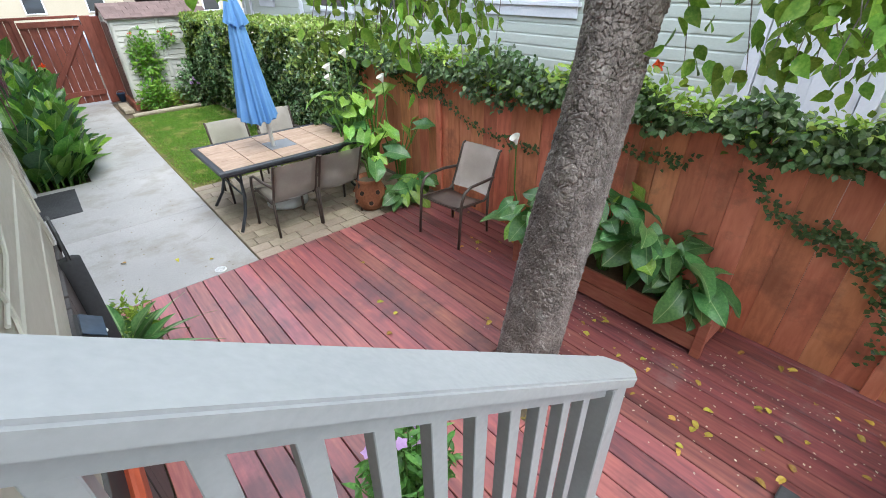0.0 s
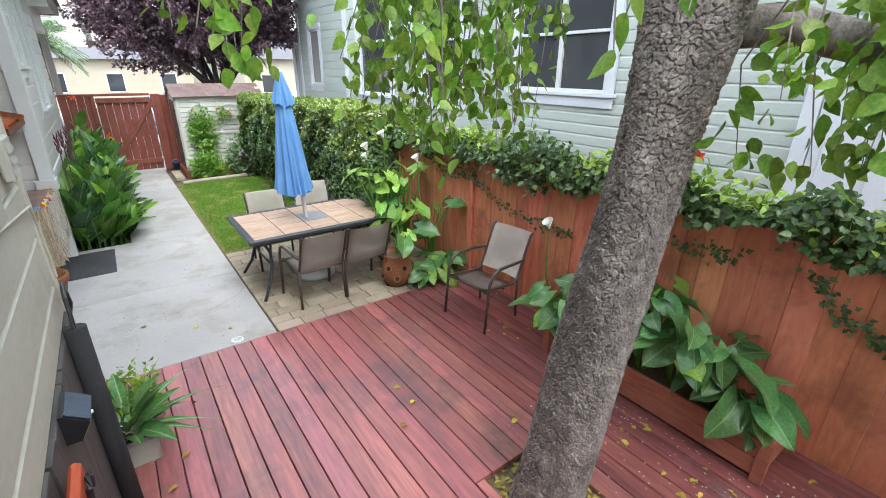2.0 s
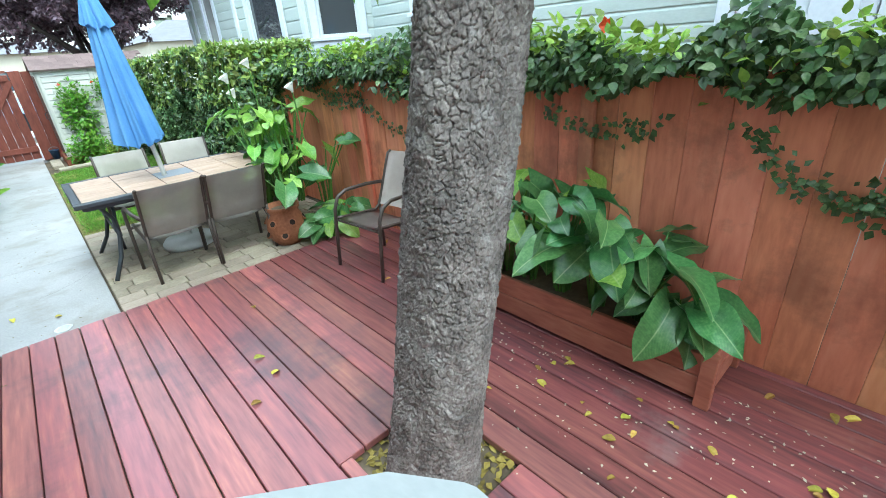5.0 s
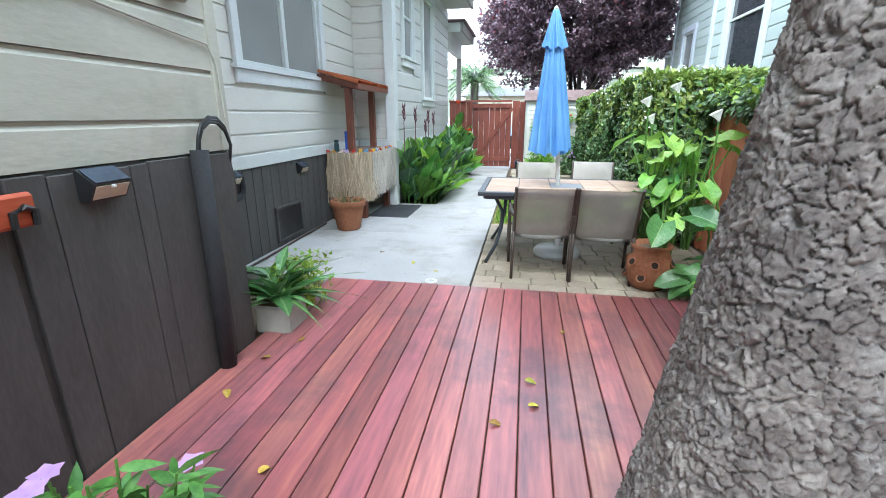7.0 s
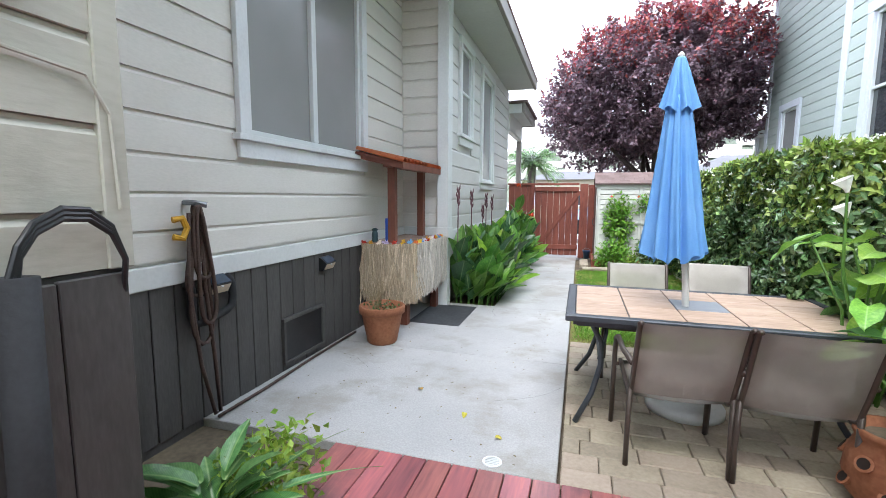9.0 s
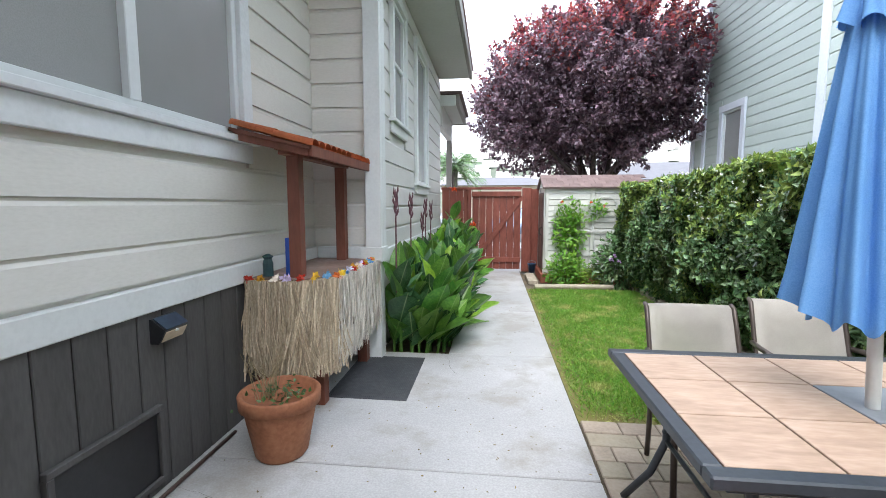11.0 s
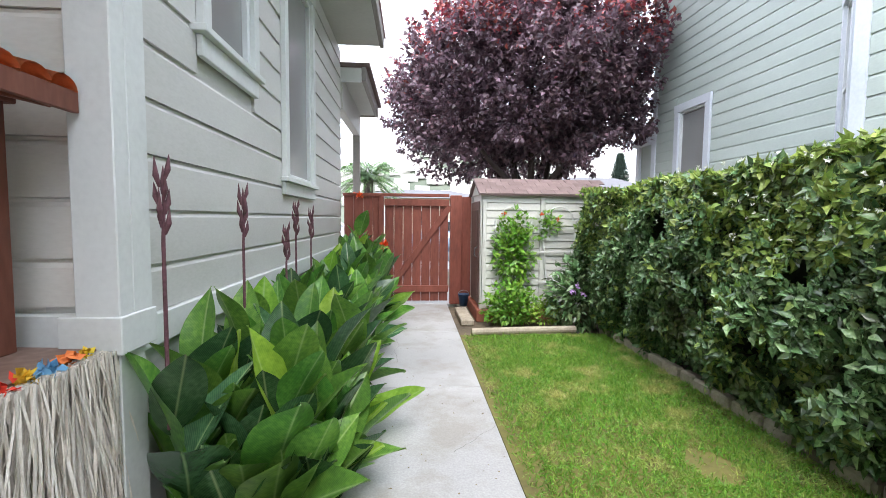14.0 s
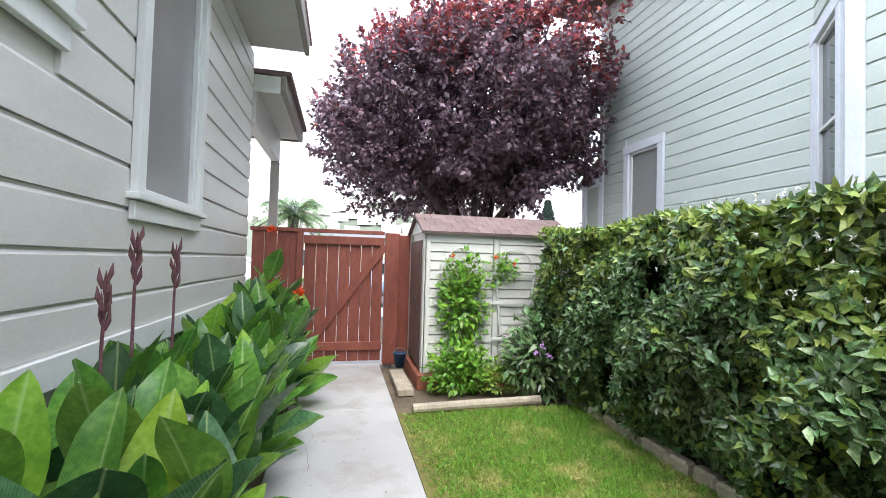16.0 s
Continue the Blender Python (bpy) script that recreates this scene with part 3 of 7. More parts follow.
for k in range(7):
    x = -0.52 + k * 0.149
    part("board", box(x, x + 0.1435, 0.0, 0.022, 0.05, 1.72, 0.003), M_gate, gate)
part("rail", box(-0.53, 0.53, -0.04, 0.0, 1.62, 1.73, 0.004), M_gate, gate)
part("rail", box(-0.53, 0.53, -0.04, 0.0, 0.2, 0.31, 0.004), M_gate, gate)
part("brace", obox((0.07, -0.02, 0.965), (1.62, 0.036, 0.1), (0, -54, 0), 0.004), M_gate, gate)
part("top_rail", box(-0.53, 0.53, -0.03, 0.05, 1.77, 1.82, 0.004), M_gate, gate)

# right-hand fence
XF = 4.32
fence = empty("fence_side", (XF, 0, 0), "red stained vertical board fence along the deck", "fence", kind="structure")
rs = random.Random(11)
y = -3.0
while y < 6.9:
    wd = 0.19
    part("board", box(0.0 + rs.uniform(0, 0.006), 0.024, y + 0.001, y + wd - rs.choice((0.0, 0.0, 0.0, 0.0015, 0.004)), 0.0, 1.5 + rs.uniform(-0.01, 0.01), 0.003), M_fence, fence)
    y += wd
part("top_rail", box(-0.02, 0.05, -3.0, 6.9, 1.51, 1.55, 0.004), M_fence, fence)
for yp in (-1.3, 0.4, 2.3, 4.75, 6.4):
    part("post", box(-0.035, -0.002, yp - 0.045, yp + 0.045, 0.0, 1.5, 0.004), M_fence, fence)
tagged(part("rear_fence", box(0.8, 4.3, -3.05, -3.0, -0.06, 1.6), M_fence), "plain wooden fence closing the yard", "fence", kind="structure")

# shed
shed = empty("garden_shed", (2.33, 12.9, 0), "cream vinyl garden shed with a brown shingled roof", "shed", kind="thing")
part("body", box(0.02, 1.75, 0.02, 1.06, 0.12, 1.78), M_shed, shed)
part("plinth", box(-0.06, 1.8, -0.06, 1.1, -0.06, 0.12, 0.01), M_planter, shed)
for k in range(15):
    z = 0.14 + k * 0.108
    for xa, xb in ((0.07, 0.84), (0.93, 1.70)):
        bm = bmesh.new()
        vs = [bm.verts.new(p) for p in ((xa, 0.02, z), (xb, 0.02, z), (xb, -0.008, z + 0.004), (xa, -0.008, z + 0.004), (xa, 0.004, z + 0.1), (xb, 0.004, z + 0.1), (xb, 0.02, z + 0.104), (xa, 0.02, z + 0.104))]
        for f_ in ((3, 2, 5, 4), (0, 1, 2, 3), (4, 5, 6, 7), (0, 3, 4, 7), (1, 6, 5, 2)):
            bm.faces.new([vs[i] for i in f_])
        part("siding_panel", bm, M_shed, shed)
for xa, xb in ((0.0, 0.07), (0.85, 0.92), (1.70, 1.77)):
    part("corner_trim", box(xa, xb, -0.012, 0.03, 0.12, 1.78, 0.004), M_shed, shed)
part("corner_trim", box(-0.012, 0.02, -0.012, 0.1, 0.12, 1.78, 0.004), M_shed, shed)
part("corner_trim", box(-0.012, 0.02, 0.95, 1.08, 0.12, 1.78, 0.004), M_shed, shed)
M_sheddoor = material("brown_shed_door", ["5e4a44", "6c5750"], 0.5, 3, 30, 0.05)
sd = part("door", box(-0.02, 0.02, 0.13, 0.92, 0.16, 1.68, 0.006), M_sheddoor, shed, "dull brown panelled door")
for za, zb in ((0.28, 0.85), (0.98, 1.55)):
    part("panel", box(-0.03, -0.02, 0.24, 0.81, za, zb, 0.004), M_sheddoor, sd)
part("handle", tube([(-0.03, 0.2, 0.85), (-0.07, 0.2, 0.88), (-0.07, 0.2, 0.98), (-0.03, 0.2, 1.01)], 0.01, 6), M_skirt, sd)
bm = bmesh.new()
g = [bm.verts.new(p) for p in ((0.0, 0.0, 1.78), (0.0, 1.08, 1.78), (0.0, 0.54, 2.0), (0.04, 0.0, 1.78), (0.04, 1.08, 1.78), (0.04, 0.54, 2.0))]
for f_ in ((0, 1, 2), (3, 5, 4), (0, 2, 5, 3), (1, 4, 5, 2), (0, 3, 4, 1)):
    bm.faces.new([g[i] for i in f_])
part("gable", bm, M_shed, shed)
for side in (-1, 1):
    for row in range(4):
        t0, t1 = row / 4, (row + 1) / 4
        yc = 0.54 + side * 0.62 * (1 - (t0 + t1) / 2)
        zc = 1.765 + 0.255 * (t0 + t1) / 2
        x = -0.05
        while x < 1.82:
            wdt = 0.2 if (row % 2 or x > 0) else 0.1
            part("shingle", obox((x + wdt / 2, yc, zc + 0.012), (wdt - 0.006, 0.18, 0.012), (-side * 22.4, 0, 0), 0.0), M_shingle, shed)
            x += wdt
    part("roof_board", obox((0.88, 0.54 + side * 0.31, 1.885), (1.86, 0.67, 0.02), (-side * 22.4, 0, 0), 0.0), M_shingle, shed)


# ---- trees ----
def vnoise(u, v, nu, seed):
    """Smooth value noise on a grid, periodic in u over nu cells."""
    r = np.random.default_rng(seed).random((997, nu)) * 2 - 1
    iu, iv = np.floor(u).astype(int), np.floor(v).astype(int)
    fu, fv = u - iu, v - iv
    fu, fv = fu * fu * (3 - 2 * fu), fv * fv * (3 - 2 * fv)
    a, b = iu % nu, (iu + 1) % nu
    c, d = iv % 997, (iv + 1) % 997
    return (r[c, a] * (1 - fu) + r[c, b] * fu) * (1 - fv) + (r[d, a] * (1 - fu) + r[d, b] * fu) * fv


def bark_trunk(name, axis, radius, mat, parent, nz=880, na=400, cell=(0.027, 0.027), depth=0.0135, seed=3):
    """A trunk with raised bark plates between cracks. axis(z) gives the centre, radius(z) the girth; z runs over axis.z0..z1."""
    rng = np.random.default_rng(seed)
    z0, z1 = axis[0][2], axis[-1][2]
    zs = np.linspace(z0, z1, nz)
    ax = np.array(axis)
    cx, cy = np.interp(zs, ax[:, 2], ax[:, 0]), np.interp(zs, ax[:, 2], ax[:, 1])
    rr = np.interp(zs, [r[0] for r in radius], [r[1] for r in radius])
    rm = float(rr.mean())
    gu, gv = int(2 * math.pi * rm / cell[0]), int((z1 - z0) / cell[1])
    ju, jv, jh = rng.random((gv + 3, gu)), rng.random((gv + 3, gu)), rng.random((gv + 3, gu))
    ta, tb = rng.normal(size=(gv + 3, gu)) * 0.22, rng.normal(size=(gv + 3, gu)) * 0.22
    A, Z = np.meshgrid(np.arange(na) / na, zs)
    warp = 0.35 * np.sin(Z * 17 + 5 * np.sin(A * 12.6)) + 0.25 * np.sin(A * 44 + Z * 31)
    u, v = A * gu, (Z - z0) / cell[1] + 1.5 + 0.4 * warp
    wu = 0.10 * vnoise(u * 2, v * 2, 2 * gu, 1) + 0.06 * vnoise(u * 5, v * 5, 5 * gu, 2) + 0.45 * vnoise(u * 0.5, v * 0.5, max(1, gu // 2), 3)
    wv = 0.10 * vnoise(u * 2, v * 2, 2 * gu, 4) + 0.06 * vnoise(u * 5, v * 5, 5 * gu, 5) + 0.45 * vnoise(u * 0.5, v * 0.5, max(1, gu // 2), 6)
    rough_ = 0.5 * vnoise(u * 4, v * 4, 4 * gu, 7) + 0.6 * vnoise(u * 9, v * 9, 9 * gu, 8) + 0.5 * vnoise(u * 1.5, v * 1.5, int(1.5 * gu), 9)
    u, v = u + wu, v + wv
    iu, iv = np.floor(u).astype(int), np.floor(v).astype(int)
    d1, d2, hh, tilt = np.full(u.shape, 9.0), np.full(u.shape, 9.0), np.zeros(u.shape), np.zeros(u.shape)
    for du in (-1, 0, 1):
        for dv in (-1, 0, 1):
            cu, cv = iu + du, np.clip(iv + dv, 0, gv + 2)
            m = cu % gu
            ou, ov = cu + ju[cv, m] - u, cv + jv[cv, m] - v
            d = np.abs(ou) ** 1.5 + np.abs(ov) ** 1.5
            closer = d < d1
            d2 = np.where(closer, d1, np.minimum(d2, d))
            hh = np.where(closer, jh[cv, m], hh)
            tilt = np.where(closer, ta[cv, m] * ou + tb[cv, m] * ov, tilt)
            d1 = np.where(closer, d, d1)
    plate = np.clip((d2 - d1) * (9.0 + 3.5 * rough_) - 0.12, 0, 1)
    plate = plate * plate * (3 - 2 * plate)
    disp = depth * (plate * (0.6 + 0.5 * hh + tilt) - 0.5) + 0.0034 * rough_ * (0.4 + 0.6 * plate) + 0.0005 * rng.normal(size=u.shape)
    lump = 0.012 * np.sin(A * 6.28 * 3 + Z * 2.1) + 0.010 * np.sin(A * 6.28 * 2 - Z * 3.3 + 1)
    R = rr[:, None] * (1 + 0.0 * A) + disp + lump
    V = np.stack([cx[:, None] + R * np.cos(A * 2 * math.pi), cy[:, None] + R * np.sin(A * 2 * math.pi), Z], -1).reshape(-1, 3)
    i, j = np.meshgrid(np.arange(nz - 1), np.arange(na), indexing="ij")
    F = np.stack([i * na + j, i * na + (j + 1) % na, (i + 1) * na + (j + 1) % na, (i + 1) * na + j], -1).reshape(-1, 4)
    me = bpy.data.meshes.new(name)
    me.vertices.add(len(V))
    me.vertices.foreach_set("co", V.ravel())
    me.loops.add(F.size)
    me.loops.foreach_set("vertex_index", F.ravel())
    me.polygons.add(len(F))
    me.polygons.foreach_set("loop_start", np.arange(0, F.size, 4))
    me.polygons.foreach_set("loop_total", np.full(len(F), 4))
    me.update(calc_edges=True)
    return linked(name, me, mat, parent, smooth=True)


rng = np.random.default_rng(7)
M_leaf = material("pear_leaf", ["557f28", "759c38", "9ab450"], 0.42, 20, 90, 0.1, per="island", vary=0.35, hue=0.02, through_light=0.35)
tree = empty("deck_tree", (0, 0, 0), "leaning grey-barked tree growing through the deck", "tree")
TB = np.array((2.704, 2.018))
def taxis(z):
    return (TB[0] + 0.1165 * z, TB[1] - 0.077 * z + 0.006 * z * z, z)
bark_trunk("trunk", [taxis(-0.1), taxis(0.6), taxis(1.2), taxis(1.9), taxis(2.75)], [(-0.1, 0.222), (0.05, 0.204), (0.5, 0.188), (1.0, 0.174), (1.6, 0.168), (2.2, 0.170), (2.75, 0.198)], M_bark, tree)
top = Vector(taxis(2.65))
limbs = []
def limb(pts, r0, r1):
    n = len(pts)
    part("limb", tube(pts, [r0 + (r1 - r0) * i / (n - 1) for i in range(n)], 10), M_bark, tree, smooth=True)
    limbs.append([Vector(p) for p in pts])
limb([Vector(taxis(2.55)), (3.22, 1.58, 2.56), (3.45, 1.2, 2.44), (3.7, 0.71, 2.32), (3.88, 0.3, 2.34), (3.95, -0.6, 2.55), (4.0, -1.3, 2.75)], 0.085, 0.03)
limb([top, (3.2, 2.2, 3.1), (3.3, 3.0, 3.4), (3.2, 3.9, 3.5), (2.9, 4.7, 3.4)], 0.11, 0.03)
limb([top, (2.8, 2.4, 3.2), (2.4, 3.1, 3.5), (2.0, 3.6, 3.4)], 0.09, 0.025)
limb([top, (3.1, 1.9, 3.4), (3.2, 1.8, 4.2), (3.0, 1.7, 5.0)], 0.12, 0.04)
limb([top, (3.6, 2.3, 3.1), (4.2, 2.6, 3.4), (4.8, 2.9, 3.5)], 0.09, 0.03)
# hanging twigs with leaves
P, T, N, L, W = [], [], [], [], []
twigs = bmesh.new()
def hang(a, b, n, size=0.075, spread=0.05):
    """A drooping twig from a to b with n leaves."""
    a, b = Vector(a), Vector(b)
    mid = (a + b) / 2 + Vector((rng.normal() * 0.06, rng.normal() * 0.06, 0.05))
    tube([a, mid, b], [0.005, 0.004, 0.002], 4, twigs)
    for i in range(n):
        t = rng.random() ** 0.8
        p = a * (1 - t) * (1 - t) + 2 * mid * t * (1 - t) + b * t * t
        d = np.array([rng.normal() * 0.7, rng.normal() * 0.7, -0.9 + rng.normal() * 0.35])
        P.append(np.array(p) + rng.normal(size=3) * spread)
        T.append(d)
        N.append(rng.normal(size=3) + np.array([0, -0.4, 0.6]))
        s = size * rng.uniform(0.65, 1.25)
        L.append(s)
        W.append(s * 0.33)
for k in range(58):
    y = rng.uniform(2.35, 3.35)
    az = radians(rng.uniform(24, 47)) if k % 9 else radians(rng.uniform(8, 22))
    x = 0.97 + (y - 0.74) * math.tan(az)
    zt = 3.3 - 0.1 * abs(y - 2.8)
    zb = rng.uniform(1.98, 2.5) if az > radians(30) else rng.uniform(2.3, 2.75)
    zb = max(zb, 1.56 + 0.45 * (y - 2.12))
    hang((x, y, zt), (x + rng.normal() * 0.15, y + rng.normal() * 0.15, zb), int((zt - zb) * 24), 0.08)
for k in range(90):
    t = rng.random()
    y = 1.3 - 2.9 * t + rng.normal() * 0.2
    x = 3.3 + 0.75 * min(1, t * 1.4) + rng.normal() * 0.22
    zb = rng.uniform(1.98, 2.45)
    hang((x, y, 2.72 + rng.random() * 0.35), (x + rng.normal() * 0.2, y + rng.normal() * 0.2, zb), 24, 0.085)
for k in range(26):
    x, y = rng.uniform(2.85, 3.6), rng.uniform(0.5, 1.5)
    hang((x, y, 2.75), (x + rng.normal() * 0.12, y + rng.normal() * 0.12, rng.uniform(1.98, 2.35)), 22, 0.085)
for k in range(26):
    a = rng.uniform(0, 2 * math.pi)
    r = rng.uniform(0.5, 2.4)
    x, y = 3.1 + r * math.cos(a), 1.9 + r * math.sin(a)
    if x < 1.9 and y < 2.6:
        continue
    hang((x, y, 4.3), (x + rng.normal() * 0.3, y + rng.normal() * 0.3, rng.uniform(3.0, 3.7)), 28, 0.085)
for k in range(55):
    # the crown overhead, unseen, added above the fence side to shade the deck
    x, y, z = rng.uniform(2.7, 5.0), rng.uniform(-1.9, 2.1), rng.uniform(3.5, 4.6)
    hang((x, y, z + 0.4), (x + rng.normal() * 0.3, y + rng.normal() * 0.3, z - 0.25), 30, 0.11, 0.12)
for x, y, z in ((2.04, 1.52, 2.44), (2.12, 1.56, 2.50), (2.16, 1.42, 2.52)):
    # a low sprig close to the stairs
    hang((x + 0.05, y + 0.05, z + 0.28), (x, y, z), 3, 0.085, 0.03)
tagged(part("twig_mass", twigs, M_bark, tree), kind="stuff")
leaf_cloud("leaves", P, T, N, L, W, M_leaf, tree, rounded=True)

# plum tree beyond the gate
M_plum = material("dark_plum_leaf", ["554650", "705c67", "8c6a71"], 0.36, 0.5, 60, 0.05, per="island", vary=0.5, hue=0.02, through_light=0.25)
M_plumbark = material("dark_plum_bark", ["332c2b", "463d3a", "544a46"], 0.9, 6, 30, 0.4)
plum = empty("plum_tree", (3.95, 16.4, 0), "round purple-leaved plum tree beyond the gate", "tree")
part("trunk", tube([(0, 0, -0.06), (0.02, 0.03, 0.7), (0.0, 0, 1.35)], [0.24, 0.19, 0.22], 14), M_plumbark, plum, smooth=True)
for k in range(9):
    a = k * 2 * math.pi / 9 + 0.3
    rr = rng.uniform(1.4, 2.3) if k % 3 else 0.6
    e = Vector((rr * math.cos(a), rr * 0.85 * math.sin(a), rng.uniform(3.2, 4.6)))
    m1 = Vector((0.35 * math.cos(a), 0.35 * math.sin(a), 2.0))
    part("limb", tube([(0.05 * math.cos(a), 0.05 * math.sin(a), 1.2), m1, (m1 + e) / 2 + Vector((0, 0, -0.1)), e], [0.1, 0.08, 0.05, 0.02], 8), M_plumbark, plum, smooth=True)
def in_crown(q):
    """Scale of a crown point against the uneven outline."""
    return q * np.array([3.0, 2.7, 2.1])


n = 1450
cl = rand_dirs(rng, n)
rad = rng.uniform(0.25, 1.0, n) ** 0.5
lump = 1 + 0.14 * np.sin(cl[:, 0] * 6 + 2) * np.sin(cl[:, 2] * 5 + cl[:, 1] * 4) + 0.08 * np.sin(cl[:, 1] * 11 + cl[:, 0] * 9)
C = in_crown(cl * rad[:, None] * lump[:, None]) + np.array([-0.05, 0, 4.3])
C[:, 2] += 0.12 * C[:, 0]
keep = ~((C[:, 2] < 2.85) & (rng.random(n) < 0.6)) & (C[:, 2] > 2.3)
C, cl, rad = C[keep], cl[keep], rad[keep]
per = 78
grow = cl * np.array([1, 1, 0.8]) + rng.normal(size=C.shape) * 0.3 + np.array([0, 0, 0.55])
grow /= np.linalg.norm(grow, axis=1, keepdims=True)
along = rng.random((len(C), per)) * rng.uniform(0.35, 0.85, (len(C), 1))
thickness = 0.10 * (1.05 - along / 0.9)
PP = (C[:, None, :] + grow[:, None, :] * (along - 0.35)[..., None] + rng.normal(size=(len(C), per, 3)) * thickness[..., None]).reshape(-1, 3)
gg = np.repeat(grow, per, 0)
TT = gg * 0.5 + rng.normal(size=PP.shape) * 0.7 + np.array([0, 0, -0.15])
NN = rng.normal(size=PP.shape) * 0.6 + np.array([0, -0.4, 0.9])
LL = rng.uniform(0.08, 0.13, len(PP))
ok = ~((PP[:, 0] + 3.95 > 6.05) & (PP[:, 1] + 16.4 < 15.75))
PP, TT, NN, LL = PP[ok], TT[ok], NN[ok], LL[ok]
M_plumred = material("red_young_plum_leaf", ["7c3840", "9c484c", "b4605a"], 0.38, 0.5, 60, 0.05, per="island", vary=0.4, hue=0.02, through_light=0.3)
young = (np.linalg.norm((PP - np.array([-0.05, 0, 4.35])) / np.array([3.0, 2.7, 2.15]), axis=1) > 0.82) & (PP[:, 2] + 0.5 * rng.normal(size=len(PP)) > 5.0) & (rng.random(len(PP)) < 0.7)
leaf_cloud("crown", PP[~young], TT[~young], NN[~young], LL[~young], LL[~young] * 0.32, M_plum, plum)
leaf_cloud("young_crown", PP[young], TT[young], NN[young], LL[young], LL[young] * 0.32, M_plumred, plum, "wine-red young leaves")

# ---- hedge ----
M_hedge = material("glossy_hedge_leaf", ["46633f", "608052", "94b07c"], 0.27, 1.2, 60, 0.05, per="island", vary=0.55, hue=0.02, through_light=0.12, spec=0.6, wear=("776a50", 1.5, 0.42, 0.5))
hedge = empty("hedge", (0, 0, 0), "dense clipped green hedge beside the lawn", "hedge")
y0, y1 = 6.35, 12.6
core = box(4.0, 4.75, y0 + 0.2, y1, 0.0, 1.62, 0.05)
# near-black core box stands in for the shade deep between the leaves
M_core = material("hedge_core_shade", ["1c2416", "283220"], 0.9, 8, 40, 0.3)
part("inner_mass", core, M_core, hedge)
n = 62000
yy_, zz_ = rng.uniform(y0, y1, n), rng.uniform(0.05, 1.85, n)
bulge = 0.06 * np.sin(yy_ * 2.3) * np.sin(zz_ * 3.1 + yy_) + 0.04 * np.sin(yy_ * 6.1 + zz_ * 5)
shape = 3.60 - 0.05 * np.sin(zz_ * 1.7) + 0.26 * np.clip((0.45 - zz_) / 0.45, 0, 1)
bulge += 0.09 * vnoise(yy_ * 4.5, zz_ * 4.5, 211, 31) + 0.05 * vnoise(yy_ * 10, zz_ * 10, 211, 32)
xx = shape + bulge + np.abs(rng.normal(size=n)) * 0.07
top_h = 1.80 + 0.035 * np.sin(yy_ * 3.1) + 0.05 * np.sin(yy_ * 0.9 + 1)
zz_ = np.minimum(zz_, top_h)
xx = xx + 0.2 * (vnoise(yy_ * 3.2, zz_ * 3.6, 211, 33) < -0.58)
Pf = np.stack([xx, yy_, zz_], 1)
Nf = np.stack([-np.ones(n), rng.normal(size=n) * 0.5, 0.5 + rng.normal(size=n) * 0.5], 1)
Tf = np.stack([-0.5 + rng.normal(size=n) * 0.3, rng.normal(size=n), rng.normal(size=n) * 0.8 + 0.1], 1)
xt = rng.uniform(3.62, 4.75, n)
Pt = np.stack([xt, yy_, top_h - np.abs(rng.normal(size=n)) * 0.06], 1)
Nt = np.stack([rng.normal(size=n) * 0.5, rng.normal(size=n) * 0.5, np.ones(n)], 1)
Tt = np.stack([rng.normal(size=n) * 0.7, rng.normal(size=n) * 0.7, 0.5 + rng.normal(size=n) * 0.4], 1)
Pa, Ta, Na = np.concatenate([Pf[:46000], Pt[:16000]]), np.concatenate([Tf[:46000], Tt[:16000]]), np.concatenate([Nf[:46000], Nt[:16000]])
# the end towards the deck
ne = 5000
Pe = np.stack([rng.uniform(3.65, 4.75, ne), y0 + 0.15 - np.abs(rng.normal(size=ne)) * 0.08, rng.uniform(0.1, 1.8, ne)], 1)
Ne = np.stack([rng.normal(size=ne) * 0.4, -np.ones(ne), 0.5 + rng.normal(size=ne) * 0.4], 1)
Te = np.stack([rng.normal(size=ne), -0.5 * np.ones(ne), rng.normal(size=ne)], 1)
Pa, Ta, Na = np.concatenate([Pa, Pe]), np.concatenate([Ta, Te]), np.concatenate([Na, Ne])
La = rng.uniform(0.055, 0.095, len(Pa))
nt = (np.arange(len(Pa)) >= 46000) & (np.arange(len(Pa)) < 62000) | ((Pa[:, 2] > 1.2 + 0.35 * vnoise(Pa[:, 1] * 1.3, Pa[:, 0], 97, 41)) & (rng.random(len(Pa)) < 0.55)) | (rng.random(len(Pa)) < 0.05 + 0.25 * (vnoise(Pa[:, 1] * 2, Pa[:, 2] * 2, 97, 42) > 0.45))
leaf_cloud("foliage", Pa[~nt], Ta[~nt], Na[~nt], La[~nt], La[~nt] * 0.27, M_hedge, hedge, fold=0.3)
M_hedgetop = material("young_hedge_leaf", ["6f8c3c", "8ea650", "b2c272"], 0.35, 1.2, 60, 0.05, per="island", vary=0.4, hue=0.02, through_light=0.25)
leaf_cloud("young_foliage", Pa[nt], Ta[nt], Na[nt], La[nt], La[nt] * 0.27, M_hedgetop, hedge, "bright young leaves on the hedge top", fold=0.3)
M_bloom = material("white_hedge_bloom", ["dfe3d6", "eceee4"], 0.6, 9, 50, 0.0)
nb = 260
Pb = np.stack([rng.uniform(3.6, 4.2, nb), rng.uniform(5.8, 10.5, nb), np.full(nb, 1.86)], 1)
sel = rng.random(nb) < 0.5
Pb[sel, 0], Pb[sel, 2] = 3.55, rng.uniform(1.3, 1.85, sel.sum())
Pb = np.repeat(Pb, 5, 0)
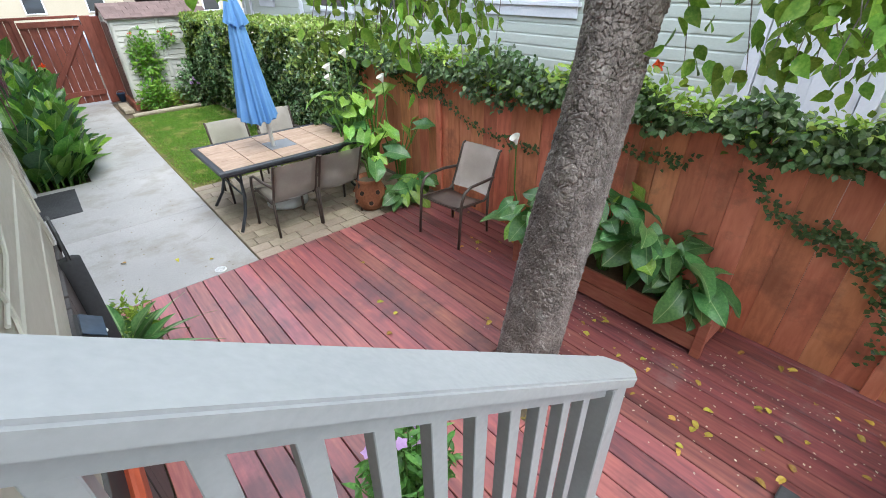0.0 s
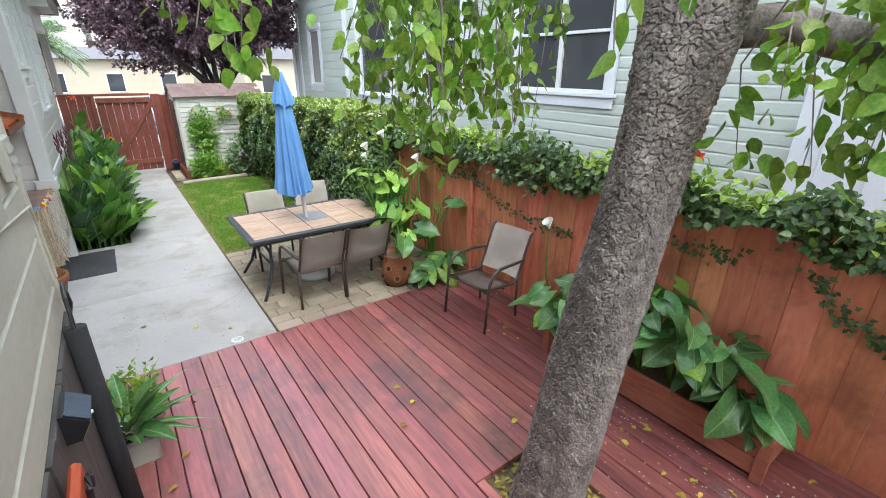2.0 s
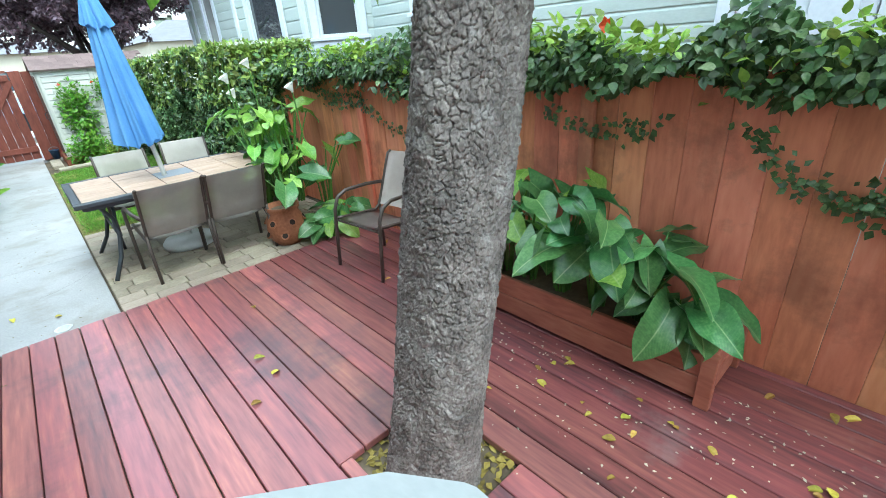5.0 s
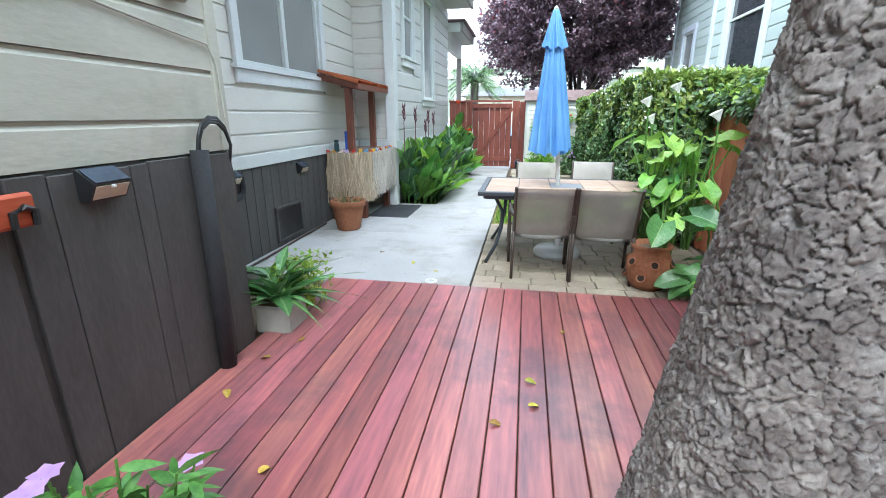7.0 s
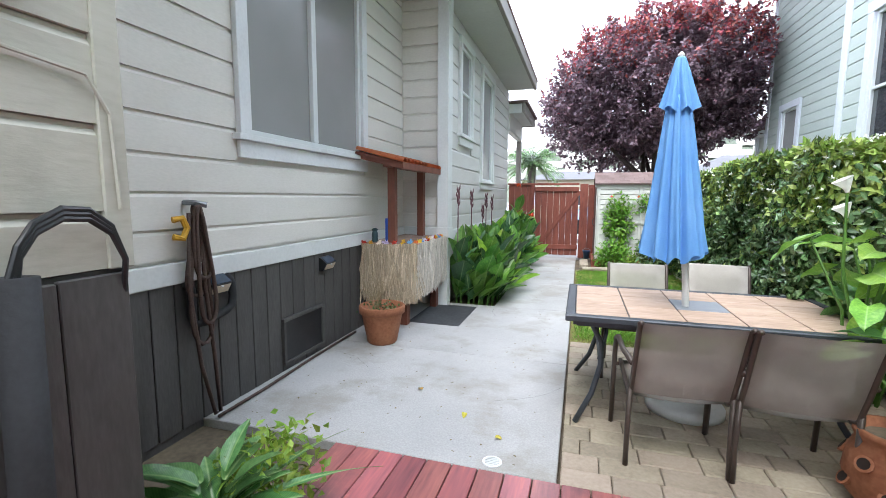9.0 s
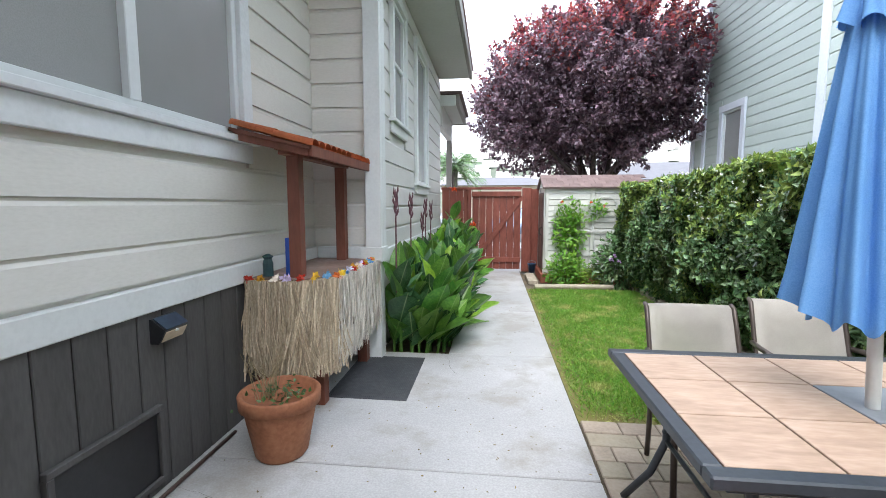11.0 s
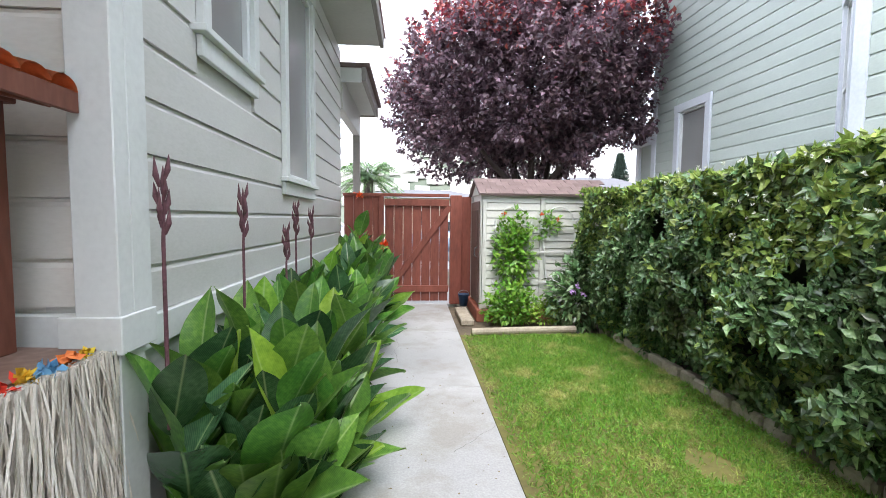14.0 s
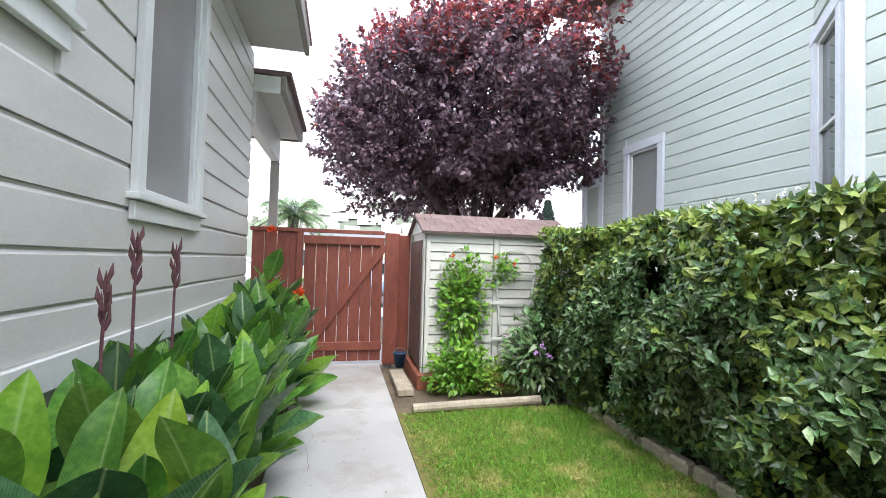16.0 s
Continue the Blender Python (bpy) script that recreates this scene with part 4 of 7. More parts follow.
tagged(leaf_cloud("blossom", Pb, rand_dirs(rng, len(Pb)), rand_dirs(rng, len(Pb)), np.full(len(Pb), 0.022), np.full(len(Pb), 0.006), M_bloom, hedge), kind="stuff")

# hedge edging stones and bed boards
M_stone = material("edging_stone", ["8c8374", "a89e8c", "bcb29f"], 0.85, 6, 40, 0.4, per="object", vary=0.15)
edging = empty("edging", (0, 0, 0), "low rough stone edging along the hedge", "edging", kind="structure")
y = 7.3
while y < 12.0:
    wd = rng.uniform(0.2, 0.32)
    part("stone", obox((3.80 + rng.normal() * 0.01, y + wd / 2, 0.01), (0.1, wd - 0.015, 0.13), (rng.normal() * 2, rng.normal() * 2, rng.normal() * 3), 0.02), M_stone, edging)
    y += wd
tagged(part("bed_board", tube([(2.08, 11.96, 0.03), (2.7, 12.0, 0.035), (3.42, 12.06, 0.03)], 0.045, 10), M_stone, None), "weathered round timber edging the flower bed", "edging", kind="structure")
tagged(part("step_block", box(2.02, 2.2, 12.6, 13.5, -0.05, 0.03, 0.01), M_stone), "worn concrete strip beside the path", "paving", kind="structure")

# ---- lawn ----
M_grass = material("lawn_grass", ["4c862a", "659c35", "84ae44", "a8ba5e"], 0.5, 1.6, 5.0, 0.0, per="island", vary=0.35, hue=0.02, through_light=0.3, wear=("c8c07c", 2.6, 0.54, 0.75))
ng = 90000
gx, gy = rng.uniform(1.97, 3.78, ng), rng.uniform(7.2, 11.95, ng)
dens = 0.55 + 0.45 * np.sin(gx * 3.1 + 1.2 * np.sin(gy * 1.7)) * np.sin(gy * 2.3 + gx)
edge = np.clip((gx - 1.95) / 0.22, 0, 1) * np.clip((gy - 7.15) / 0.3, 0, 1)
bare = np.hypot((gx - 3.1) / 0.14, (gy - 9.0) / 0.2) < 1
k = (rng.random(ng) < (0.45 + 0.55 * dens) * (0.15 + 0.85 * edge)) & ~(bare & (rng.random(ng) < 0.9))
gx, gy = gx[k], gy[k]
ng = len(gx)
Pg = np.stack([gx, gy, np.full(ng, -0.02)], 1)
Tg = np.stack([rng.normal(size=ng) * 0.8, rng.normal(size=ng) * 0.8, np.ones(ng)], 1)
Ng = np.stack([rng.normal(size=ng), rng.normal(size=ng), np.full(ng, 0.2)], 1)
Lg = rng.uniform(0.025, 0.06, ng)
lawn = leaf_cloud("lawn_grass", Pg, Tg, Ng, Lg, np.full(ng, 0.0032), M_grass, droop=0.5)
tagged(lawn, "short green lawn with dry patches", "grass", kind="stuff")

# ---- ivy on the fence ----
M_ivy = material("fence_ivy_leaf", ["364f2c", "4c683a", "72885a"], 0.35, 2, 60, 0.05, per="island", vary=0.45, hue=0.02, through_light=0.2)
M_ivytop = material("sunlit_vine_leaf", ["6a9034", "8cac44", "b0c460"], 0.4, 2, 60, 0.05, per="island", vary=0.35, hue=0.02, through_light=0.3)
ivy = empty("ivy", (0, 0, 0), "green ivy trailing over the top of the red fence", "ivy")
n = 16000
iy = rng.uniform(-2.9, 6.8, n)
thick = 0.10 + 0.05 * np.sin(iy * 2.1) + 0.15 * np.clip((1.2 - iy) / 2.2, 0, 1) + 0.09 * vnoise(iy * 2.7, iy * 0, 211, 51)
thick = np.clip(thick, 0.03, 0.4)
px = XF - 0.02 - np.abs(rng.normal(size=n)) * 0.09 + 0.12 * (rng.random(n) < 0.35)
pz = 1.56 + np.clip(rng.normal(size=n), -1.7, 1.9) * thick * 0.66 + 0.05 * vnoise(iy * 6, iy * 0, 211, 52)
pz = np.maximum(pz, 0.5)
P1 = np.stack([px, iy, pz], 1)
T1 = np.stack([-0.5 + rng.normal(size=n) * 0.5, rng.normal(size=n) * 0.8, -0.5 + rng.normal(size=n) * 0.5], 1)
N1 = np.stack([-0.8 + rng.normal(size=n) * 0.3, rng.normal(size=n) * 0.4, 0.6 + rng.normal(size=n) * 0.3], 1)
L1 = rng.uniform(0.04, 0.075, n)
leaf_cloud("foliage", P1, T1, N1, L1, L1 * 0.33, M_ivy, ivy, "dark glossy leaves", rounded=True)
n = 3400
iy = rng.uniform(-2.9, 6.8, n)
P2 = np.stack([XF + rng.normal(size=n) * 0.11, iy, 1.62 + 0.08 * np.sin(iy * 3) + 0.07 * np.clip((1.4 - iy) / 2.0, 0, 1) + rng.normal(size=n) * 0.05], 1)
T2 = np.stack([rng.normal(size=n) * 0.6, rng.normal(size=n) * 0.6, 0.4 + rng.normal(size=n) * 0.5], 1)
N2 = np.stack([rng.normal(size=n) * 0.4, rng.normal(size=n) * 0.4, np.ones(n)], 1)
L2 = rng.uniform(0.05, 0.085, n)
# top leaves take a brighter green than the ivy below, sunlight in the colour
leaf_cloud("top_foliage", P2, T2, N2, L2, L2 * 0.3, M_ivytop, ivy, "bright yellow-green top leaves, sunlight put into their colour", rounded=True)
# trailing strands flat against the boards
def strand(pts, n, wid, name="trail"):
    pts = np.array(pts)
    t = rng.random(n) * (len(pts) - 1)
    i = t.astype(int)
    f_ = (t - i)[:, None]
    q = pts[i] * (1 - f_) + pts[np.minimum(i + 1, len(pts) - 1)] * f_
    q = q + rng.normal(size=q.shape) * wid
    p = np.stack([XF - 0.03 - rng.random(n) * 0.03, q[:, 0], q[:, 1]], 1)
    tt = np.stack([-0.2 + rng.normal(size=n) * 0.2, rng.normal(size=n), -0.4 + rng.normal(size=n) * 0.7], 1)
    nn = np.stack([-np.ones(n), rng.normal(size=n) * 0.3, 0.3 + rng.normal(size=n) * 0.3], 1)
    ll = rng.uniform(0.025, 0.055, n)
    tagged(leaf_cloud(name, p, tt, nn, ll, ll * 0.36, M_ivy, ivy), kind="stuff")
strand([(4.7, 1.25), (4.2, 1.05), (3.7, 0.98), (3.2, 0.98)], 160, 0.025)
strand([(2.6, 1.28), (2.2, 1.2), (1.9, 1.25)], 90, 0.03)
strand([(1.5, 1.3), (1.25, 1.05), (1.0, 0.98), (0.7, 0.95)], 160, 0.03)
strand([(1.0, 1.0), (0.5, 0.92), (0.1, 0.85), (-0.5, 0.9)], 600, 0.05)
strand([(0.62, 0.86), (0.35, 0.78), (0.05, 0.86), (-0.15, 1.0)], 900, 0.075)
strand([(0.25, 0.72), (0.15, 0.62), (0.12, 0.55)], 160, 0.05)
strand([(0.6, 0.7), (0.5, 0.45), (0.5, 0.25)], 40, 0.03)
strand([(5.6, 1.4), (5.0, 1.25), (4.6, 1.35)], 200, 0.06)

M_trumpet = material("orange_trumpet_petal", ["e0522a", "ee6c3c"], 0.5, 20, 80, 0.0, through_light=0.25)
trumpet = empty("trumpet_flower", (4.91, 2.54, 1.75), "single orange trumpet flower on a vine shoot", "flower")
bm = bmesh.new()
rings = [[bm.verts.new((-t * 0.05 + 0.006 * math.cos(5 * a) * t, r * math.cos(a) * (1 + 0.22 * t * math.cos(5 * a)), r * math.sin(a) * (1 + 0.22 * t * math.cos(5 * a)))) for a in (2 * math.pi * k / 20 for k in range(20))] for t, r in ((0.0, 0.006), (0.5, 0.013), (0.85, 0.03), (1.0, 0.046))]
for a, b in zip(rings, rings[1:]):
    for k in range(20):
        bm.faces.new((a[k], a[(k + 1) % 20], b[(k + 1) % 20], b[k]))
part("petals", bm, M_trumpet, trumpet, smooth=True)
part("stem", tube([(0.0, 0.0, 0.0), (0.06, -0.03, -0.02), (-0.1, -0.15, -0.1), (-0.45, -0.25, -0.17)], [0.004, 0.004, 0.004, 0.005], 6), material("vine_shoot", ["4c6e2c", "64883c"], 0.6, 9, 60, 0.05), trumpet)

# ---- large-leaved plants ----
def broad_leaf(length, width, kind, seed=0, droop=0.32):
    """A single broad blade along +y in its own space, with a midrib fold, wavy edge and a drooping tip."""
    r = random.Random(seed)
    bm = bmesh.new()
    rows, cols = 12, 4
    grid = []
    for i in range(rows + 1):
        t = i / rows
        if kind == "arrow":
            u = 0.10 + 0.90 * t
            w = width * 1.02 * u ** 0.55 * (1 - u) ** 0.8 / 0.402
        else:
            u = 0.02 + 0.98 * t
            w = width * u ** 0.7 * (1 - u) ** 0.9 / 0.337
        row = []
        for j in range(-cols, cols + 1):
            s = j / cols
            y = t * length
            if kind == "arrow" and t < 0.28:
                y -= abs(s) * (0.28 - t) / 0.28 * 0.30 * length
            z = (0.14 if kind == "arrow" else 0.22) * w * abs(s) ** 1.2 - droop * length * t * t + (0.045 if kind == "arrow" else 0.018) * length * math.sin(t * 10 + (2.2 if s > 0 else 0.0) + seed) * s * s
            row.append(bm.verts.new((s * w * 0.5, y, z)))
        grid.append(row)
    for i in range(rows):
        for j in range(2 * cols):
            q = (grid[i][j], grid[i][j + 1], grid[i + 1][j + 1], grid[i + 1][j])
            if len(set(q)) == 4:
                bm.faces.new(q)
    me = bpy.data.meshes.new("leaf")
    bm.to_mesh(me)
    bm.free()
    me.shade_smooth()
    return me


def broad_mat(name, c, vary=0.22, rough=0.35, thr=0.22):
    m = material(name, c, rough, 5, 40, 0.15, per="object", vary=vary, hue=0.015, through_light=thr, stretch=(1, 1, 1))
    n, l = m.node_tree.nodes, m.node_tree.links
    hsv = next(q for q in n if q.bl_idname == "ShaderNodeHueSaturation")
    co = next(q for q in n if q.bl_idname == "ShaderNodeTexCoord")
    sep = n.new("ShaderNodeSeparateXYZ")
    l.new(co.outputs["Object"], sep.inputs[0])

    def calc(op, a, b):
        q = n.new("ShaderNodeMath")
        q.operation = op
        for i, v in ((0, a), (1, b)):
            if isinstance(v, float):
                q.inputs[i].default_value = v
            elif v is not None:
                l.new(v, q.inputs[i])
        return q.outputs[0]
    ax_ = calc("ABSOLUTE", sep.outputs["X"], None)
    rib = n.new("ShaderNodeMapRange")
    rib.inputs["From Max"].default_value = 0.007
    rib.inputs["To Min"].default_value, rib.inputs["To Max"].default_value = 1.0, 0.0
    l.new(ax_, rib.inputs["Value"])
    vein = calc("SINE", calc("MULTIPLY", calc("SUBTRACT", sep.outputs["Y"], calc("MULTIPLY", ax_, 1.3)), 260.0), None)
    tone = calc("ADD", calc("MULTIPLY", calc("POWER", calc("ABSOLUTE", vein, None), 6.0), 0.07), calc("MULTIPLY", rib.outputs[0], 0.4))
    mix = n.new("ShaderNodeMix")
    mix.data_type = "RGBA"
    mix.inputs[7].default_value = rgb("c2d69a")
    l.new(tone, mix.inputs[0])
    ramp = next(q for q in n if q.bl_idname == "ShaderNodeValToRGB")
    l.new(ramp.outputs[0], mix.inputs[6])
    l.new(mix.outputs[2], hsv.inputs["Color"])
    return m


M_canna = broad_mat("canna_leaf", ["3d6c2e", "578a36", "7eaa4a"], 0.3, rough=0.3, thr=0.28)
M_cannadark = broad_mat("old_canna_leaf", ["2a4c34", "38603c", "527a52"], 0.25, rough=0.27, thr=0.14)
M_cannayoung = broad_mat("young_canna_leaf", ["6c9c30", "8cb83c", "acd05a"], 0.22, rough=0.32, thr=0.4)
M_calla = broad_mat("calla_leaf", ["3c683a", "4f7e46", "6c985a"], 0.28, rough=0.28)
M_callayoung = broad_mat("young_calla_leaf", ["64983c", "84b448", "a6c866"], 0.25, thr=0.35)
M_stem = material("green_stem", ["48712c", "5d8838"], 0.5, 8, 60, 0.05)
M_spike = material("dry_flower_spike", ["4b2f33", "654149", "7b5358"], 0.7, 12, 60, 0.3)
M_callaflower = material("white_calla_spathe", ["e4e5dd", "efefe8"], 0.45, 8, 50, 0.0, through_light=0.2)
M_orange = material("orange_canna_bloom", ["d8401a", "e8642a"], 0.5, 20, 80, 0.0, through_light=0.2)
canna_leaves = [broad_leaf(0.44 + 0.03 * (s % 3), 0.19 + 0.025 * (s % 4), "blade", s, 0.02 + 0.055 * (s % 5)) for s in range(12)]
calla_leaves = [broad_leaf(0.33 + 0.02 * (s % 3), 0.27 + 0.02 * (s % 2), "arrow", s, 0.30 + 0.08 * (s % 3)) for s in range(6)]
calla_young = [broad_leaf(0.33, 0.22, "arrow", s + 9, 0.25) for s in range(3)]
for me in calla_young:
    me.materials.append(M_callayoung)
for i, me in enumerate(canna_leaves):
    me.materials.append(M_cannadark if i in (1, 4, 7, 10) else M_cannayoung if i in (5,) else M_canna)
for me in calla_leaves:
    me.materials.append(M_calla)


def aim(p, d, up, scale=1.0, roll=0.0):
    """A pose at p whose +y looks along d."""
    d = Vector(d).normalized()
    x = d.cross(Vector(up)).normalized()
    z = x.cross(d)
    m = Matrix((x, d, z)).transposed().to_4x4()
    return Matrix.Translation(p) @ m @ Matrix.Rotation(roll, 4, "Y") @ Matrix.Scale(scale, 4)


def canna(x, y, h, seed, spike=0.0, bloom=False, tilt=0.0):
    r = random.Random(seed)
    c = empty("canna_plant", (x, y, 0), "broad-leaved green canna in the bed by the house wall", "plant", "cannas along the wall")
    lean = Vector((0, tilt, 0)) if spike else Vector((r.uniform(-0.02, 0.12), r.uniform(-0.08, 0.08), 0))
    part("stem", tube([(0, 0, -0.05), lean * 0.5 + Vector((0, 0, h * 0.5)), lean + Vector((0, 0, h * 0.82))], [0.014, 0.012, 0.006], 7), M_stem, c)
    nl = r.randint(6, 8)
    for i in range(nl):
        t = (i + 0.6) / nl
        a = i * 2.4 + r.uniform(-0.4, 0.4)
        rise = 0.9 + 2.3 * t + r.uniform(-0.6, 0.6)
        base = lean * t + Vector((0, 0, h * (0.03 + 0.68 * t)))
        d = Vector((math.cos(a) + 0.25, math.sin(a) - 0.1, rise))
        ob = new("leaf", r.choice(canna_leaves))
        ob.parent = c
        ob.matrix_local = aim(base, d, (0, 0, 1), r.uniform(0.75, 1.2) * (1.08 - 0.25 * t), r.uniform(-0.7, 0.7))
    if spike:
        sbm = tube([lean + Vector((0, 0, h * 0.7)), lean + Vector((0.0, 0.0, spike - 0.3)), lean + Vector((0.01, 0, spike - 0.06))], [0.008, 0.007, 0.004], 7)
        for i in range(9):
            a, z = i * 2.4, spike - 0.27 + 0.024 * i
            q = lean + Vector((0.008 * math.cos(a), 0.008 * math.sin(a), z))
            tube([q, q + Vector((0.012 * math.cos(a), 0.012 * math.sin(a), 0.04)), q + Vector((0.017 * math.cos(a), 0.017 * math.sin(a), r.uniform(0.08, 0.12)))], [0.005, 0.0105, 0.001], 7, sbm)
        part("flower_spike", sbm, M_spike, c, "dry purplish flower spike")
    if bloom:
        q = np.tile(np.array(lean + Vector((0, 0, h + 0.05))), (26, 1)) + rng.normal(size=(26, 3)) * 0.02
        leaf_cloud("bloom", q, rand_dirs(rng, 26) + np.array([0, 0, 0.4]), rand_dirs(rng, 26), np.full(26, 0.06), np.full(26, 0.02), M_orange, c, "bright orange flower")
    return c


k = 0
for y in np.arange(8.55, 13.8, 0.205):
    for x in (0.42, 0.66, 0.84):
        k += 1
        if x > 0.8 and y > 12.6:
            continue
        far = y > 11.6
        h = (0.98 if x < 0.6 else 0.92 if x < 0.8 else 0.78) + rng.normal() * 0.06 + (0.22 if far else 0)
        canna(x + rng.normal() * 0.04, y + rng.normal() * 0.05, h, k)
for x, y, sp, ti in ((0.45, 8.48, 1.62, -0.22), (0.45, 9.02, 1.58, 0.0), (0.45, 9.82, 1.38, 0.0), (0.45, 10.09, 1.55, 0.0), (0.45, 10.6, 1.5, 0.0)):
    k += 1
    canna(x, y, 0.9, k, sp, tilt=ti)
for x, y, h in ((0.42, 8.52, 0.55), (0.62, 8.5, 0.5), (0.8, 8.55, 0.45), (0.9, 8.8, 0.5), (0.92, 9.2, 0.5), (0.52, 8.6, 0.7), (0.72, 8.62, 0.65), (0.36, 8.56, 0.4), (0.55, 8.5, 0.36), (0.7, 8.5, 0.34), (0.86, 8.62, 0.34), (0.9, 9.0, 0.36), (0.92, 9.4, 0.4)):
    k += 1
    canna(x, y, h, k)
canna(1.0, 12.3, 1.02, 991, 0, True)
canna(0.42, 13.6, 1.72, 992, 0, True)


def calla_group(name, label, centre, spots, flowers=(), nl=6, seed=0, young=0.1):
    """Clumps of arrow-shaped leaves on long stalks."""
    r = random.Random(seed)
    c = empty(name, centre, label, "plant")
    for sx, sy, sz, h in spots:
        for i in range(nl):
            a = r.uniform(0, 2 * math.pi)
            hh = h * r.uniform(0.45, 1.0)
            reach = r.uniform(0.04, 0.24) * (0.5 + h)
            e = Vector((sx + reach * math.cos(a), sy + reach * math.sin(a), sz + hh))
            b = Vector((sx + 0.03 * math.cos(a), sy + 0.03 * math.sin(a), sz - 0.08))
            m = (b + e) / 2 + Vector((0, 0, 0.1 * hh)) - Vector((math.cos(a), math.sin(a), 0)) * 0.25 * reach
            part("stalk", tube([b, m, e], [0.011, 0.009, 0.006], 5), M_stem, c)
            ob = new("leaf", r.choice(calla_young if r.random() < young * (0.4 + hh) else calla_leaves))
            ob.parent = c
            ob.matrix_local = aim(e, (math.cos(a) - 0.3, math.sin(a) - 0.3, r.uniform(-0.9, 0.5)), (0, 0, 1), r.uniform(0.42, 0.8), r.uniform(-0.8, 0.8))
    for fx, fy, fz in flowers:
        f0 = Vector((fx, fy, fz))
        part("flower_stalk", tube([(fx + 0.1, fy - 0.05, 0.35), (fx + 0.02, fy, fz * 0.6), f0], [0.009, 0.008, 0.007], 6), M_stem, c)
        bm = bmesh.new()
        rings = []
        for i in range(6):
            t = i / 5
            rr = 0.009 + 0.034 * t ** 1.6
            rings.append([bm.verts.new(f0 + Vector((rr * math.cos(q) * 1.1 - 0.03 * t * t, rr * math.sin(q), 0.075 * t + 0.025 * t * math.cos(q)))) for q in (2 * math.pi * j / 12 for j in range(12))])
        for p_, q_ in zip(rings, rings[1:]):
            for j in range(12):
                bm.faces.new((p_[j], p_[(j + 1) % 12], q_[(j + 1) % 12], q_[j]))
        part("flower", bm, M_callaflower, c, "white funnel flower", smooth=True)
    return c


# ---- planter and pots with callas ----
planter = empty("planter_box", (4.03, 2.17, 0.02), "long low redwood planter box against the fence", "planter")
for z in (0.03, 0.165):
    part("side_board", box(-0.215, -0.19, -0.87, 0.87, z, z + 0.128, 0.004), M_planter, planter)
    part("side_board", box(0.19, 0.215, -0.87, 0.87, z, z + 0.128, 0.004), M_planter, planter)
    for y in (-0.87, 0.845):
        part("end_board", box(-0.19, 0.19, y, y + 0.025, z, z + 0.128, 0.004), M_planter, planter)
for x in (-0.235, 0.19):
    for y in (-0.895, 0.82):
        part("corner_post", box(x, x + 0.045, y, y + 0.07, 0.0, 0.31, 0.004), M_planter, planter)
part("soil", box(-0.19, 0.19, -0.84, 0.84, 0.05, 0.25), M_dirt, planter)
calla_group("calla_plant", "large-leaved green calla lilies in the redwood planter", (4.03, 2.17, 0.27), [(-0.05, y, 0, h) for y, h in ((-0.68, 0.28), (-0.45, 0.48), (-0.2, 0.62), (0.05, 0.66), (0.3, 0.66), (0.5, 0.6), (0.7, 0.45))], (), 13, seed=5)
calla_group("calla_plant", "calla lily with a white flower at the planter's end", (3.98, 3.12, 0.05), [(0.0, 0.0, 0, 0.55)], [(-0.12, 0.05, 1.1)], 8, seed=6)
M_terra = material("terracotta", ["7f4d33", "925d40", "a26d4e"], 0.75, 5, 40, 0.2)
pot = empty("strawberry_jar", (3.45, 5.06, 0.0), "terracotta strawberry jar with round side openings", "pot")
part("body", lathe([(0.12, 0.0), (0.165, 0.06), (0.185, 0.16), (0.175, 0.26), (0.145, 0.33), (0.16, 0.36), (0.165, 0.39), (0.145, 0.39), (0.13, 0.33)], 32), M_terra, pot, smooth=True)
# near-black discs in the pockets stand in for the shade inside the holes
M_dark = material("opening_shade", ["1c130e", "2a1d15"], 0.95, 6, 30, 0.1)
for i in range(12):
    a = i * 2 * math.pi / 6 + (0.5 if i >= 6 else 0)
    z = 0.12 if i < 6 else 0.24
    r = 0.185 if i < 6 else 0.178
    bm = lathe([(0.034, 0.0), (0.04, 0.02), (0.028, 0.022)], 14)
    bmesh.ops.transform(bm, matrix=pose(r * math.cos(a) * 0.93, r * math.sin(a) * 0.93, z, 0, 60, math.degrees(a)), verts=bm.verts)
    part("pocket", bm, M_terra, pot)
    bm = lathe([(0.027, 0.0), (0.027, 0.024)], 12)
    bmesh.ops.transform(bm, matrix=pose(r * math.cos(a) * 0.93, r * math.sin(a) * 0.93, z, 0, 60, math.degrees(a)), verts=bm.verts)
    part("opening", bm, M_dark, pot, "dark disc painted as the shade in a round opening")
part("soil", lathe([(0.13, 0.33), (0.13, 0.345)], 20), M_dirt, pot)
calla_group("calla_plant", "tall calla lilies with white flowers behind the table", (3.68, 5.35, 0.3), [(0, 0, 0, 0.9), (0.2, 0.2, 0, 1.0), (-0.15, 0.25, 0, 0.95), (0.3, -0.2, -0.2, 0.8), (0.05, 0.45, 0, 1.0), (-0.15, -0.25, 0.05, 0.45), (0.35, -0.5, -0.25, 0.25), (0.1, -0.55, -0.28, 0.2)], [(-0.25, 0.3, 1.2), (0.0, 0.35, 1.32), (0.2, -0.1, 1.08), (-0.15, 0.5, 1.05)], 10, seed=8, young=0.75)


